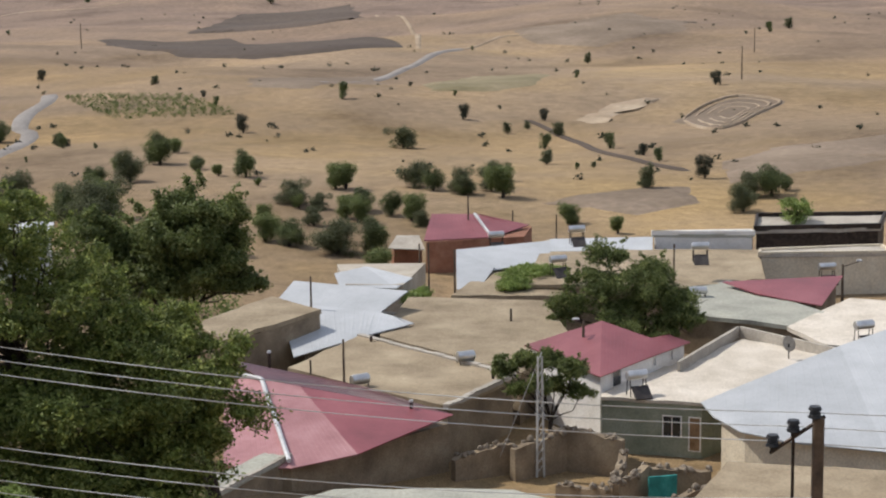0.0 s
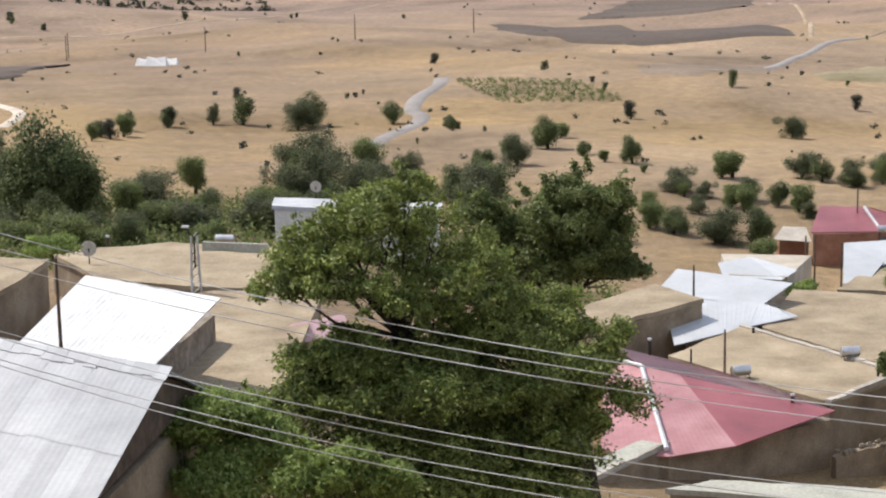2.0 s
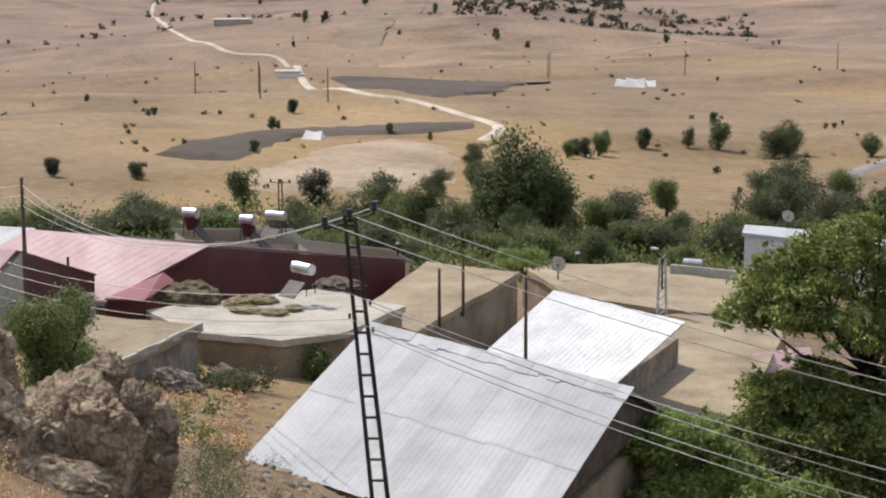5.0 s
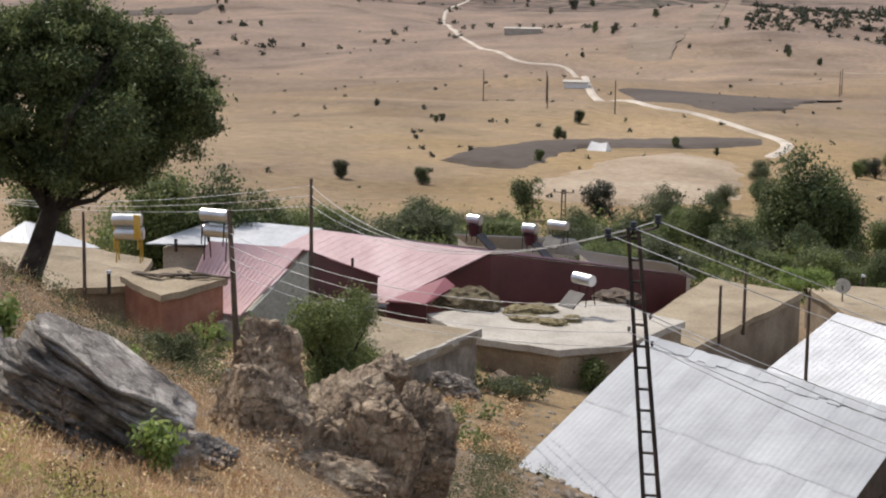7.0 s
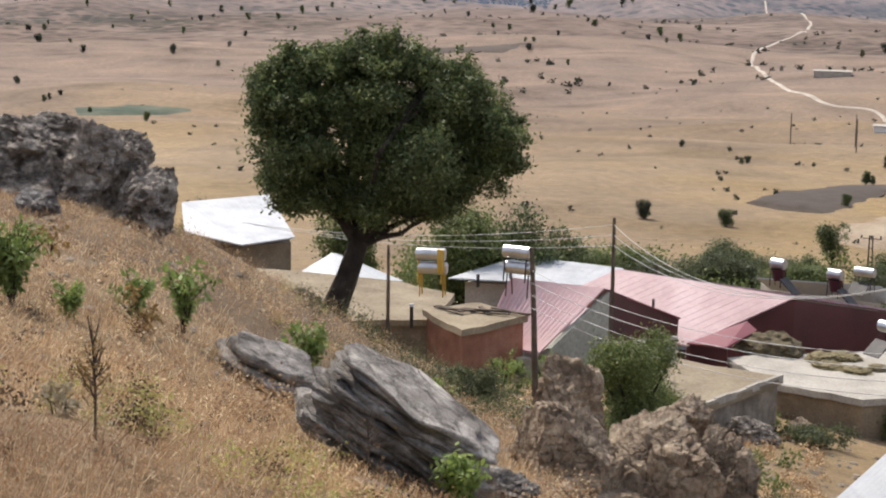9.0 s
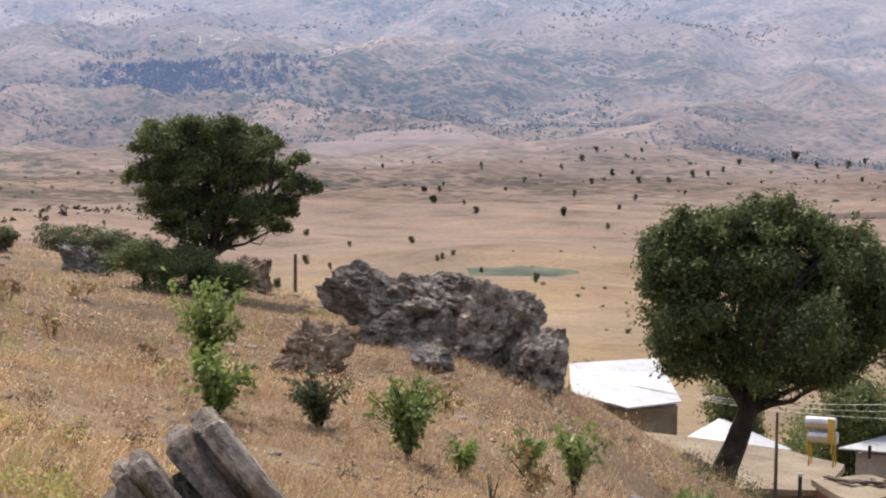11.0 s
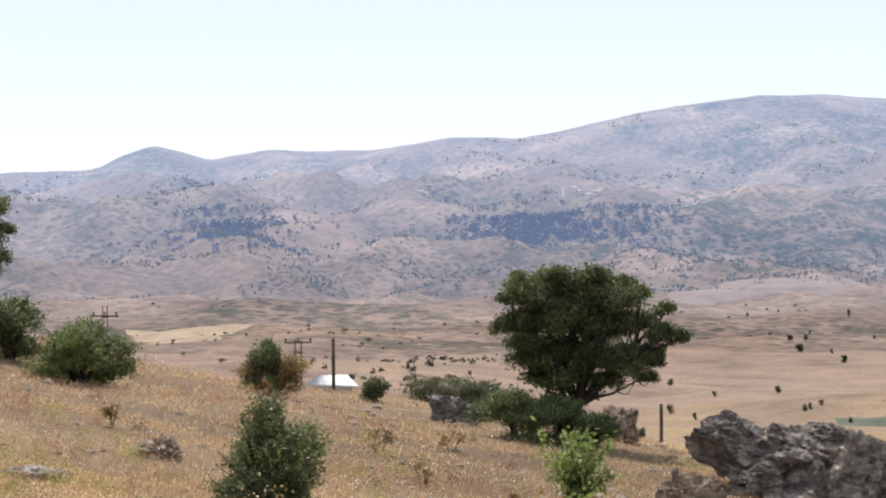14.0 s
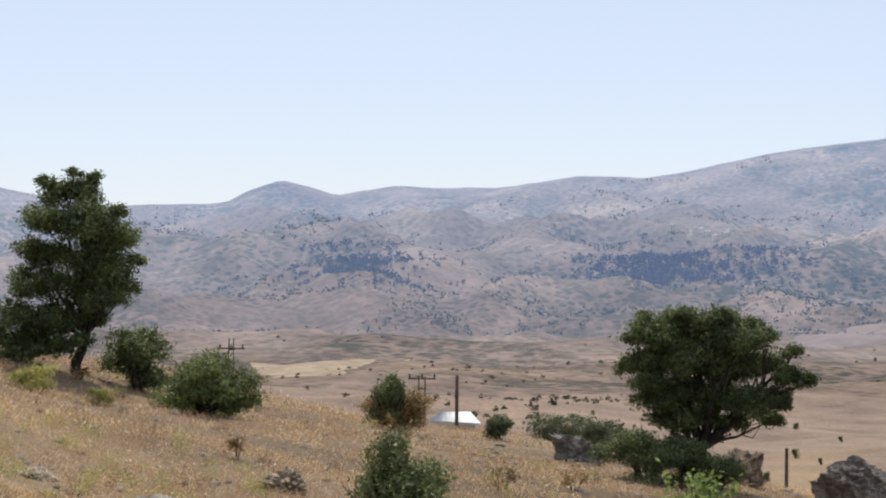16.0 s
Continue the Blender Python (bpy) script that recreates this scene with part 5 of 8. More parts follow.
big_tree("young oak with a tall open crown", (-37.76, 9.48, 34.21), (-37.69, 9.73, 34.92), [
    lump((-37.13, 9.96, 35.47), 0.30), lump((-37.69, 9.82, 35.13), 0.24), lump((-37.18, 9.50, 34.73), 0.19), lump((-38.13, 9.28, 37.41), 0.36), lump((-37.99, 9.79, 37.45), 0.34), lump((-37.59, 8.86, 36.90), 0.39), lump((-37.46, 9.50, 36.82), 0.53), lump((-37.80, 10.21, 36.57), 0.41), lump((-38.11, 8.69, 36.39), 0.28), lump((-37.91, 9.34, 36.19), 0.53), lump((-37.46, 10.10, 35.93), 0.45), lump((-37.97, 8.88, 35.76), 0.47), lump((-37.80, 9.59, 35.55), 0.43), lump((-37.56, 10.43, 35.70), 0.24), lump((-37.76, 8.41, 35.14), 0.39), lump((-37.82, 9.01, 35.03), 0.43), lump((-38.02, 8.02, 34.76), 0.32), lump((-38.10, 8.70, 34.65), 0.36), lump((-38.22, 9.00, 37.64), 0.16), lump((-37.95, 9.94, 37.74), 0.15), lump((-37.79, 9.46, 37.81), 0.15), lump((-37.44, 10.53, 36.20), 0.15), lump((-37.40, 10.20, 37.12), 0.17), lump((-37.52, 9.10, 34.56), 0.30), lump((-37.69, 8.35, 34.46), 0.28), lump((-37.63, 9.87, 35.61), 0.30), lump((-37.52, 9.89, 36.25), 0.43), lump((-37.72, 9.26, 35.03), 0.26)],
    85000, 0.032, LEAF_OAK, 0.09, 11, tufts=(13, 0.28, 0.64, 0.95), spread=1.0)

big_tree("bright green young mulberry beside the barn", (-18.07, 57.21, 16.37), (-18.04, 57.22, 17.08), [
    lump((-19.25, 56.83, 18.61), 1.1), lump((-17.94, 57.26, 19.22), 1.1), lump((-16.85, 57.59, 18.08), 1.1), lump((-19.95, 56.59, 17.42), 1.0), lump((-17.89, 56.22, 17.42), 1.2)], 30000, 0.085, LEAF_FRESH, 0.12, 14)
big_tree("bright green low mulberry under the big crown", (-14.15, 56.25, 16.10), (-14.12, 56.26, 16.81), [
    lump((-15.06, 56.01, 17.57), 1.0), lump((-13.92, 56.31, 17.85), 0.9), lump((-12.80, 56.57, 17.36), 0.8)], 20000, 0.08, LEAF_FRESH, 0.1, 15)
# shrubs on the slope
bush("dense green thorn shrub in dry grass", (-34.64, 11.10, 33.54), 2.15, 1.3, LEAF, 16000, 0.034, 21, stems=9)
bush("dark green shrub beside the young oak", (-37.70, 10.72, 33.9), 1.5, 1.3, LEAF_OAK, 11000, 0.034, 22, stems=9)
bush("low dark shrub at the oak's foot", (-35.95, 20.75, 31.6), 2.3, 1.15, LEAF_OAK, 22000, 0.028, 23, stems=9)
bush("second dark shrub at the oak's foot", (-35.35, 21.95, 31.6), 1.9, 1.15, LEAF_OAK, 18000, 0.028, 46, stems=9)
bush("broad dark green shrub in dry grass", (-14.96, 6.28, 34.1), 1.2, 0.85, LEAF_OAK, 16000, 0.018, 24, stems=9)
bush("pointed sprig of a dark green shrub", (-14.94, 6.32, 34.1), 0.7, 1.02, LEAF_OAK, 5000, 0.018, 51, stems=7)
bush("half-dry yellow-green shrub on the crest", (-41.28, 17.49, 32.7), 2.0, 1.3, DRY_LEAF, 9000, 0.032, 25, stems=9)
bush("leafy half-dry shrub on the crest", (-41.05, 17.26, 32.8), 1.35, 1.5, LEAF_OAK, 8500, 0.03, 26, stems=9, tall=True)
bush("yellowing dry shrub beside the young oak", (-36.62, 7.21, 34.2), 1.1, 0.75, DRY_LEAF, 3500, 0.03, 47, stems=9)
sapling("fresh green sapling in dry grass", (-19.79, 12.10, 32.83), 0.95, 1.2, LEAF_FRESH, 26, 0.035, 27)
sapling("fresh green leafy weed under the sapling", (-13.64, 8.46, 33.74), 0.60, 0.56, LEAF_FRESH, 20, 0.035, 28)
sapling("fresh green shrub on the slope", (-12.62, 9.55, 33.4), 0.75, 0.62, LEAF_FRESH, 40, 0.026, 48)
sapling("low yellow-green weed on the slope", (-12.42, 9.92, 33.31), 0.31, 0.26, LEAF_FRESH, 10, 0.026, 53)
sapling("sparse green seedling in dry grass", (-13.36, 11.39, 32.94), 0.51, 0.46, LEAF_FRESH, 7, 0.032, 29)
sapling("sparse upright green seedling", (-13.77, 12.29, 32.60), 0.59, 0.72, LEAF_FRESH, 9, 0.034, 30)
sapling("grey dry weed on the slope", (-13.34, 9.22, 33.61), 0.54, 0.43, LEAF_GREY, 22, 0.025, 49)
sapling("yellowing weed beside the outcrop", (-26.48, 21.11, 31.63), 0.85, 0.56, DRY_LEAF, 14, 0.04, 50)
sapling("yellow-green weed beside the slab rock", (-16.65, 16.81, 30.95), 0.62, 0.72, LEAF_FRESH, 12, 0.04, 54)
sapling("bright green weeds under the slab rock", (-9.20, 10.81, 32.26), 0.42, 0.42, LEAF_FRESH, 18, 0.03, 32)
bush("tall green shrub behind the tan rock", (-26.06, 36.69, 25.16), 2.7, 3.3, LEAF, 22000, 0.045, 33)
bush("green weeds by the brick shed", (-54.05, 66.15, 15.83), 2.25, 2.02, LEAF_FRESH, 1500, 0.06, 34)
bush("green weeds at the gable wall", (-53.75, 68.59, 15.47), 1.94, 1.82, LEAF_FRESH, 1100, 0.06, 35)
bush("dark scrub in the tree's shade", (-21.85, 25.86, 28.14), 1.41, 0.71, LEAF_GREY, 7000, 0.03, 36)
bush("small green shrub at the terrace wall", (-41.84, 78.43, 13.44), 2.10, 1.85, LEAF, 2200, 0.08, 37)
bush("low green weeds at the yard", (-41.67, 71.68, 14.58), 2.99, 1.38, LEAF_GREY, 2200, 0.08, 38)
bush("green bush at the hut", (-43.64, 61.07, 16.93), 3.96, 3.13, LEAF, 14000, 0.055, 39)
bush("yellow-green spurge in dry grass", (-33.52, 7.70, 34.11), 1.1, 0.5, SPURGE, 5000, 0.022, 40)
bush("yellow-green spurge tuft in dry grass", (-32.70, 8.65, 34.05), 0.5, 0.3, SPURGE, 1600, 0.022, 41)
bush("low shrub on the skyline", (-46.28, 22.42, 31.74), 0.86, 0.64, LEAF_GREY, 3000, 0.04, 42)
bush("low green hedge on the skyline", (-48.79, 25.67, 31.28), 2.60, 0.80, LEAF_GREY, 6000, 0.04, 43)
bush("low green hedge beside the crest oak", (-46.90, 25.77, 31.27), 1.78, 0.82, LEAF_GREY, 5000, 0.04, 44)
bush("bushy tree on a roof terrace", (29.5, 168.0, 4.0), 3.6, 2.0, LEAF_FRESH, 1800, 0.14, 45)
for i, (x, y, z, w, h) in enumerate(((6.5, 153.5, 2.8, 5.5, 1.0), (5.0, 150.0, 2.6, 3.5, 0.8), (-2.0, 150.5, 1.2, 3.2, 1.5), (-44.5, 110.0, 12.2, 4.0, 1.5))):
    bush("vine arbour with fresh green leaves" if z > 1 else "leafy green bush between the houses", (x, y, z), w, h, LEAF_FRESH if z > 1 else LEAF, 7000, 0.095, 60 + i)

big_tree("dense leafy mulberry before the red-roofed house", (6.2, 116.8, 0.0), (6.2, 116.9, 2.2), [
    lump((3.72, 117.38, 5.05), 0.85), lump((4.90, 117.40, 5.55), 0.91), lump((6.20, 116.63, 5.73), 0.91), lump((7.50, 116.09, 5.34), 0.91), lump((5.31, 115.67, 4.70), 0.98), lump((7.05, 116.96, 3.97), 0.91), lump((8.09, 116.49, 3.94), 0.59), lump((3.32, 117.32, 5.59), 0.52), lump((4.18, 116.49, 4.07), 0.78)],
    26000, 0.085, LEAF, 0.16, 16, tufts=(10, 0.3, 0.5, 0.85))
# the tree among the lower houses
big_tree("round leafy tree between the lower houses", (13.8, 138.5, 0.0), (13.8, 138.5, 2.0), [
    lump((11.24, 138.54, 7.26), 1.6), lump((10.96, 137.56, 4.87), 2.3), lump((13.29, 137.36, 5.68), 2.3), lump((15.62, 137.11, 4.29), 2.0), lump((12.62, 136.42, 3.50), 2.2), lump((16.66, 135.98, 3.54), 1.6), lump((8.81, 137.72, 4.06), 1.5), lump((14.36, 138.26, 6.26), 1.5), lump((9.60, 137.67, 6.07), 1.2), lump((8.03, 137.77, 3.26), 1.0), lump((15.14, 136.16, 2.52), 1.6)],
    60000, 0.095, LEAF, 0.25, 13, tufts=(10, 0.25, 0.45, 0.8))

# ---- orchard and field trees: a few kinds, set out again and again


def field_tree(label, seed, wide, mat, count, size):
    """A tree one metre high, to be set out at its true height."""
    rng = np.random.default_rng(seed)
    ob = empty("tree", label, "tree", "field trees")
    bm = bmesh.new()
    limb(bm, [(0, 0, -0.08), (0.01, 0, 0.12), (0.0, 0.02, 0.4)], 0.05, 0.03, 6)
    part("trunk", bm, BARK, ob)
    lumps = [((rng.normal() * wide * 0.2, rng.normal() * wide * 0.2, rng.uniform(0.2, 0.78)), (wide * rng.uniform(0.26, 0.4), wide * rng.uniform(0.26, 0.4), rng.uniform(0.17, 0.26))) for _ in range(12)]
    v, f = leaf_cloud(lumps, count, size, rng)
    quads("crown", v, f, mat, ob)
    ob.location = (0, 0, -200 - seed)
    return ob


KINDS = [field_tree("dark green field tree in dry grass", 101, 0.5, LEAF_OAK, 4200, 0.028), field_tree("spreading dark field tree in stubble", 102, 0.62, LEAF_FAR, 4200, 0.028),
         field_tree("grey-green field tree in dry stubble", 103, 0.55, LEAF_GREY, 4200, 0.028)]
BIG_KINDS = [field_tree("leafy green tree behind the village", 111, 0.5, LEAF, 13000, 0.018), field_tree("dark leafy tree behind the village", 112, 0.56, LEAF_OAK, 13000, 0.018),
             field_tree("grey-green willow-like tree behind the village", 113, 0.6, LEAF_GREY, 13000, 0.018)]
FIELD_TREES = [
    [(-15, 307, 2.7), (3, 292, 2.4), (9, 281, 1.8), (15, 295, 1.9), (16, 278, 2.3), (13, 256, 2.1), (12, 232, 1.9), (21, 253, 2.1), (24, 241, 1.6), (25, 233, 1.7), (28, 215, 2.7), (21, 207, 2.9), (44, 326, 2.4), (92, 539, 3.2), (78, 484, 2.6), (31, 430, 2.5), (23, 345, 1.4), (-27, 274, 2.7), (-34, 305, 1.4), (-37, 314, 1.1), (-47, 333, 1.7), (-73, 371, 2.2), (12, 286, 1.3), (15, 225, 0.8), (17, 227, 0.8), (7, 457, 1.1), (-5, 329, 0.8), (2, 313, 0.9)],
    [(-90, 266, 2.9), (-93, 259, 2.9), (-91, 246, 2.7), (-85, 271, 3.1), (-81, 272, 4.1), (-205, 628, 2.7), (-73, 301, 0.9), (-72, 308, 0.8), (-183, 677, 1.6), (-90, 300, 2.0), (-50, 262, 1.9), (-48, 258, 1.1), (-43, 250, 0.8), (-49, 237, 0.8), (-104, 422, 0.8), (-144, 679, 1.6)],
    [(-336, 640, 3.2), (-345, 643, 3.2), (-524, 952, 6.3), (-525, 976, 4.5), (-554, 1051, 10.4), (-422, 846, 4.4), (-251, 597, 2.6), (-235, 583, 2.4), (-370, 810, 4.7), (-203, 622, 2.3), (-148, 860, 4.1), (-101, 867, 3.8), (-70, 844, 4.5), (-194, 925, 3.9), (-254, 1057, 5.7), (-153, 281, 2.1), (-143, 258, 1.5), (-125, 258, 1.5), (-236, 831, 2.5), (-215, 682, 1.9), (-183, 684, 1.7), (-121, 405, 1.1), (-72, 302, 0.9), (-285, 596, 1.7), (-306, 563, 1.5), (-126, 864, 3.6), (-284, 816, 3.0), (-247, 672, 2.5), (-273, 829, 3.1)],
    [(-153, 281, 2.2), (-144, 258, 1.9), (-133, 188, 2.3), (-124, 191, 2.0), (-126, 221, 1.6), (-167, 261, 1.3), (-125, 258, 1.7), (-195, 286, 1.0), (-348, 650, 3.4), (-338, 647, 3.4), (-513, 909, 4.3), (-306, 563, 1.9), (-115, 250, 1.3), (-105, 249, 0.9), (-161, 272, 0.8), (-148, 287, 0.8), (-205, 628, 1.7), (-216, 689, 1.7), (-254, 603, 3.1), (-235, 583, 2.2)],
    [(-688, 607, 3.7), (-133, 188, 2.3), (-124, 191, 2.0), (-197, 289, 1.1), (-144, 258, 1.9), (-168, 264, 1.3), (-126, 221, 1.6), (-602, 753, 3.9), (-867, 672, 4.5), (-394, 308, 1.8), (-559, 424, 2.0), (-305, 262, 2.0), (-766, 924, 3.5), (-223, 283, 0.8), (-1232, 1542, 5.8), (-1166, 1496, 5.5), (-958, 1127, 3.9), (-1154, 1088, 4.2), (-962, 738, 2.8), (-697, 1037, 4.4), (-608, 887, 4.4), (-602, 866, 3.1)],
    [(-1063, 901, 4.1), (-728, 588, 3.8), (-769, 614, 2.3), (-764, 712, 3.0), (-623, 574, 3.0), (-404, 319, 1.5), (-369, 300, 1.7), (-566, 402, 2.0), (-911, 890, 4.5), (-1025, 1025, 5.9), (-1102, 1118, 4.6), (-835, 829, 2.7), (-797, 754, 3.2), (-1116, 1149, 3.7), (-1312, 1449, 9.1), (-1163, 1310, 6.1), (-1143, 1327, 7.2), (-1285, 1551, 10.6), (-1285, 1577, 9.5), (-940, 1180, 7.0), (-1156, 1504, 10.0), (-1361, 1731, 7.7), (-741, 990, 5.1), (-759, 1007, 2.9), (-751, 921, 4.2), (-634, 790, 2.4), (-631, 793, 2.7), (-501, 652, 2.4), (-616, 869, 3.1), (-688, 983, 5.6), (-1106, 1518, 7.7), (-1098, 1524, 6.6), (-647, 833, 2.8), (-984, 769, 2.9), (-1179, 1037, 4.6), (-1265, 1135, 6.0), (-1348, 1227, 5.3), (-441, 599, 1.7), (-1334, 1269, 4.8), (-1199, 1253, 5.1), (-1202, 1298, 5.2), (-1315, 1552, 6.5), (-1157, 1527, 5.6), (-1088, 937, 2.9), (-941, 783, 2.5)],
    [(-1148, 932, 5.2), (-868, 671, 4.5), (-844, 752, 4.0), (-682, 601, 4.0), (-641, 435, 2.9), (-559, 423, 2.7), (-391, 304, 1.9), (-448, 304, 2.7), (-313, 206, 2.2), (-398, 277, 1.7), (-1141, 1055, 5.9), (-924, 877, 4.5), (-935, 847, 4.0), (-957, 745, 4.2), (-963, 737, 3.5), (-1216, 893, 3.5), (-708, 385, 2.1), (-949, 552, 2.2)],
]
NEAR_TREES = [
    [(-11, 206, 3.1), (-21, 214, 3.1), (-32, 240, 2.0), (-32, 228, 3.9), (-33, 212, 3.6), (-48, 255, 2.0), (-5, 257, 3.1), (-14, 194, 1.6), (-12, 194, 1.7), (-24, 215, 1.5), (-37, 211, 2.0), (16, 184, 1.9), (12, 188, 1.5), (-3, 208, 2.9), (-1, 206, 2.5), (2, 204, 2.9), (6, 202, 3.8), (5, 206, 2.4), (-8, 188, 2.6), (-5, 192, 2.5), (-3, 190, 2.9), (33, 202, 3.3), (29, 194, 2.9), (35, 205, 1.8), (31, 202, 2.7), (-17, 188, 1.7), (-12, 186, 2.0), (-35, 220, 2.3), (-27, 220, 1.3), (-19, 207, 1.0)],
    [(-71, 272, 4.9), (-72, 268, 4.5), (-60, 274, 3.3), (-51, 198, 5.5), (-47, 201, 4.8), (-54, 199, 4.2), (-32, 228, 3.4), (-36, 209, 2.2), (-10, 206, 3.0), (-27, 222, 1.6)],
    [(-97, 224, 2.8), (-91, 209, 2.8), (-89, 195, 3.3), (-91, 251, 3.3), (-93, 248, 2.3), (-92, 242, 2.4), (-90, 266, 2.9)],
]
n = 0
for group, kinds in ((FIELD_TREES, KINDS), (NEAR_TREES, BIG_KINDS)):
    for rows in group:
        for x, y, h in rows:
            far, way = math.hypot(x, y), math.degrees(math.atan2(x, y))
            if -17.3 < way < -10 and far < 163:
                x, y = x * 166 / far, y * 166 / far
            k = kinds[(n * 7 + n // 3) % 3]
            w = random.uniform(0.9, 1.25) * (1.25 if kinds is BIG_KINDS else 1.0)
            ob = copy_thing(k, pose(x, y, height(x, y), 0, 0, random.uniform(0, 360)))
            ob.scale = (h * w, h * w, h)
            n += 1
# the green belt behind the village
for bearing, d, h in [(b + random.uniform(-0.7, 0.7), random.uniform(*dd), random.uniform(*hh)) for b0, b1, step, dd, hh in (
        (-41, -27, 0.5, (132, 165), (2.8, 4.4)), (-28, -13, 0.36, (142, 185), (2.6, 4.4)), (-14, -8.5, 1.0, (165, 195), (3.2, 5.0)), (-7, -0.5, 0.95, (160, 180), (2.2, 3.6)), (-4, 3.2, 1.0, (182, 215), (1.8, 3.0))) for b in np.arange(b0, b1, step)]:
    p = on(bearing, max(d, 165) if -17.3 < bearing < -10 else d)
    ob = copy_thing(BIG_KINDS[n % 3], pose(p.x, p.y, p.z - 0.1, 0, 0, random.uniform(0, 360)))
    w = random.uniform(1.1, 1.8)
    ob.scale = (h * w, h * w, h)
    n += 1
for bearing, d, h in ((-22.2, 168, 10.0), (-21.3, 170, 8.0), (-23.0, 170, 6.6), (-25.0, 170, 5.2), (-13.4, 176, 6.0), (-14.6, 178, 6.6), (-15.3, 176, 5.4), (-38.8, 118, 7.0), (-40.4, 118, 7.6), (-37.4, 120, 6.0), (-43.5, 122, 6.5), (-48.0, 150, 5.5), (-47.0, 155, 5.0), (-49.5, 150, 4.5)):
    p = on(bearing, d)
    ob = copy_thing(BIG_KINDS[2 if -16 < bearing < -13 else 1 if -24 < bearing < -20 else n % 2], pose(p.x, p.y, p.z - 0.1, 0, 0, random.uniform(0, 360)))
    ob.scale = (h * 0.95, h * 0.95, h)
    n += 1
for k in KINDS + BIG_KINDS:      # the patterns themselves go into the belt too
    p = on(-30 + KINDS.index(k) * 2 if k in KINDS else -18 + BIG_KINDS.index(k) * 3, 196)
    k.location = p
    k.scale = (4.5, 4.5, 4.2)

# ---------------------------------------------------------------- fields and tracks


def drape(name, label, outline, mat, lift=0.45, cell=6.0, category="field"):
    """A sheet laid on the ground over the outline."""
    bm = bmesh.new()
    bm.faces.new([bm.verts.new((x, y, 0)) for x, y in outline])
    bmesh.ops.triangulate(bm, faces=bm.faces[:])
    for _ in range(7):
        long = [e for e in bm.edges if e.calc_length() > cell]
        if not long:
            break
        bmesh.ops.subdivide_edges(bm, edges=long, cuts=1)
        bmesh.ops.triangulate(bm, faces=[f for f in bm.faces if len(f.verts) > 3])
    bm.verts.index_update()
    rim = set()
    for v in bm.verts:
        if any(len(e.link_faces) == 1 for e in v.link_edges):
            rim.add(v.index)
            v.co.x += noise.noise((v.co.x * 0.05, v.co.y * 0.05, 1.0)) * 5
            v.co.y += noise.noise((v.co.x * 0.05, v.co.y * 0.05, 8.0)) * 5
    for v in bm.verts:
        v.co.z = height(v.co.x, v.co.y) + (lift if v.index not in rim else -0.2)
    bmesh.ops.recalc_face_normals(bm, faces=bm.faces[:])
    for f in bm.faces:
        if f.normal.z < 0:
            f.normal_flip()
    ob = part(name, bm, mat, smooth=True)
    return tagged(ob, label, category, kind="structure")


def inside(x, y, ring):
    hit = False
    for (ax, ay), (bx, by) in zip(ring, ring[1:] + ring[:1]):
        if (ay > y) != (by > y) and x < (bx - ax) * (y - ay) / (by - ay) + ax:
            hit = not hit
    return hit


def wood_patch(name, label, outline, mat, seed, count=1000, size=5.0):
    """Close woods on a far flank: many small crowns, thinning out towards the edge."""
    rng = np.random.default_rng(seed)
    xs, ys = [p[0] for p in outline], [p[1] for p in outline]
    c = []
    while len(c) < count:
        x, y = rng.uniform(min(xs), max(xs)), rng.uniform(min(ys), max(ys))
        if inside(x, y, outline) and noise.noise((x * 0.012, y * 0.012, seed)) > rng.uniform(-0.5, 0.25):
            x, y = x + rng.normal() * 30, y + rng.normal() * 30
            c.append((x, y, height(x, y) + 2.0))
    k = 14
    p = np.repeat(np.array(c), k, 0)
    n = len(p)
    p = p + rng.normal(size=(n, 3)) * size * 0.5
    t = rng.normal(size=(n, 3))
    t /= np.linalg.norm(t, axis=1)[:, None]
    b = np.cross(t, rng.normal(size=(n, 3)))
    b /= np.linalg.norm(b, axis=1)[:, None]
    w = size * 0.3 * rng.uniform(0.6, 1.4, n)[:, None]
    v = np.stack([p - t * w, p + b * w, p + t * w, p - b * w], 1).reshape(-1, 3)
    tagged(quads(name, v, np.arange(n * 4).reshape(-1, 4), mat), label, "woods", kind="stuff")


def track(name, label, pts, width, mat, lift=0.5, category="track"):
    """A way along pts, following the ground."""
    line = []
    pts = [Vector(p) for p in pts]
    for i in range(len(pts) - 1):
        p0, p1, p2, p3 = pts[max(i - 1, 0)], pts[i], pts[i + 1], pts[min(i + 2, len(pts) - 1)]
        steps = max(3, int((p2 - p1).length / 3))
        for j in range(steps):
            u = j / steps
            line.append(0.5 * ((2 * p1) + (p2 - p0) * u + (2 * p0 - 5 * p1 + 4 * p2 - p3) * u * u + (3 * p1 - p0 - 3 * p2 + p3) * u ** 3))
    line.append(pts[-1])
    verts, faces = [], []
    for i, p in enumerate(line):
        d = (line[min(i + 1, len(line) - 1)] - line[max(i - 1, 0)]).normalized()
        s = Vector((-d.y, d.x)) * width / 2 * (1 + 0.2 * noise.noise((p.x * 0.06, p.y * 0.06, 3.0)))
        for k in (-1.3, -0.8, 0, 0.8, 1.3):
            q = p + s * k
            verts.append((q.x, q.y, height(q.x, q.y) + (lift if abs(k) < 1 and 0 < i < len(line) - 1 else -0.08)))
        if i:
            for k in range(4):
                a = (i - 1) * 5 + k
                faces.append((a, a + 5, a + 6, a + 1))
    ob = raw(name, verts, faces, mat, smooth=True)
    return tagged(ob, label, category, kind="structure")


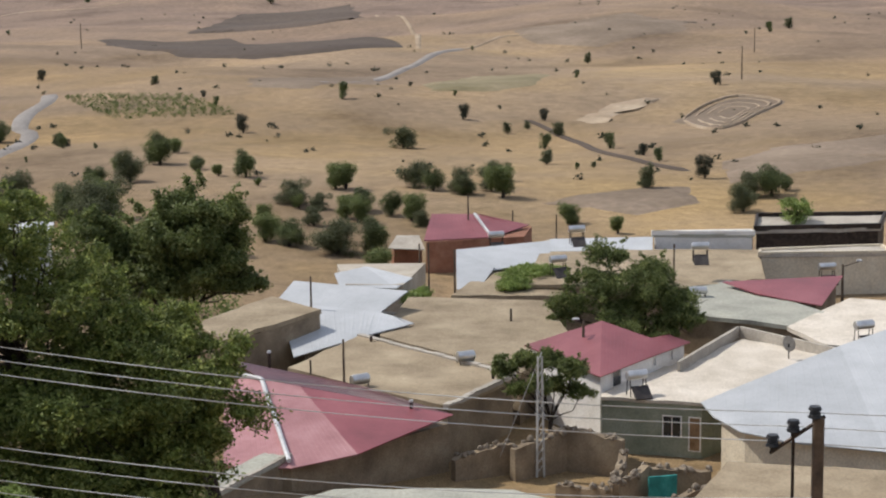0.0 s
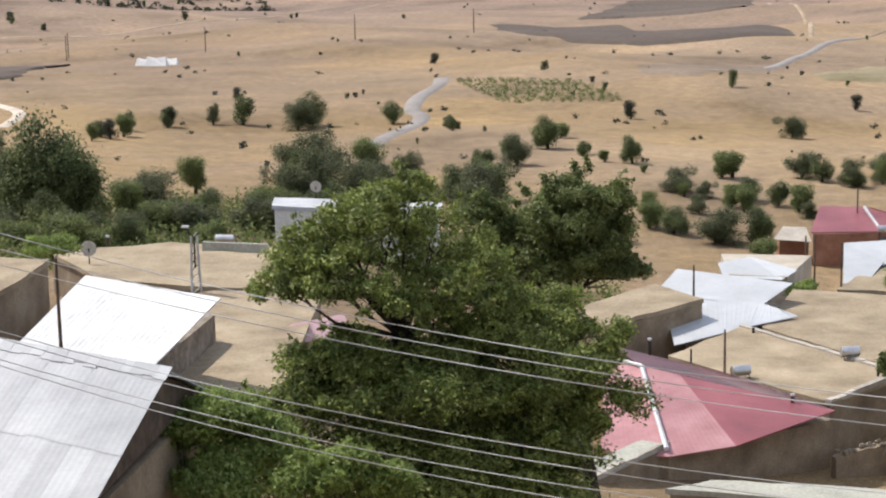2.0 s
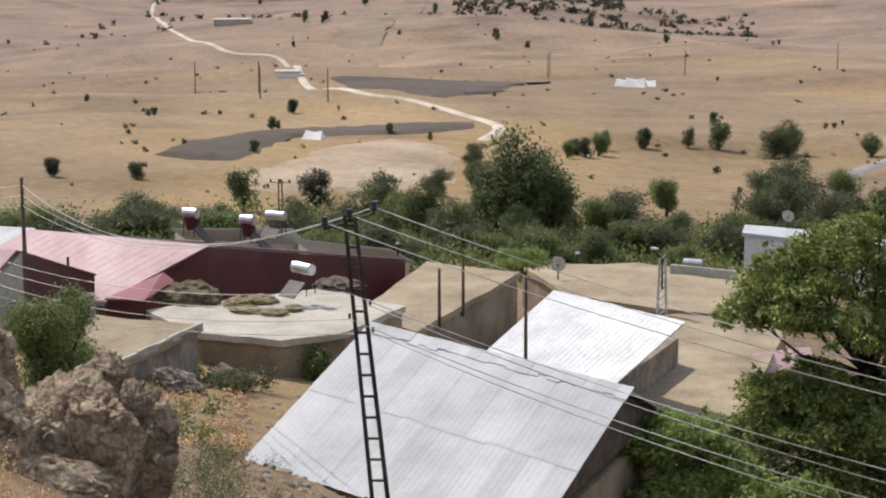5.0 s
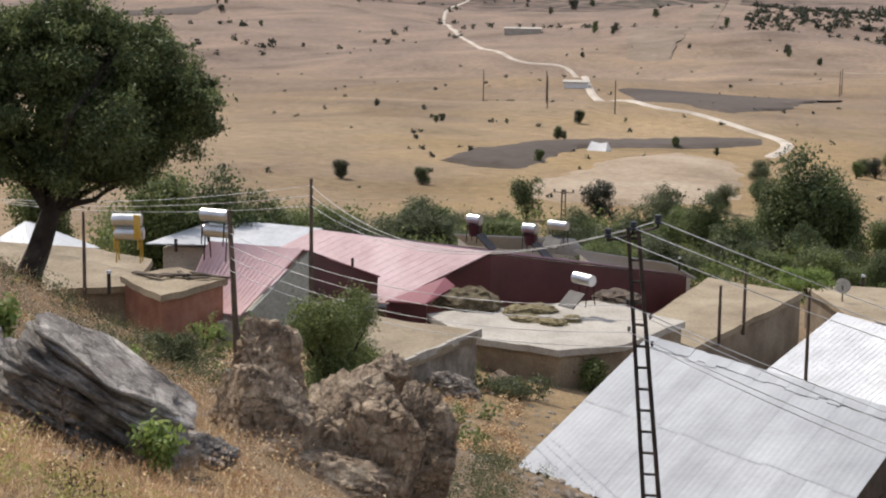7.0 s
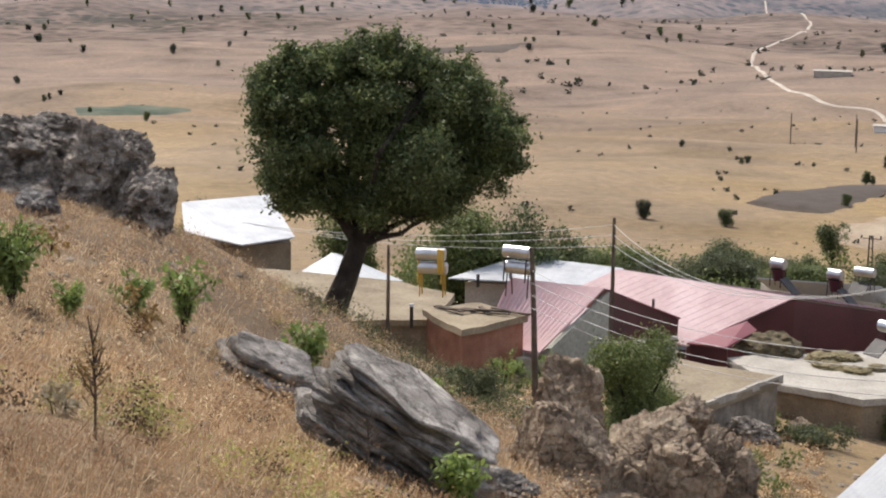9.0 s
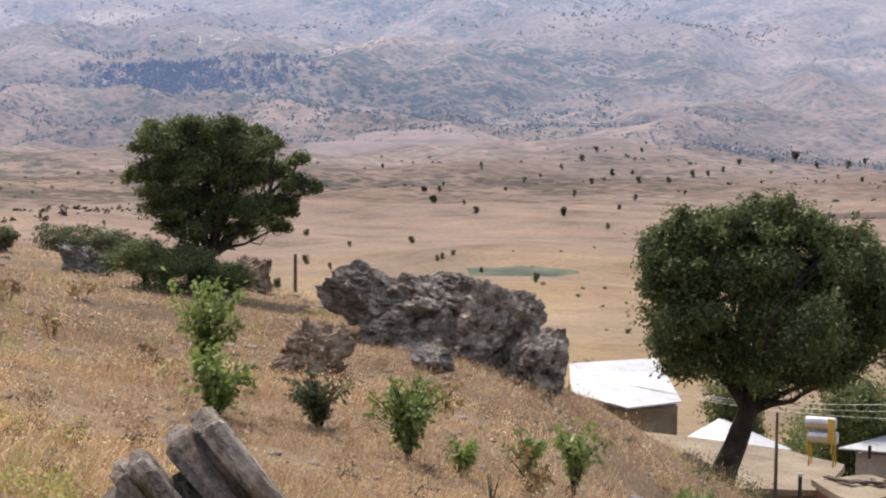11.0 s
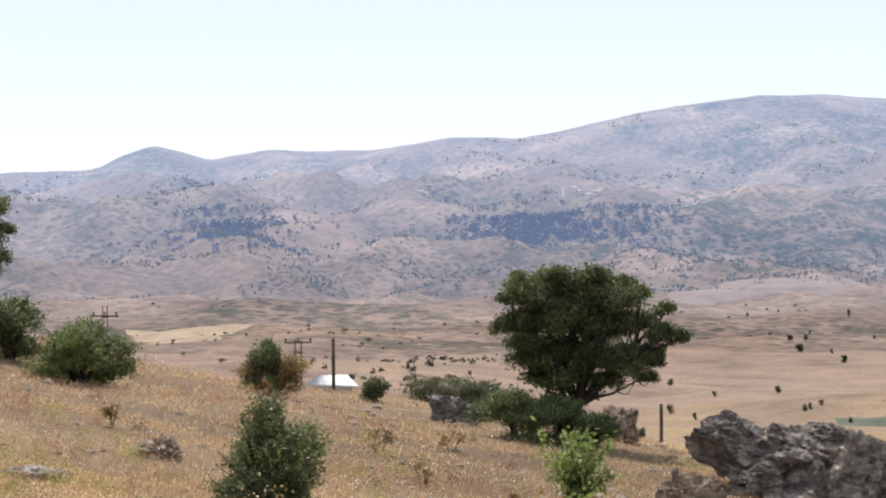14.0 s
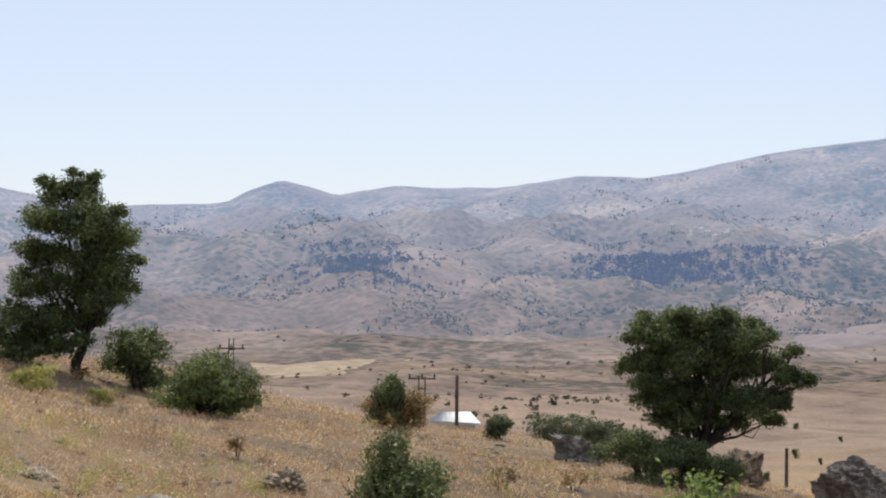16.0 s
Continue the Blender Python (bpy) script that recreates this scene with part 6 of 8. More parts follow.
drape("field_upper", "ploughed brown field on the slope", [(-83, 664), (-80, 750), (-76, 812), (-36, 842), (-25, 673), (-40, 664), (-61, 666)], PLOUGH)
drape("field_lower", "long ploughed brown field", [(-106, 635), (-79, 490), (-61, 459), (-40, 439), (-27, 440), (-8, 454), (-10, 472), (-37, 476), (-68, 646), (-87, 631)], PLOUGH)
drape("field_track", "ploughed brown field beside the track", [(-201, 382), (-157, 407), (-140, 310), (-150, 313)], PLOUGH)
drape("field_dark", "narrow dark ploughed field", [(-138, 214), (-143, 233), (-143, 259), (-134, 278), (-124, 285), (-119, 278), (-123, 256), (-129, 244), (-124, 211), (-130, 208)], PLOUGH)
drape("field_far", "far brown ploughed strip", [(-642, 711), (-632, 796), (-606, 742), (-624, 714)], PLOUGH)
drape("field_green", "strip of faded green crop", [(-4, 361), (5, 380), (20, 375), (17, 333), (6, 317), (-2, 317)], CROP)
drape("field_orchard", "dark green young orchard plot", [(-381, 303), (-375, 318), (-355, 326), (-355, 312), (-364, 294)], ORCHARD)
drape("field_valley", "pale yellow stubble field in the valley", [(-1433, 489), (-1303, 506), (-1429, 624), (-1245, 503), (-1050, 398), (-1219, 424)], PALE_SOIL)
drape("field_fallow", "darker fallow strip below the road", [(-34, 344), (-22, 364), (-9, 384), (-9, 358), (-20, 318), (-30, 321)], BROWN_SOIL, 0.3)
# broad shading of the hill laid in as a darker brown sheet
drape("field_brown", "hillside shading put in as a brown sheet above the village", [(16, 494), (36, 591), (56, 598), (70, 540), (56, 481), (35, 464), (20, 474)], BROWN_SOIL, 0.3)
drape("bank_bare", "rough bare earth bank behind the village", [(30, 232), (39, 244), (48, 248), (56, 254), (59, 242), (49, 224), (38, 211), (30, 209)], BROWN_SOIL, 0.3)
drape("bank_low", "low broken earth bank behind the houses", [(9, 197), (12, 204), (19, 210), (26, 210), (27, 199), (20, 192)], BROWN_SOIL, 0.3, 4.0)
drape("field_straw", "pale straw-coloured stubble on the slope", [(18, 296), (27, 311), (37, 319), (33, 308), (24, 290)], PALE_SOIL, 0.3)
drape("field_slope", "brown fallow slope beside the gravel track", [(-383, 798), (-509, 1116), (-529, 1186), (-279, 570), (-289, 559), (-330, 635)], BROWN_SOIL, 0.4, 12.0)
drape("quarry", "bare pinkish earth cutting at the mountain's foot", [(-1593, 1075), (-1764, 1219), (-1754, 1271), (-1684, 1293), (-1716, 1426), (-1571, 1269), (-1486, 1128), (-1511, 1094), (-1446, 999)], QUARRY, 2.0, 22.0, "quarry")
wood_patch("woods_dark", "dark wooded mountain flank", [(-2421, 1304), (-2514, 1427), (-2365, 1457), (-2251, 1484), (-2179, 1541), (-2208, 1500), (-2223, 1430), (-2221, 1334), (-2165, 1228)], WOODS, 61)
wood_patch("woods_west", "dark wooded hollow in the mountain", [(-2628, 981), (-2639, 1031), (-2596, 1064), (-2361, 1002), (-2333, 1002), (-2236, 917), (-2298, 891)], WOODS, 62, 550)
drape("field_pale", "bare pale earth mound", [(-115, 190), (-120, 225), (-121, 251), (-107, 243), (-92, 207), (-96, 190), (-107, 187)], PALE_SOIL, cell=8.0)
drape("field_stubble", "brown stubble knoll with pale mown rings", [(34, 294), (39, 307), (46, 315), (52, 307), (46, 295), (37, 273)], BROWN_SOIL, 0.3, 4.0)
track("road_gravel", "pale winding gravel track", [(-1054, 1677), (-710, 1188), (-571, 903), (-417, 665), (-325, 548), (-291, 531)] + [(-205, 380), (-159, 312), (-144, 304), (-132, 296), (-118, 281), (-110, 256)], 1.5, ROAD, 0.25)
track("road_asphalt", "curved grey asphalt road", [(-64, 331), (-62, 318), (-62, 302), (-60, 287), (-57, 279), (-55, 244), (-54, 229)], 2.1, ASPHALT, 0.3)
track("road_asphalt_upper", "grey asphalt road crossing the slope", [(5, 459), (-1, 436), (-5, 411), (-11, 372), (-20, 333)], 1.6, ASPHALT, 0.3)
track("road_field", "thin pale field track", [(-238, 551), (-202, 611), (-189, 700), (-175, 832), (-131, 848), (-105, 1053)], 1.0, PALE_SOIL, 0.2)
track("road_branch", "thin pale dirt track", [(-5, 454), (-9, 631), (-24, 761)], 1.1, PALE_SOIL, 0.2)
for i, k in enumerate((0.9, 0.7, 0.5, 0.3)):
    rim = [(34, 294), (39, 307), (46, 315), (52, 307), (46, 295), (37, 273), (34, 294)]
    track("mown_ring_%d" % (i + 1), "pale ring of mown straw on the knoll", [(43 + (x - 43) * k, 298 + (y - 298) * k) for x, y in rim], 0.4, PALE_SOIL, 0.35, "straw ring")
track("ditch", "dark hedged ditch running down the slope", [(12, 295), (15, 286), (18, 265), (19, 250), (22, 237), (24, 228), (27, 221)], 0.9, PLOUGH, 0.25, "ditch")
track("road_top", "thin pale track to the hills", [(4, 454), (14, 487), (25, 496), (43, 593)], 1.1, PALE_SOIL, 0.2)

# ---------------------------------------------------------------- rocks


def rock(label, at, size, turn, mat, seed, strata=0.0, rough=0.2, sub=5, lay=(0.3, 0.2, 1.0)):
    """A craggy rock: a many-faced block with broken edges and, where strata is given, beds that step across it."""
    rng = np.random.default_rng(seed)
    planes = []
    for _ in range(22):
        n = Vector(rng.normal(size=3)).normalized()
        planes.append((n, rng.uniform(0.62, 1.0)))
    n = Vector(lay).normalized()
    bm = bmesh.new()
    bmesh.ops.create_icosphere(bm, subdivisions=sub, radius=1.0)
    for v in bm.verts:
        d = v.co.normalized()
        r = min([w / d.dot(m) for m, w in planes if d.dot(m) > 0.15] + [1.25])
        p = d * r
        q = p * 1.4 + Vector((seed * 3.1, seed * 1.7, seed))
        crack = abs(noise.noise(q * 1.9))
        k = 1 + rough * (noise.noise(q * 3.3) * 0.35 + noise.noise(q * 7.7) * 0.22 + noise.noise(q * 16.0) * 0.12) - rough * 0.55 * max(0.0, 0.1 - crack) / 0.1
        warp = Vector((noise.noise(q * 2.1), noise.noise(q * 2.1 + Vector((9, 0, 0))), noise.noise(q * 2.1 + Vector((0, 9, 0))))) * 0.35
        k += rough * 0.42 * (noise.cell(q * 1.9 + warp) + 0.45 * noise.cell(q * 4.3 + warp)) - rough * 0.5 * max(0.0, 0.05 - abs(noise.noise(q * 3.6 + warp))) / 0.05
        p *= k
        if strata:
            h = p.dot(n) * strata + noise.noise(q * 1.1) * 0.35
            step = math.floor(h)
            f = h - step
            side = p - n * p.dot(n)
            p += side * (0.22 * noise.noise((step * 1.7, seed, 3.3)) + 0.05 * (0.5 - f))
            p += n * (f * f - f) * 0.5 / strata
            p -= side * 0.13 * math.exp(-(min(f, 1 - f) / 0.13) ** 2)
        v.co = p
    bm.transform(Matrix.LocRotScale(Vector(at), Euler([radians(a) for a in turn]), Vector(size) * 0.5))
    ob = part("rock", bm, mat)
    return tagged(ob, label, "rock")


def plated_rock(label, at, size, turn, mat, seed, plates):
    """A tilted stack of thin broken plates of rock, some drawn back, x down the dip and z across the beds."""
    rng = np.random.default_rng(seed)
    ob = empty("rock", label, "rock")
    thick = rng.uniform(0.5, 1.5, plates)
    thick *= size[2] / thick.sum()
    z = -size[2] / 2
    for i in range(plates):
        u = (i + 0.5) / plates
        bm = bmesh.new()
        long = size[0] * (1 - 0.3 * abs(u - 0.45)) * rng.uniform(0.8, 1.08)
        wide = size[1] * rng.uniform(0.8, 1.05)
        sx, sy = size[0] * rng.normal() * 0.045, size[1] * rng.normal() * 0.06
        rings = []
        for k, (zz, grow) in enumerate(((0.0, 0.97), (0.35, 1.0), (0.8, 0.99), (1.0, 0.95))):
            ring = []
            for j in range(56):
                a = j / 56 * 2 * math.pi
                ca, sa = math.cos(a), math.sin(a)
                r = (abs(ca) ** 5 + abs(sa) ** 5) ** (-1 / 5)
                x, y = ca * r * long / 2 * grow + sx, sa * r * wide / 2 * grow + sy
                bite = noise.noise((x * 2.3 + i * 0.31, seed, i * 0.6)) * 0.13 + (0.03 if i % 3 == 1 else 0.0) + math.floor(3 * noise.noise((x * 4.0, y, i * 0.9 + seed))) * 0.022 + noise.noise((x * 9, y * 9, i + k * 0.2)) * 0.022
                y -= bite * (1 if sa > 0 else -1) * min(1.0, abs(sa) * 2)
                x += noise.noise((y * 5, i * 1.3, seed)) * 0.09 * ca
                ring.append(bm.verts.new((x, y, z + thick[i] * zz * 1.06 + 0.018 * noise.noise((x * 3, y * 3, i + zz)))))
            rings.append(ring)
        for p, q in zip(rings, rings[1:]):
            for j in range(56):
                bm.faces.new((p[j], p[(j + 1) % 56], q[(j + 1) % 56], q[j]))
        for ring, up in ((rings[0], False), (rings[-1], True)):
            mid = bm.verts.new(sum((v.co for v in ring), Vector()) / 56 + Vector((0, 0, 0.012 if up else 0)))
            for j in range(56):
                bm.faces.new((ring[j], ring[(j + 1) % 56], mid) if up else (ring[(j + 1) % 56], ring[j], mid))
        z += thick[i]
        bmesh.ops.recalc_face_normals(bm, faces=bm.faces[:])
        part("rock_layer", bm, mat, ob)
    ob.matrix_basis = Matrix.LocRotScale(Vector(at), Euler([radians(a) for a in turn]), None)
    return ob


plated_rock("grey slanting slab rock with split beds", (-10.0, 11.08, 32.66), (1.42, 0.74, 0.6), (8, 33, 44), SLAB_ROCK, 1, 16)
plated_rock("lower grey slab of split beds", (-10.32, 10.79, 32.77), (0.7, 0.6, 0.36), (8, 24, 44), SLAB_ROCK, 2, 8)
rock("dark grey rock under the slab", (-10.20, 11.54, 32.21), (1.3, 0.7, 0.75), (0, 28, 42), ROCK, 51, rough=0.3, sub=5)
rock("dark block below the slab's upper end", (-10.53, 11.24, 32.48), (0.7, 0.6, 0.75), (0, 20, 42), ROCK, 52, rough=0.3, sub=5)
rock("broad tan cracked boulder on the slope", (-12.05, 15.75, 30.61), (1.5, 1.5, 2.2), (0, 8, 40), TAN_ROCK, 3, rough=0.11, sub=6)
rock("tan cracked boulder beside a dark cleft", (-11.35, 16.50, 30.57), (1.3, 1.4, 2.2), (0, -4, 60), TAN_ROCK, 4, rough=0.11, sub=6)
rock("grey boulder with a shaded foot", (-11.07, 16.93, 30.44), (0.9, 1.1, 1.7), (5, 14, 50), TAN_ROCK, 5, rough=0.1, sub=6)
rock("wide brown rock at the boulders' foot", (-11.25, 15.72, 30.52), (1.7, 1.1, 1.0), (0, 10, 45), TAN_ROCK, 55, rough=0.16, sub=5)
rock("pointed brown rock behind the boulders", (-14.56, 19.08, 30.5), (0.95, 0.85, 1.6), (0, -16, 20), TAN_ROCK, 6, rough=0.2, sub=5)
rock("low rounded tan rock", (-14.04, 20.69, 30.18), (0.75, 0.7, 0.6), (0, 8, 15), TAN_ROCK, 7)
rock("pale flat stone below the slab", (-10.05, 12.45, 31.87), (0.5, 0.5, 0.34), (0, 10, 30), SLAB_ROCK, 8, strata=4.0)
rock("low pale stone in the grass", (-11.62, 15.04, 30.89), (0.7, 0.6, 0.35), (0, 4, 70), TAN_ROCK, 9)
plated_rock("broken grey rock with a rough face", (-13.2, 12.75, 32.28), (0.95, 0.7, 0.42), (10, 22, 50), SLAB_ROCK, 10, 8)
rock("low grey rock in the dry grass", (-9.23, 9.85, 32.58), (0.6, 0.45, 0.26), (0, 8, 30), SLAB_ROCK, 11)
rock("small brown stone in the grass", (-8.94, 8.74, 33.04), (0.17, 0.17, 0.15), (0, 0, 10), TAN_ROCK, 12, sub=3)
rock("craggy limestone outcrop on the crest", (-27.46, 20.05, 32.56), (1.7, 1.6, 1.15), (0, 6, 30), ROCK, 13, rough=0.2, sub=5)
rock("craggy limestone outcrop with ledges", (-26.68, 20.75, 32.42), (1.5, 1.5, 1.1), (0, 10, 40), ROCK, 14, rough=0.2, sub=5)
rock("craggy limestone outcrop with a steep face", (-25.54, 20.90, 32.15), (1.5, 1.6, 1.75), (0, 12, 45), ROCK, 15, rough=0.2, sub=5)
rock("dark craggy end of the outcrop", (-24.64, 21.20, 31.64), (1.25, 1.4, 1.8), (0, 28, 40), ROCK, 16, rough=0.2, sub=5)
rock("low ledge of the limestone outcrop", (-28.00, 19.81, 32.58), (0.9, 0.9, 0.6), (0, 8, 10), ROCK, 41, rough=0.2)
rock("jutting block on the limestone outcrop", (-26.85, 21.18, 32.78), (0.9, 1.0, 0.6), (0, 12, 60), ROCK, 42, rough=0.2)
rock("block at the outcrop's lower side", (-25.25, 21.25, 32.43), (0.9, 0.9, 0.8), (0, 20, 10), ROCK, 43, rough=0.2)
rock("pitted grey rock on the crest", (-41.52, 22.07, 31.76), (1.37, 1.23, 0.74), (0, 12, 20), SLAB_ROCK, 17, strata=2.5, rough=0.45, sub=5)
rock("pale wedge-shaped rock on the crest", (-40.87, 26.02, 31.30), (1.41, 1.27, 1.33), (0, -18, 10), TAN_ROCK, 18, rough=0.3, sub=5)
rock("pointed grey rock with dry grass", (-20.63, 14.13, 32.84), (1.05, 0.9, 0.95), (0, 10, 20), TAN_ROCK, 19, rough=0.34, sub=5)
rock("small split grey rock", (-21.36, 16.51, 32.54), (0.7, 0.55, 0.45), (0, 22, 30), SLAB_ROCK, 20, strata=3.0)
rock("flat pale rock in the slope", (-23.13, 19.11, 31.32), (1.1, 0.9, 0.35), (0, 12, 20), TAN_ROCK, 21)
rock("stack of split rocks on the slope", (-22.97, 17.71, 32.18), (0.75, 0.7, 0.55), (0, 14, 20), ROCK, 22, strata=3.0)
rock("brown rock under the split stack", (-22.50, 17.49, 32.01), (0.85, 0.7, 0.4), (0, 10, 60), TAN_ROCK, 23)
plated_rock("large layered grey rock near the path", (-5.84, 3.72, 34.80), (1.0, 0.9, 0.55), (-15, 52, 47), ROCK, 24, 9)
rock("brown rock half sunk in dry grass", (-22.2, 8.05, 33.72), (0.95, 0.7, 0.45), (0, 5, 0), TAN_ROCK, 25, rough=0.3)
rock("low dark rock in the grass", (-18.4, 5.45, 34.08), (0.75, 0.62, 0.33), (0, 0, 20), ROCK, 26)
rock("flat pale stone in the grass", (-19.15, 4.5, 34.3), (0.75, 0.5, 0.2), (0, 12, 10), TAN_ROCK, 27)
rock("wide dark end of the outcrop's foot", (-26.95, 20.07, 32.21), (1.1, 1.2, 0.9), (0, 14, 30), ROCK, 53, rough=0.2, sub=5)
rock("broken foot of the limestone outcrop", (-26.05, 20.26, 31.69), (1.8, 1.5, 1.6), (0, 14, 50), ROCK, 54, rough=0.2, sub=5)
rock("pale stone on the crest", (-42.58, 17.41, 32.52), (0.9, 0.7, 0.35), (0, 0, 10), TAN_ROCK, 28)
rock("dark boulder beside the hut", (-42.69, 68.22, 15.56), (2.46, 2.21, 1.68), (0, 6, 30), ROCK, 29)
rock("pale boulder beside the yard", (-43.55, 73.49, 14.54), (1.66, 1.49, 1.25), (0, 0, 30), TAN_ROCK, 30)
rock("dark rock at the oak's foot", (-30.33, 30.48, 27.97), (0.8, 0.8, 0.7), (0, 0, 0), ROCK, 31)
rock("brown boulder above the yard", (-16.82, 24.84, 28.83), (0.85, 0.8, 0.7), (0, 0, 40), TAN_ROCK, 32)

# ---------------------------------------------------------------- dry grass


def grass():
    """Dry tangled grass over the near slope: short leaning stalks and small pale seed heads."""
    rng = np.random.default_rng(5)
    v, f, n = [], [], 0
    for _ in range(150000):
        bearing = rng.uniform(-84, -37) if rng.uniform() < 0.92 else rng.uniform(-37, -27)
        d = 5.5 * (60 / 5.5) ** rng.uniform(0, 1) ** 0.85
        x, y = d * math.sin(radians(bearing)), d * math.cos(radians(bearing))
        k = noise.noise((x * 0.35, y * 0.35, 11.0)) + 0.6 * noise.noise((x * 1.3, y * 1.3, 4.0))
        if k < -0.32 or (d > 40 and bearing > -50):
            continue
        z = height(x, y)
        far = 0.45 + d / 26
        for i in range(5):
            px, py = x + rng.normal() * 0.13 * far, y + rng.normal() * 0.13 * far
            hgt = rng.uniform(0.015, 0.07) * (1 + 0.7 * k)
            lx, ly = rng.normal(size=2) * 0.04
            if i < 3:
                a = rng.uniform(0, 3.14)
                w = 0.0013 * far
                ca, sa = math.cos(a) * w, math.sin(a) * w
                v += [(px - ca, py - sa, z - 0.02), (px + ca, py + sa, z - 0.02), (px + lx + ca, py + ly + sa, z + hgt), (px + lx - ca, py + ly - sa, z + hgt * 1.05)]
            else:
                s = 0.0042 * far * rng.uniform(0.6, 1.5)
                tx, ty, tz = rng.normal(size=3) * s
                bx, by, bz = rng.normal(size=3) * s
                px, py, hz = px + lx, py + ly, z + hgt * rng.uniform(0.5, 1.1)
                v += [(px - tx, py - ty, hz - tz), (px + bx, py + by, hz + bz), (px + tx, py + ty, hz + tz), (px - bx, py - by, hz - bz)]
            f.append((n, n + 1, n + 2, n + 3))
            n += 4
    ob = quads("dry_grass", np.array(v), np.array(f), DRY_GRASS)
    tagged(ob, "dry straw-coloured grass on the hillside", "grass", kind="stuff")


grass()


def stones():
    """Loose stones over the slope and round the rocks."""
    rng = np.random.default_rng(8)
    verts, faces = [], []
    bm = bmesh.new()
    bmesh.ops.create_icosphere(bm, subdivisions=1, radius=1.0)
    base = [v.co.copy() for v in bm.verts]
    tri = [[v.index for v in fc.verts] for fc in bm.faces]
    bm.free()
    for i in range(2600):
        bearing, d = (rng.uniform(-80, -25), 9 * (75 / 9) ** rng.uniform()) if i < 1300 else (rng.uniform(-41, -24), rng.uniform(22, 92))
        x, y = d * math.sin(radians(bearing)), d * math.cos(radians(bearing))
        s = rng.uniform(0.03, 0.13) * min(1.6, 0.15 + d / 36)
        o = len(verts)
        c = Vector((x, y, height(x, y)))
        for p in base:
            q = c + Vector((p.x * s, p.y * s * 0.8, p.z * s * 0.6)) * (1 + 0.5 * noise.noise(p * 2 + c))
            verts.append(q)
        faces += [[i + o for i in t] for t in tri]
    tagged(raw("stones", verts, faces, STONE), "loose grey and tan stones on the slope", "stones", kind="stuff")


stones()


def scrub(name, label, count, bearings, ds, size, mat, seed, patch=None, k=26, leaf=0.42):
    """Low scrub strewn over far slopes, one mesh."""
    rng = np.random.default_rng(seed)
    lumps = []
    while len(lumps) < count:
        bearing, d = rng.uniform(*bearings), ds[0] * (ds[1] / ds[0]) ** rng.uniform()
        x, y = d * math.sin(radians(bearing)), d * math.cos(radians(bearing))
        if patch is not None and noise.noise((x * patch, y * patch, seed)) + 0.5 * noise.noise((x * patch * 4, y * patch * 4, seed)) < 0.12:
            continue
        s = size * rng.uniform(0.5, 1.3)
        lumps.append(((x, y, height(x, y) + s * 0.5), (s, s, s * 0.85)))
    c = np.repeat(np.array([l[0] for l in lumps]), k, 0)
    r = np.repeat(np.array([l[1] for l in lumps]), k, 0)
    n = len(c)
    p = c + rng.normal(size=(n, 3)) * r * 0.5
    t = rng.normal(size=(n, 3))
    t /= np.linalg.norm(t, axis=1)[:, None]
    b = np.cross(t, rng.normal(size=(n, 3)))
    b /= np.linalg.norm(b, axis=1)[:, None]
    w = r[:, :1] * leaf
    v = np.stack([p - t * w, p + b * w * 0.7, p + t * w, p - b * w * 0.7], 1).reshape(-1, 3)
    tagged(quads(name, v, np.arange(n * 4).reshape(-1, 4), mat), label, "scrub", kind="stuff")


scrub("valley_scrub", "small dry bushes scattered over the valley", 500, (-50, 14), (215, 800), 0.42, LEAF_FAR, 31)
scrub("oak_scrub", "grey-green oak scrub on a far slope", 700, (-24.0, -19.3), (760, 1150), 1.5, LEAF_FAR, 32)
scrub("oak_fringe", "thin line of oak scrub below the far slope", 160, (-20.5, -15.6), (740, 930), 1.3, LEAF_FAR, 43)
scrub("far_scrub", "scattered small oaks on far slopes", 520, (-72, -24), (700, 2000), 1.3, LEAF_FAR, 33, 0.004)
scrub("thicket", "low green thicket behind the village", 700, (-42, -6), (138, 185), 1.3, LEAF, 34, None, 150, 0.1)
scrub("slope_weeds", "dry grey-green weeds below the rocks", 240, (-45, -29), (25, 54), 0.26, LEAF_GREY, 37, None, 260, 0.07)
scrub("slope_spurge", "low yellow-green weeds in the dry grass", 300, (-82, -40), (9, 42), 0.13, SPURGE, 41, 0.12, 220, 0.07)
scrub("slope_brown", "dark brown withered weeds in the grass", 220, (-82, -40), (8, 42), 0.1, WITHERED, 42, None, 200, 0.08)
scrub("yard_weeds", "dry yellow-brown weeds round the yard", 420, (-43, -30), (54, 95), 0.3, DRY_GRASS, 39, None, 90, 0.15)
scrub("yard_green", "low green weeds round the yard", 90, (-43, -31), (56, 92), 0.4, LEAF, 40, None, 110, 0.16)
scrub("slope_straw", "dry yellow weeds on the slope", 260, (-80, -29), (14, 50), 0.17, DRY_GRASS, 38, None, 240, 0.07)
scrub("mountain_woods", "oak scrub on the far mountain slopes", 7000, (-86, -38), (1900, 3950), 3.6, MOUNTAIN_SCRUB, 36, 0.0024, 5)


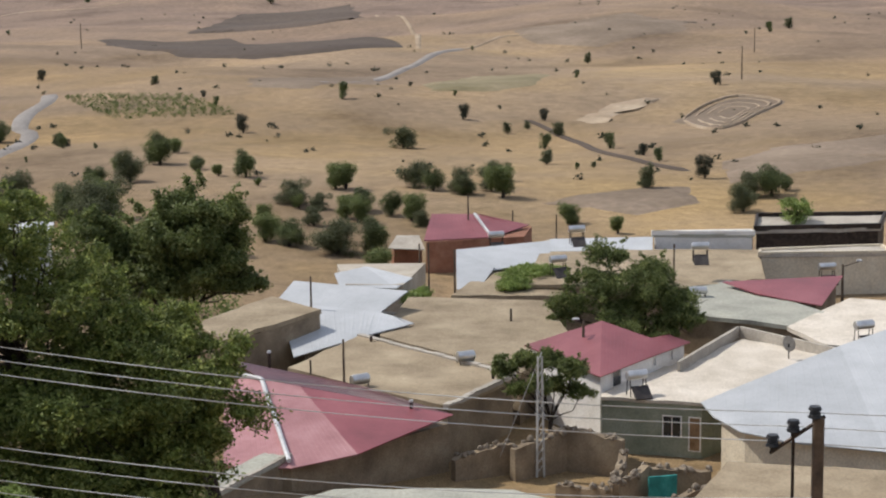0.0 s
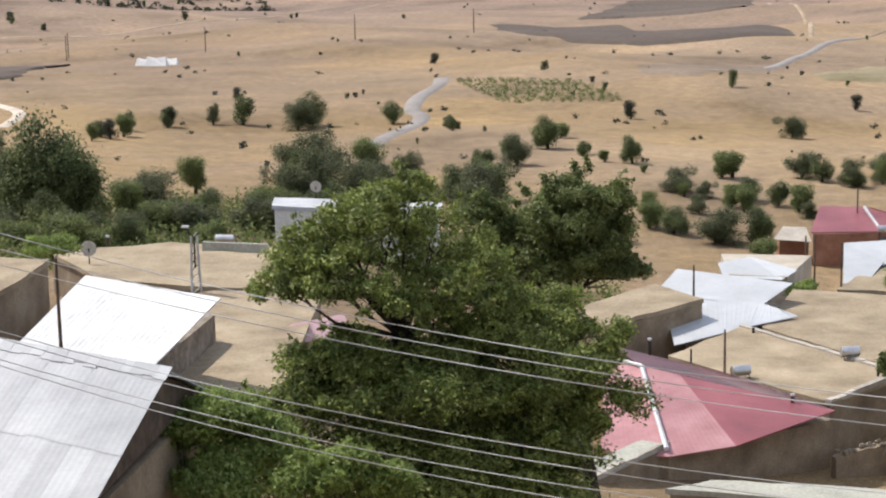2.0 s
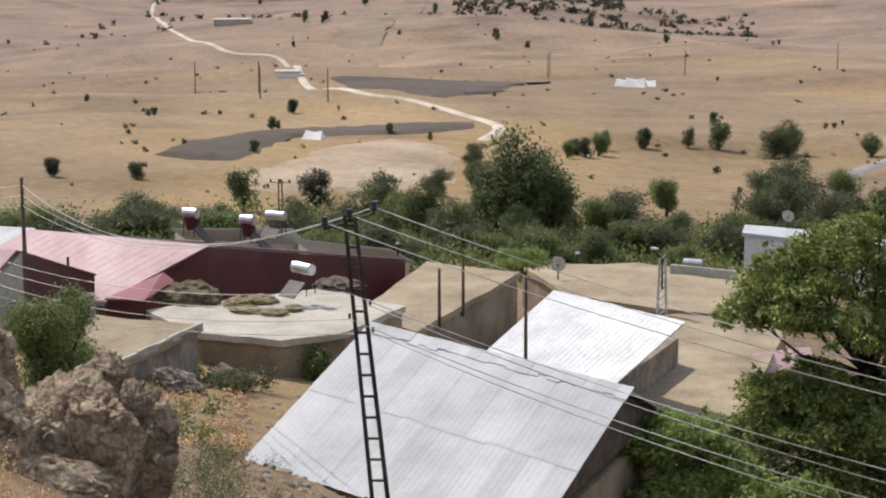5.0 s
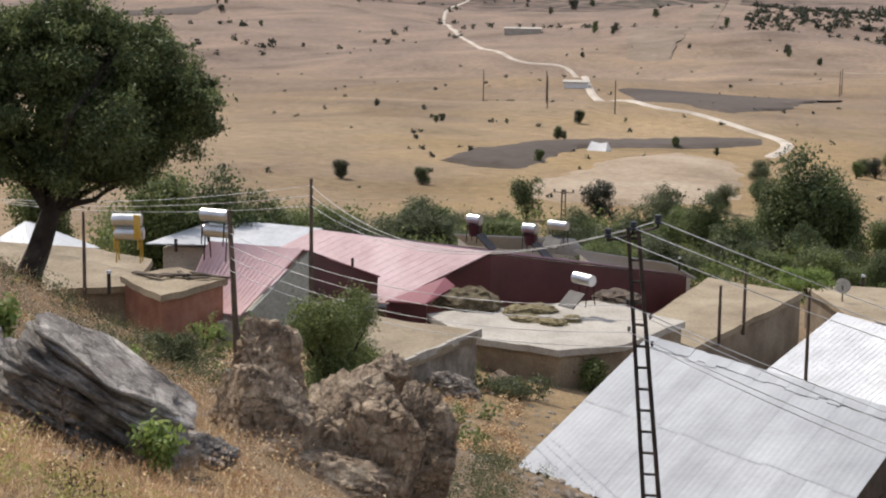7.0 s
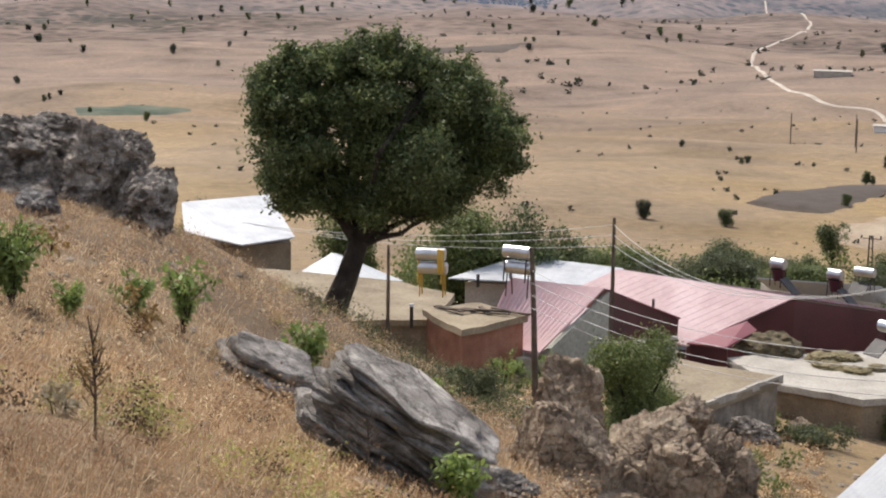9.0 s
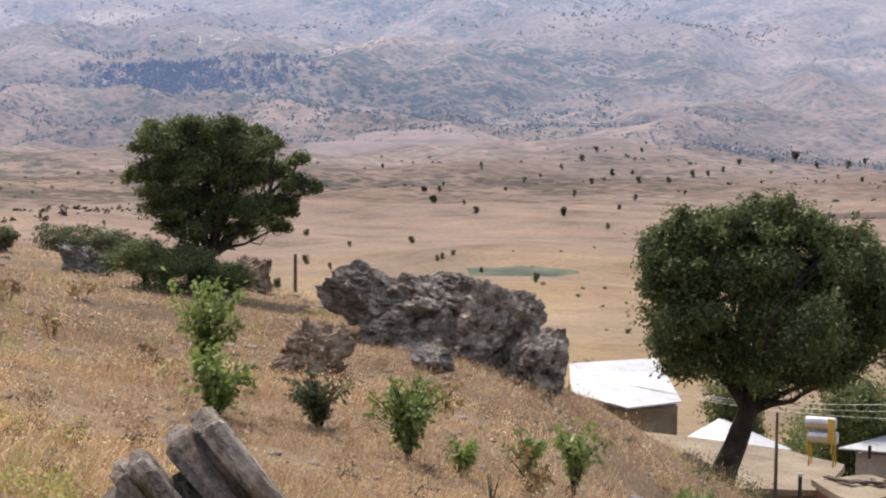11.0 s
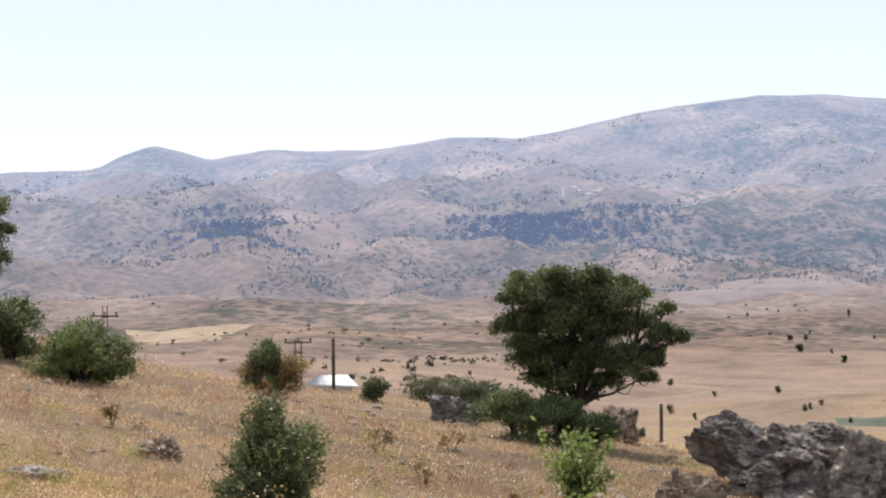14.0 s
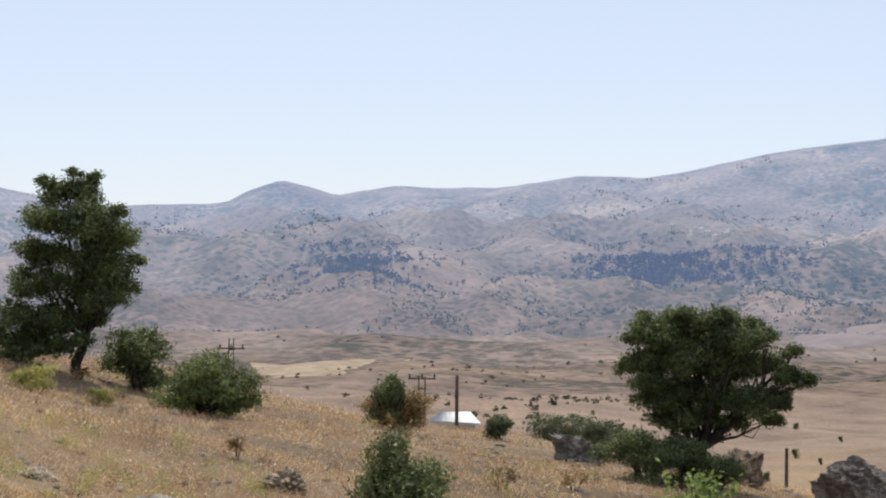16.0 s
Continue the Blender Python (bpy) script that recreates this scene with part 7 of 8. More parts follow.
def vineyard():
    """Rows of low vines between four corners on the valley floor."""
    rng = np.random.default_rng(35)
    near_l, near_r, far_r, far_l = [Vector(p) for p in [(-48, 295), (-30, 294), (-40, 315), (-60, 321)]]
    lumps = []
    for r in range(9):
        a, c = near_l.lerp(far_l, r / 8), near_r.lerp(far_r, r / 8)
        for i in range(34):
            if rng.uniform() < 0.15:
                continue
            q = a.lerp(c, (i + rng.uniform(-0.2, 0.2)) / 33)
            lumps.append(((q.x, q.y, height(q.x, q.y) + 0.4), (0.5, 0.5, 0.42)))
    v, f = leaf_cloud(lumps, 22000, 0.085, rng)
    tagged(quads("vineyard", v, f, LEAF), "rows of low green vines in the valley", "vineyard", kind="stuff")


vineyard()

# ---------------------------------------------------------------- poles and cables


def insulator(bm, at, r=0.11, h=0.3):
    at = Vector(at)
    add_tube(bm, at, at + Vector((0, 0, h * 0.4)), r * 0.35, seg=8)
    for i, k in enumerate((1.0, 0.8, 0.95)):
        z = Vector((0, 0, h * (0.3 + 0.24 * i)))
        add_tube(bm, at + z, at + z + Vector((0, 0, h * 0.2)), r * k, r * k * 0.75, seg=10)


def lattice_pole(label, foot, top, w0, w1, side, mat, rungs=20, arms=(), bars=1, rail=0.08):
    """Two steel rails joined by rungs, tapering upwards; arms are (height under the top, half length, insulators)."""
    ob = empty("utility_pole", label, "utility pole")
    foot, top, side = Vector(foot), Vector(top), Vector(side).normalized()
    for k in (-1, 1):
        bm = bmesh.new()
        add_tube(bm, foot + side * k * w0 / 2, top + side * k * w1 / 2, rail, rail * 0.8, 4)
        part("rail", bm, mat, ob)
    for i in range(rungs):
        u = (i + 0.5) / rungs
        c, w = foot.lerp(top, u), w0 + (w1 - w0) * u
        bm = bmesh.new()
        add_tube(bm, c - side * w / 2, c + side * w / 2 + Vector((0, 0, 0.0 if bars == 1 else (top - foot).length / rungs)), 0.035, seg=4)
        part("rung", bm, mat, ob)
    tips = []
    for drop, half, spots, tilt in arms:
        c = top - Vector((0, 0, drop))
        bm = bmesh.new()
        add_tube(bm, c - side * half - Vector((0, 0, tilt)), c + side * half + Vector((0, 0, tilt)), 0.035, seg=4)
        arm = part("crossarm", bm, mat, ob)
        for s in spots:
            q = c + side * s + Vector((0, 0, tilt * s / max(half, 0.01)))
            bm = bmesh.new()
            insulator(bm, q, 0.11 if rail > 0.05 else 0.055, 0.3 if rail > 0.05 else 0.18)
            part("insulator", bm, BLACK, arm)
            tips.append(q + Vector((0, 0, 0.15)))
    return ob, tips


def wood_pole(label, foot, top, r=0.09, mat=WOOD, lamp=None):
    ob = empty("utility_pole", label, "utility pole")
    bm = bmesh.new()
    limb(bm, [Vector(foot) - Vector((0, 0, 0.8)), Vector(foot).lerp(Vector(top), 0.5), top], r * 1.2, r * 0.8, 8)
    part("post", bm, mat, ob)
    if lamp:
        t = Vector(top)
        bm = bmesh.new()
        add_tube(bm, t - Vector((0, 0, 0.2)), t + Vector(lamp), 0.03, seg=6)
        arm = part("lamp_arm", bm, STEEL, ob)
        bm = bmesh.new()
        add_box(bm, Matrix.Translation(t + Vector(lamp)), 0.45, 0.22, 0.14, 0.04)
        part("lamp_head", bm, WHITE_METAL, arm, "pale street lamp head")
    return ob


def cable(a, c, sag, r=0.012, label="thin aluminium power line"):
    a, c = Vector(a), Vector(c)
    bm = bmesh.new()
    n = 26
    pts = [a.lerp(c, i / n) - Vector((0, 0, sag * 4 * (i / n) * (1 - i / n))) for i in range(n + 1)]
    limb(bm, pts, r, r, 5)
    return tagged(part("power_line", bm, CABLE), label, "cable")


side = Vector((0.9, 0.35, 0.0))
POLE_FOOT, POLE_TOP = Vector((-21.46, 44.05, 18.72)), Vector((-22.25, 43.66, 27.93))
POLE_FOOT.x, POLE_FOOT.y = POLE_TOP.x + 1.15, POLE_TOP.y - 0.3
POLE_FOOT.z = 18.5
_, tips = lattice_pole("dark lattice steel power pole leaning slightly", POLE_FOOT, POLE_TOP, 0.44, 0.24, side, STEEL, 18,
                       arms=((0.15, 0.62, (-0.6, 0.0, 0.6), 0.2),))
lows = []
for k in range(4):
    q = POLE_TOP.lerp(POLE_FOOT, 0.2 + 0.035 * k) + side * (0.28 if k % 2 else -0.28)
    ob = tagged(part("wire_bracket", (lambda b: (insulator(b, q, 0.05, 0.14), b)[1])(bmesh.new()), BLACK), "small black bracket insulator on the pole", "insulator")
    ob.parent = _
    del ob["category"]
    lows.append(q)
CP_TOP = Vector((7.40, 39.31, 24.97))
cp = empty("utility_pole", "weathered concrete power pole with a steel arm", "utility pole")
bm = bmesh.new()
add_box(bm, Matrix.Translation((CP_TOP.x, CP_TOP.y, CP_TOP.z - 7.5)), 0.22, 0.2, 7.5, 0.03)
part("post", bm, WOOD, cp)
ends = [Vector((6.52, 39.47, 24.23)), Vector((6.92, 39.40, 24.55)), Vector((7.33, 39.32, 24.85))]
bm = bmesh.new()
add_tube(bm, ends[0] - Vector((0.05, 0, 0.05)), ends[2] + Vector((0.2, 0, 0.12)), 0.04, seg=6)
arm = part("crossarm", bm, STEEL, cp)
bm = bmesh.new()
add_tube(bm, ends[1] - Vector((0, 0, 3.0)), ends[1], 0.035, seg=6)
part("brace", bm, STEEL, cp)
for e in ends:
    bm = bmesh.new()
    insulator(bm, e, 0.15, 0.34)
    part("insulator", bm, BLACK, arm)
for a, e, s in zip(tips, ends, (0.75, 0.8, 0.85)):
    cable(a, e + Vector((0, 0, 0.2)), s)
for k, a in enumerate(lows):
    cable(a, CP_TOP - Vector((0.1, 0, 1.7 + 0.28 * k)), 1.0 + 0.06 * k)
for k, e in enumerate(ends):
    cable(e + Vector((0, 0, 0.2)), e + Vector((26, -4 + k, 1.0)), 0.5)

EP_TOP = Vector((-51.90, 71.07, 23.04))
wood_pole("tall wooden power pole beside the pink roof", (EP_TOP.x, EP_TOP.y, EP_TOP.z - 7.0), EP_TOP)
DP_TOP = Vector((-49.76, 62.64, 23.00))
wood_pole("wooden power pole by the brick shed", (DP_TOP.x + 0.35, DP_TOP.y, DP_TOP.z - 5.2), DP_TOP, 0.11)
for k, a in enumerate(lows):
    cable(a, DP_TOP - Vector((0, 0, 0.9 + 0.5 * k)), 0.8)
for k, a in enumerate(tips):
    cable(a, EP_TOP - Vector((0, 0, 0.3 + 0.45 * k)), 1.4)
    cable(EP_TOP - Vector((0, 0, 0.3 + 0.45 * k)), (-80.06, 75.44, 19.18), 0.6)
for label, top, low in (
        ("wooden power pole beside the white shed", (-32.19, 79.75, 18.91), 5.0), ("thin pole on the terrace edge", (-40.17, 88.29, 16.80), 2.2), ("thin tall pole on the terrace edge", (-40.32, 91.51, 17.14), 2.6),
        ("wooden pole behind the red roof", (-66.04, 90.46, 19.37), 7.0), ("thin pole at the far roof", (-67.50, 96.79, 15.78), 3.0),
        ("dark power pole by the bluish roof", (-9.33, 138.69, 6.28), 3.2), ("dark power pole on the tan roof", (-6.19, 119.84, 6.46), 3.5), ("dark power pole in the lower street", (17.16, 149.02, 6.05), 5.0),
        ("wooden pole by the long roof", (0.76, 149.00, 5.89), 4.5), ("wooden pole before the red house", (-1.96, 157.99, 4.55), 4.0), ("wooden pole at the red house corner", (-1.26, 160.00, 4.22), 4.0), ("tall pole behind the red house", (2.11, 171.99, 5.85), 6.0),
        ("thin pole in the far street", (6.03, 174.90, 4.01), 5.0), ("wooden pole behind the crest", (-70.86, 32.60, 31.67), 6.0), ("thin pole beyond the outcrop", (-62.27, 41.80, 29.41), 5.0), ("dark pole by the tent roof", (-62.19, 67.80, 20.99), 3.4), ("short pole in the far lane", (9.66, 171.73, 4.15), 4.0)):
    wood_pole(label, (top[0], top[1], top[2] - low), top, 0.075)
for label, top, low, lampv in (("street lamp pole in the lower village", (8.69, 124.70, 6.20), 3.6, (-0.5, -0.2, 0.1)), ("street lamp pole beside the cream house", (29.80, 149.05, 4.32), 3.2, (1.2, -0.1, 0.2))):
    wood_pole(label, (top[0], top[1], top[2] - low), top, 0.1, lamp=lampv)
lp = Vector((-34.79, 106.46, 14.42))
lattice_pole("slim grey lattice street lamp pole", (lp.x, lp.y, lp.z - 4.0), lp, 0.55, 0.32, (1, 0.2, 0), CABLE, 9, bars=2)
wood_pole("street lamp arm on the lattice pole", (lp.x, lp.y, lp.z - 1.0), lp, 0.05, STEEL, lamp=(-0.45, -0.1, 0.45))
gp = Vector((5.37, 112.87, 7.02))
lattice_pole("slim pale lattice pole by the ruins", (gp.x, gp.y, gp.z - 7.2), gp, 0.42, 0.22, (1, 0.1, 0), CABLE, 14, bars=2)
cable(gp, (gp.x - 2.3, gp.y + 0.4, 1.0), 0.0, 0.02, "taut stay wire of the lattice pole")
fp = Vector((-92.02, 166.23, 6.61))
lattice_pole("far lattice power pole with crossarm", (fp.x, fp.y, fp.z - 8), fp, 0.6, 0.3, (1, 0.3, 0), STEEL, 10, arms=((0.3, 1.0, (-0.9, 0, 0.9), 0),))
hp = Vector((-75.07, 32.99, 31.38))
lattice_pole("double power pole behind the crest", (hp.x, hp.y, hp.z - 6), hp, 0.3, 0.25, (0.5, 0.85, 0), WOOD, 6, arms=((0.1, 0.55, (-0.5, 0, 0.5), 0),), rail=0.035)
hq = Vector((-85.41, 28.39, 32.48))
lattice_pole("far power pole seen over the shrub", (hq.x, hq.y, hq.z - 6), hq, 0.25, 0.2, (0.5, 0.85, 0), WOOD, 6, arms=((0.45, 0.6, (-0.5, 0, 0.5), 0),), rail=0.03)

# ---------------------------------------------------------------- roof things


def water_heater(label, at, turn, drum=1.3, r=0.28, panel=True, upright=False, tint=None, leg=1.0, frame_mat=STEEL):
    """A solar water heater: a drum on a frame over a tilted collector."""
    ob = empty("water_heater", label, "water heater", "solar water heaters")
    for x in (-0.5, 0.5):
        for y in (-0.3, 0.3):
            bm = bmesh.new()
            add_tube(bm, (x * drum * 0.8, y, 0), (x * drum * 0.8, y * 0.6, leg), 0.035, seg=4)
            part("leg", bm, frame_mat, ob)
    bm = bmesh.new()
    add_tube(bm, (-drum / 2, 0, leg + r * 0.9), (drum / 2, 0, leg + r * 0.9), r, seg=18)
    bmesh.ops.bevel(bm, geom=[e for e in bm.edges if len(e.link_faces[0].verts) > 4 or len(e.link_faces[1].verts) > 4], offset=0.04, segments=2, affect="EDGES")
    part("drum", bm, CHROME, ob)
    if upright:
        bm = bmesh.new()
        add_tube(bm, (0, 0.05, 0.35), (0, 0.05, 0.98), 0.3, 0.4, seg=16)
        part("cold_tank", bm, tint or MAROON, ob)
    if panel:
        bm = bmesh.new()
        add_box(bm, pose(0.9, -0.2, 0.12, 0, 40, 0) if upright else pose(0, -0.7, 0.3, 40), drum * 0.85 if not upright else 1.2, 1.0 if not upright else 0.8, 0.07, 0.01)
        part("collector", bm, PANEL, ob)
    ob.matrix_world = Matrix.Translation(at) @ pose(0, 0, 0, 0, 0, turn)
    return ob


def heater_on(label, top, turn, **kw):
    """Sets a heater so that its drum comes to the given place."""
    return water_heater(label, (top[0], top[1], top[2] - 1.3), turn, **kw)


water_heater("chrome drum water heater on a tan roof", (1.25, 124.95, 3.50), 20, drum=1.15, r=0.32, panel=False, leg=0.2)
water_heater("chrome drum heater behind the red roof", (-5.23, 119.71, 3.50), 30, drum=1.15, r=0.32, panel=False, leg=0.2)
water_heater("solar water heater with chrome drum", (11.4, 118.0, 3.22), 20)
heater_on("solar water heater on the far roof", (10.60, 159.65, 5.29), 10)
heater_on("solar water heater before the white house", (19.33, 150.77, 5.57), 0)
heater_on("solar water heater on the cream house", (29.03, 151.24, 3.73), 10)
heater_on("solar water heater on the pale roof", (26.45, 125.24, 5.59), 20)
heater_on("solar water heater on a pole frame", (8.53, 149.76, 4.95), 20)
heater_on("solar water heater on the grey roof", (18.43, 144.83, 3.50), 0)
heater_on("solar water heater on the red house", (4.34, 165.94, 3.69), 10)
heater_on("maroon tank and chrome drum water heater", (-58.51, 95.50, 17.14), 0, upright=True, drum=0.85, r=0.3)
heater_on("second maroon tank and drum water heater", (-55.84, 97.09, 16.68), 0, upright=True, drum=0.85, r=0.3)
heater_on("chrome drum heater on the far white roof", (-59.33, 106.60, 15.16), 0)
heater_on("solar water heater standing on the terrace", (-45.59, 84.48, 17.15), -20)
heater_on("yellow-framed double water heater", (-58.10, 66.10, 21.33), 30, panel=False, frame_mat=YELLOW)
heater_on("lower drum of the yellow-framed heater", (-58.03, 66.15, 20.73), 30, panel=False, frame_mat=YELLOW)
heater_on("chrome water heater beside the pole", (-53.94, 66.98, 21.83), 10, panel=False)
heater_on("chrome water heater drum below", (-53.86, 67.05, 21.15), 10, panel=False)
heater_on("solar water heater on the terrace roof", (-39.68, 127.99, 9.83), 0)
for label, at in (("yellow steel tank stand plate", (-57.38, 65.92, 21.29)),):
    bm = bmesh.new()
    add_box(bm, Matrix.Translation((at[0], at[1], at[2] - 0.75)), 0.34, 0.1, 1.05, 0.02)
    tagged(part("tank_stand", bm, YELLOW), label, "tank stand")


def flue(label, top, h=0.9, r=0.1, cap=True):
    ob = empty("chimney", label, "chimney", "stove chimneys")
    top = Vector(top)
    bm = bmesh.new()
    add_tube(bm, top - Vector((0, 0, h)), top, r, seg=10)
    part("pipe", bm, STEEL, ob)
    if cap:
        bm = bmesh.new()
        add_tube(bm, top + Vector((0, 0, 0.002)), top + Vector((0, 0, 0.12)), r * 1.4, r * 1.2, seg=10)
        part("cap", bm, WHITE_METAL, ob)


flue("dark stove pipe with a white cap", (-2.03, 113.18, 4.37))
flue("dark stove pipe with a pale cap", (-10.41, 116.54, 6.54))
flue("short dark stove pipe", (-12.35, 117.35, 5.87), 0.5, cap=False)
flue("thin dark stove pipe", (-8.41, 122.71, 4.44), 0.9, 0.06, cap=False)
flue("dark stove pipe at the roof edge", (2.87, 120.97, 4.45), 0.9, 0.09, cap=False)
flue("dark stove pipe on the wide roof", (4.54, 136.92, 4.16), 0.9, 0.08, cap=False)
flue("short stub chimney on the tan roof", (-4.92, 130.91, 3.85), 0.5, cap=False)
flue("thin stove pipe on the maroon roof", (-58.45, 83.59, 16.81), 0.7, 0.07, cap=False)
flue("stove pipe at the far terrace", (-43.45, 116.14, 12.23), 0.6, 0.1)
flue("short stove pipe on the tan roof below the oak", (-56.04, 62.57, 19.74), 0.9, 0.08)
flue("thin stove pipe on the white roof", (-61.66, 73.58, 18.94), 0.6, 0.08, cap=False)
flue("stove pipe on the pale roof", (-51.07, 106.38, 14.01), 0.7, 0.07)


def dish(label, at, r=0.55):
    ob = empty("satellite_dish", label, "satellite dish")
    bm = bmesh.new()
    bmesh.ops.create_uvsphere(bm, u_segments=20, v_segments=10, radius=r * 1.6)
    bmesh.ops.delete(bm, geom=[v for v in bm.verts if v.co.z > -r * 1.18], context="VERTS")
    bmesh.ops.solidify(bm, geom=bm.faces[:], thickness=0.03)
    bm.transform(Matrix.Translation((0, 0, 1.0)) @ pose(0, 0, 0, 65, 0, 30) @ Matrix.Translation((0, 0, r * 1.3)))
    part("bowl", bm, PLASTER, ob, smooth=True)
    bm = bmesh.new()
    add_tube(bm, (0, 0, 0), (0, 0, 1.0), 0.04, seg=8)
    part("mast", bm, STEEL, ob)
    ob.location = at
    return ob


dish("pale satellite dish on the concrete terrace", (21.83, 125.84, 3.22))
dish("grey satellite dish at the terrace edge", ((-43.84, 113.85, 12.54)[0], (-43.84, 113.85, 12.54)[1], 11.0), 0.5)
dish("white satellite dish on the white house", (-40.5, 155.5, 7.4), 0.5)

# straw and sacks drying on the terrace


def heap(label, at, size, mat, seed, name):
    bm = bmesh.new()
    bmesh.ops.create_icosphere(bm, subdivisions=4, radius=1.0)
    for v in bm.verts:
        q = v.co * 2.2 + Vector((seed, 0, 0))
        v.co *= 1 + 0.25 * noise.noise(q) + 0.2 * noise.noise(q * 3) + 0.08 * noise.noise(q * 9)
        v.co.z = max(v.co.z, -0.2)
    bm.transform(Matrix.Translation(at) @ Matrix.Diagonal((*[s / 2 for s in size], 1)))
    return tagged(part(name, bm, mat), label, "straw")


heap("dark heap of straw on the terrace", (-51.00, 82.76, 15.50), (3.4, 2.6, 1.6), DARK_STRAW, 1, "straw_mound")
heap("pale bundle of drying straw", (-48.21, 82.84, 15.45), (1.5, 1.6, 0.6), STRAW, 2, "straw_mound")
heap("loose bundle of drying straw", (-47.60, 83.79, 15.45), (1.7, 1.5, 0.6), STRAW, 3, "straw_mound")
heap("long bundle of drying straw", (-47.03, 81.59, 15.45), (1.8, 1.2, 0.5), STRAW, 4, "straw_mound")
heap("flattened bundle of drying straw", (-45.70, 81.65, 15.45), (1.5, 1.2, 0.45), STRAW, 5, "straw_mound")
heap("small bundle of drying straw", (-45.25, 82.77, 15.45), (0.9, 0.9, 0.45), STRAW, 6, "straw_mound")
heap("heap of branches by the maroon wall", (-47.49, 91.77, 14.60), (2.6, 2.0, 0.9), WOOD, 7, "branch_mound")


# ---------------------------------------------------------------- the ruin


def rubble_wall(label, a, c, h0, h1, deep=0.55, seed=0):
    """A broken dry-stone wall: a rough core with single stones along its crest and face."""
    rng = np.random.default_rng(seed)
    ob = empty("ruined_wall", label, "wall")
    a, c = Vector((*a[:2], 0)), Vector((*c[:2], 0))
    u = (c - a).normalized()
    s = Vector((-u.y, u.x, 0)) * deep / 2
    n = max(3, int((c - a).length / 0.5))
    bm = bmesh.new()
    rows = []
    for i in range(n + 1):
        p = a.lerp(c, i / n)
        hz = h0 + (h1 - h0) * i / n + 0.28 * noise.noise((p.x * 1.3, p.y * 1.3, seed))
        j = Vector((noise.noise((p.x * 2, p.y, 1)) * 0.06, noise.noise((p.x, p.y * 2, 2)) * 0.06, 0))
        rows.append([bm.verts.new(q) for q in (p - s + j - Vector((0, 0, 1)), p - s * 0.85 + j + Vector((0, 0, hz)), p + s * 0.85 + j + Vector((0, 0, hz)), p + s + j - Vector((0, 0, 1)))])
    for p, q in zip(rows, rows[1:]):
        for k in range(3):
            bm.faces.new((p[k], p[k + 1], q[k + 1], q[k]))
    bm.faces.new(rows[0])
    bm.faces.new(rows[-1][::-1])
    bmesh.ops.recalc_face_normals(bm, faces=bm.faces[:])
    part("core", bm, MUD_WALL, ob)
    for i in range(int((c - a).length * 3.2)):
        w = rng.uniform(0, 1)
        p = a.lerp(c, w)
        hz = h0 + (h1 - h0) * w + 0.28 * noise.noise((p.x * 1.3, p.y * 1.3, seed))
        at = p + s * rng.uniform(-1, 1) + Vector((0, 0, hz + rng.uniform(-0.05, 0.12)))
        ob2 = new("stone", PEBBLES[i % 4])
        ob2.parent = ob
        ob2.matrix_local = Matrix.LocRotScale(at, Euler(rng.uniform(0, 6, 3)), Vector(rng.uniform(0.1, 0.24, 3)))
    return ob


PEBBLES = []
for i in range(4):
    bm = bmesh.new()
    bmesh.ops.create_icosphere(bm, subdivisions=2, radius=1.0)
    for v in bm.verts:
        v.co *= 1 + 0.35 * noise.noise(v.co * 1.6 + Vector((i * 5, 0, 0)))
    me = bpy.data.meshes.new("stone")
    bm.to_mesh(me)
    bm.free()
    me.materials.append(STONE)
    PEBBLES.append(me)
RUIN = [((0.32, 111.90, 1.20), (3.81, 114.03, 1.40), 1.4, 1.6), ((3.75, 112.38, 1.40), (6.98, 114.62, 2.20), 1.7, 2.3), ((6.98, 114.62, 2.20), (10.14, 112.96, 2.20), 2.3, 2.0),
        ((9.95, 110.76, 1.80), (9.09, 106.29, 1.60), 1.9, 1.5), ((10.71, 108.72, 1.60), (14.63, 108.51, 1.60), 1.7, 1.5), ((9.11, 106.59, 1.50), (11.02, 108.60, 1.60), 1.4, 1.7), ((6.13, 108.58, 0.90), (9.09, 106.32, 1.20), 0.8, 1.3), ((11.88, 105.04, 1.00), (14.18, 106.26, 1.20), 0.9, 1.3)]
for i, (a, c, h0, h1) in enumerate(RUIN):
    rubble_wall("crumbling tan wall of a roofless ruin", a, c, h0, h1, seed=40 + i)
a, c = Vector((11.06, 107.43, 0.80)), Vector((12.66, 107.75, 0.80))
wall_face(None, [(a.x, a.y, -0.2), (c.x, c.y, -0.2), (c.x, c.y, 1.5), (a.x, a.y, 1.5)], TEAL, 0.12, "painted_wall")
tagged(bpy.context.scene.objects["painted_wall"], "remnant of a teal-painted room wall", "wall")

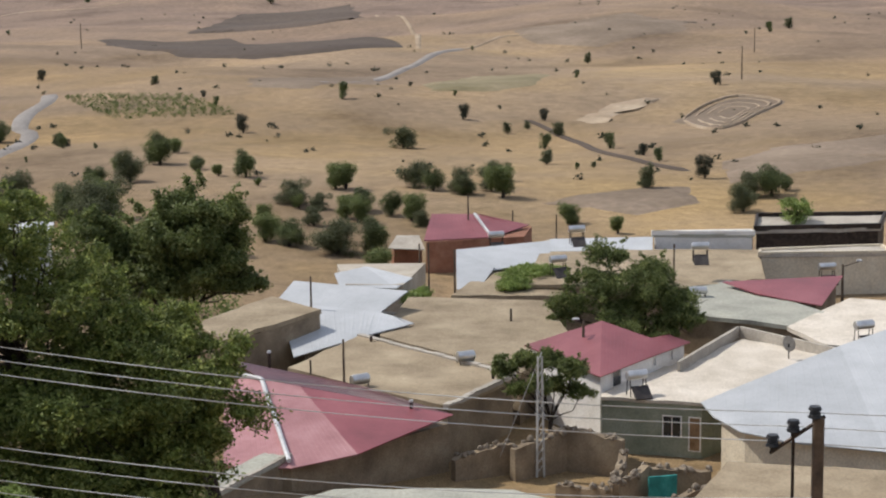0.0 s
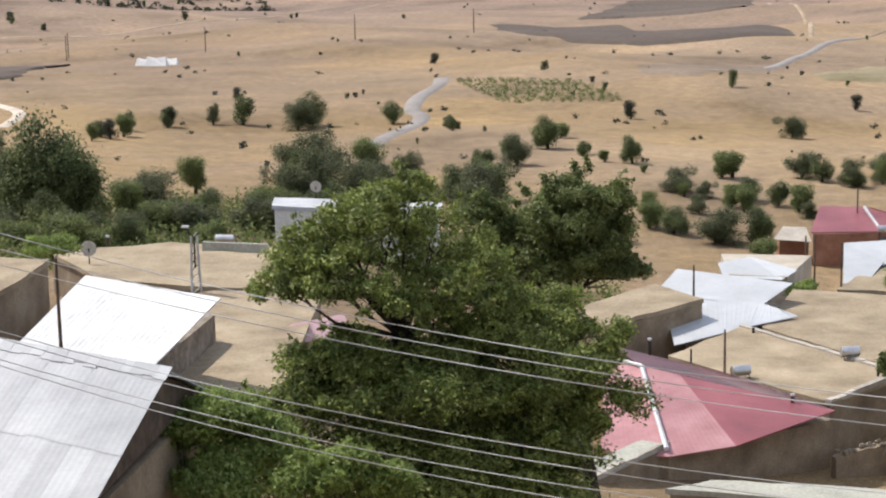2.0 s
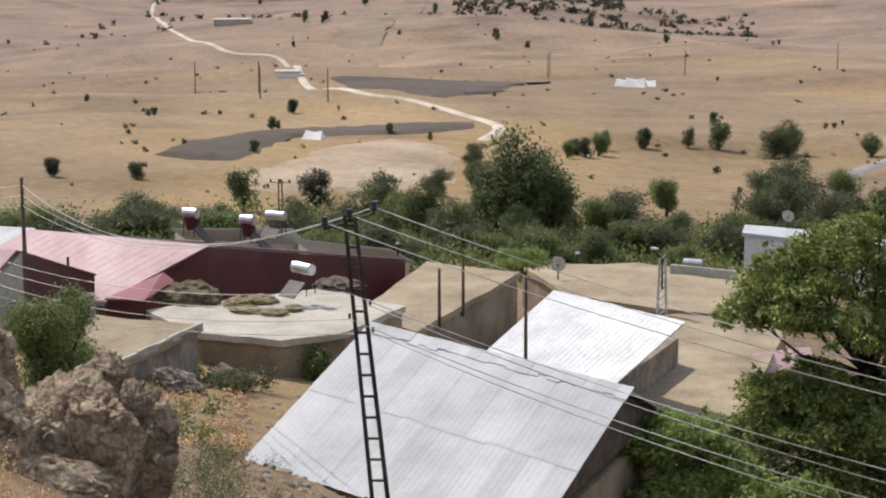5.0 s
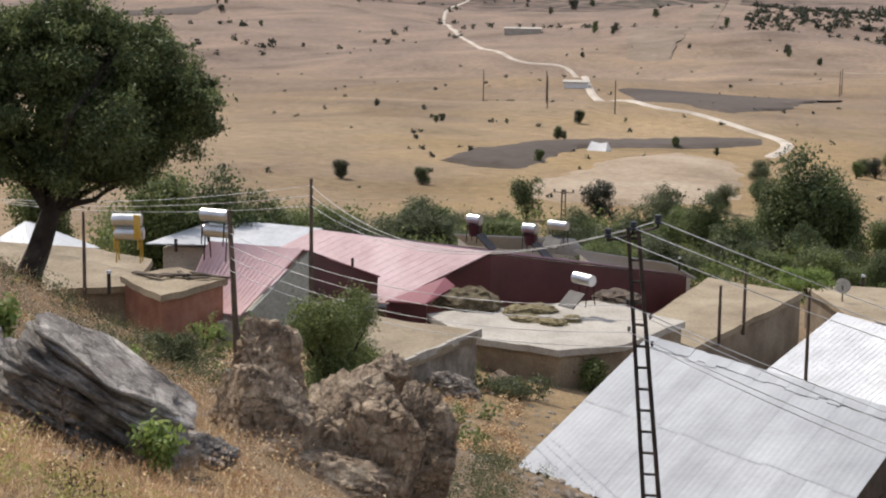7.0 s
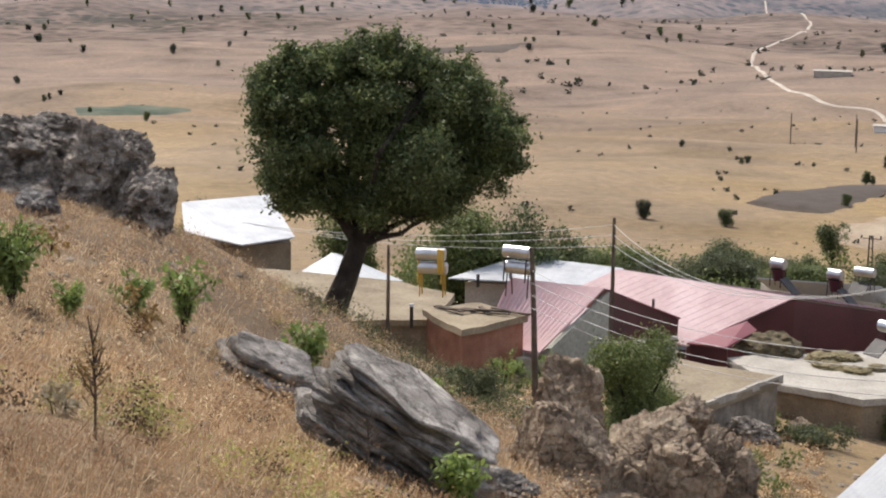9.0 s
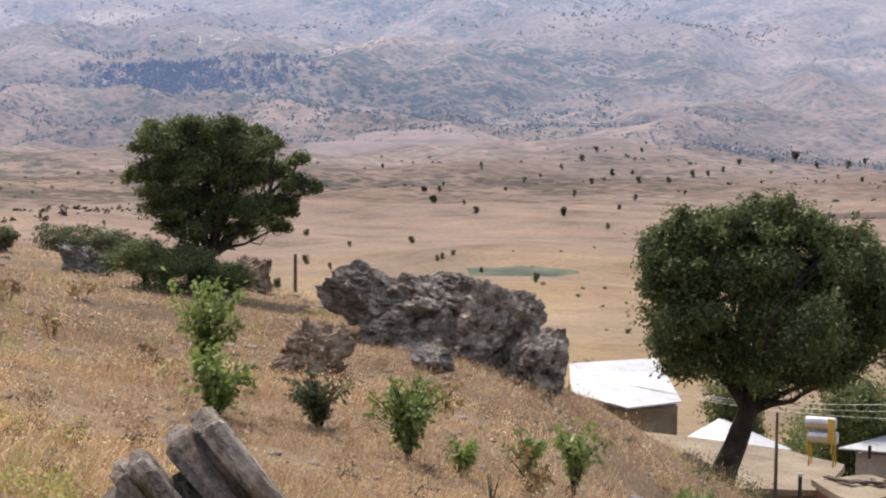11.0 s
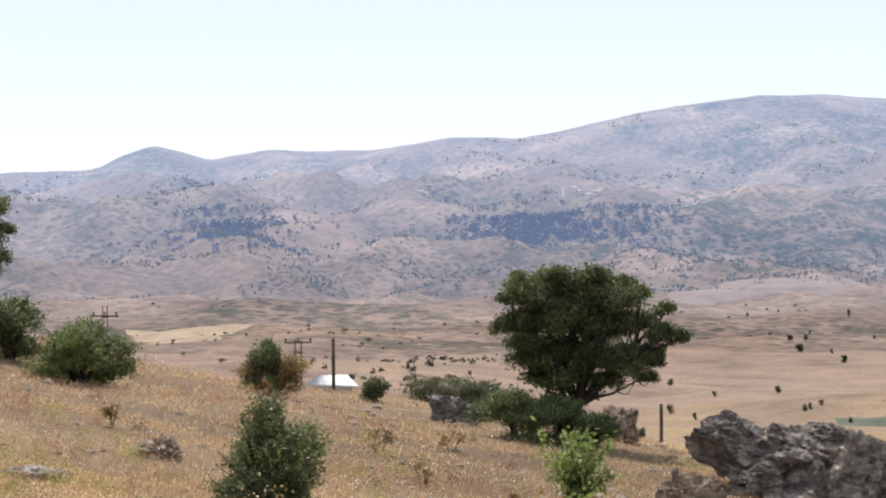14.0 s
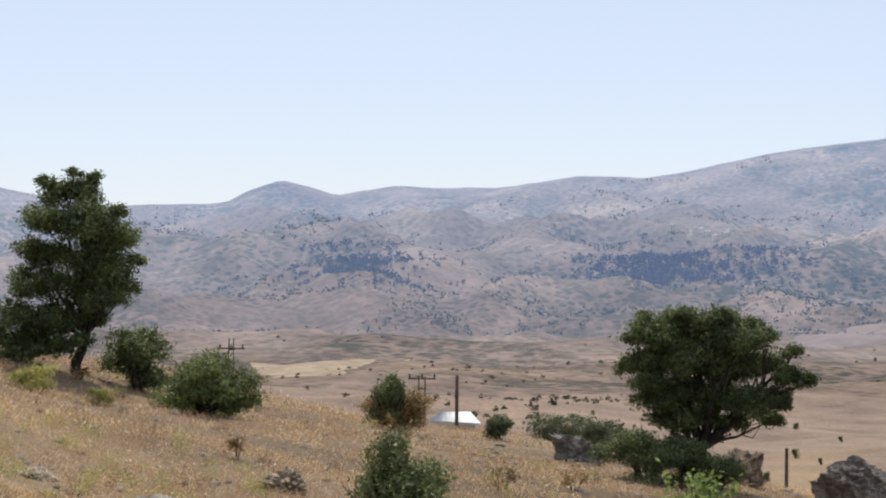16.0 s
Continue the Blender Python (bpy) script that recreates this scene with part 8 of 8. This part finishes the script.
# ---------------------------------------------------------------- dead plants on the slope


def dead_stem(label, foot, w, h, seed, leaves=60):
    rng = np.random.default_rng(seed)
    ob = empty("dry_plant", label, "dry plant")
    foot = Vector(foot)
    bm = bmesh.new()
    limb(bm, [foot - Vector((0, 0, 0.1)), foot + Vector((0.01, 0, h * 0.45)), foot + Vector((-0.01, 0, h))], 0.008, 0.003, 6)
    for i in range(30):
        u = rng.uniform(0.35, 0.9)
        s = foot + Vector((0, 0, h * u))
        a = rng.uniform(0, 6.28)
        e = s + Vector((math.cos(a), math.sin(a), 0)) * w * 0.5 * (1.15 - u) * rng.uniform(0.6, 1.2) + Vector((0, 0, h * rng.uniform(0.12, 0.3)))
        limb(bm, [s, s.lerp(e, 0.5) + Vector((0, 0, -0.01)), e], 0.0035, 0.0015, 4)
    part("stem", bm, WOOD, ob)
    v, f = leaf_cloud([((foot.x, foot.y, foot.z + h * 0.7), (w * 0.36, w * 0.36, h * 0.28))], leaves, 0.012, rng)
    quads("dry_leaves", v, f, DRY_LEAF, ob)


dead_stem("withered dark stalk with dry twigs", (-6.89, 5.67, 34.21), 0.24, 0.47, 71, 260)
dead_stem("tangle of pale dry twigs under the slab rock", (-9.69, 10.38, 32.52), 0.5, 0.42, 73, 30)
bush("withered plant with pale curled leaves", (-7.49, 5.95, 34.15), 0.27, 0.21, PALE_LEAF, 150, 0.028, 72, "dry_plant")
for i, (x, y, d) in enumerate(((330, 830, 20), (800, 700, 38), (60, 760, 26), (560, 700, 42), (150, 780, 26), (870, 860, 24))):
    q = on(-80 + i * 4.3, d)
    bush("tuft of dry thistle stalks", q, 0.35, 0.4, DRY_LEAF, 120, 0.035, 80 + i, "dry_plant")
for i, (b, d, w, h) in enumerate(((-49.5, 17, 0.5, 0.4), (-46.6, 19, 0.4, 0.35), (-52, 21, 0.6, 0.4), (-60, 24, 0.5, 0.4), (-64, 30, 0.7, 0.5), (-62, 34, 0.8, 0.45), (-41, 24, 0.7, 0.6), (-38, 30, 0.9, 0.6), (-34, 34, 0.8, 0.5))):
    q = on(b, d)
    bush("tuft of yellowing weeds on the slope", q, w, h, DRY_LEAF if i not in (1, 6, 7) else LEAF_FRESH, 260, 0.03, 90 + i, "weed")

# ---------------------------------------------------------------- far things in the valley
rng = np.random.default_rng(12)
for i in range(34):
    p = on(-50.6 + rng.uniform(-3.2, 2.8), rng.uniform(3500, 3800)) if i < 16 else meet(rng.uniform(-63.0, -57.0), rng.uniform(0.32, 0.5), 1500)
    ob = empty("far_house", "tiny pale house on the far mountain", "house", "mountain village")
    ob.location = p
    w, h = rng.uniform(7, 12), rng.uniform(4, 6)
    bm = bmesh.new()
    add_box(bm, Matrix.Translation((0, 0, -3)), w, w * 0.8, h + 3)
    part("wall", bm, WHITE_WALL, ob)
    bm = bmesh.new()
    add_slab(bm, [(-w * 0.55, -w * 0.45, h + 0.4), (w * 0.55, -w * 0.45, h + 0.4), (w * 0.55, w * 0.45, h + 1.4), (-w * 0.55, w * 0.45, h + 1.4)], 0.4)
    part("roof", bm, WHITE_METAL, ob)
for label, p, sx, sy, sz, mat in (("long low farm shed in the valley", (-372.7, 640.2), 13, 6, 2.2, PLASTER), ("small pale pump house", (-205.7, 376.0), 5, 4, 1.6, WHITE_WALL)):
    ob = empty("shed", label, "shed")
    z = height(*p)
    bm = bmesh.new()
    add_box(bm, Matrix.Translation((p[0], p[1], z - 0.5)) @ pose(0, 0, 0, 0, 0, 25), sx, sy, sz)
    part("wall", bm, mat, ob)
    bm = bmesh.new()
    add_box(bm, Matrix.Translation((p[0], p[1], z - 0.5 + sz)) @ pose(0, 0, 0, 0, 0, 25), sx + 0.6, sy + 0.6, 0.2)
    part("roof", bm, CONCRETE, ob)
for label, p, s in (("white nomad tent in the valley", (-135.7, 388.9), 1.0), ("wide white nomad tent", (-132.2, 385.7), 1.25), ("small white nomad tent", (-130.9, 390.5), 0.9), ("low white tent beside the field", (-128.5, 241.8), 0.8)):
    ob = empty("tent", label, "tent", "nomad tents")
    ob.location = (*p, height(*p))
    bm = bmesh.new()
    w = 1.9 * s
    vs = [bm.verts.new(q) for q in ((-w, -1.2, -0.3), (w, -1.2, -0.3), (w, 1.2, -0.3), (-w, 1.2, -0.3), (-w * 0.8, 0, 1.5 * s), (0, 0, 1.25 * s), (w * 0.8, 0, 1.5 * s))]
    for fc in ((0, 1, 6, 5, 4), (2, 3, 4, 5, 6), (3, 0, 4), (1, 2, 6), (3, 2, 1, 0)):
        bm.faces.new([vs[i] for i in fc])
    part("canvas", bm, WHITE_WALL, ob)
for i, p in enumerate(((-86.5, 490.0), (-84.8, 480.3), (-102.0, 429.6), (-133.1, 421.0), (-162.6, 415.3), (-163.8, 419.6), (-166.1, 293.8), (-153.2, 293.3), (-171.3, 302.6), (-186.1, 306.2), (-106.7, 603.8), (67.2, 436.4), (49.4, 333.9))):
    z = height(*p)
    wood_pole("far wooden power pole in the fields", (p[0], p[1], z), (p[0], p[1], z + 5.5), 0.1)
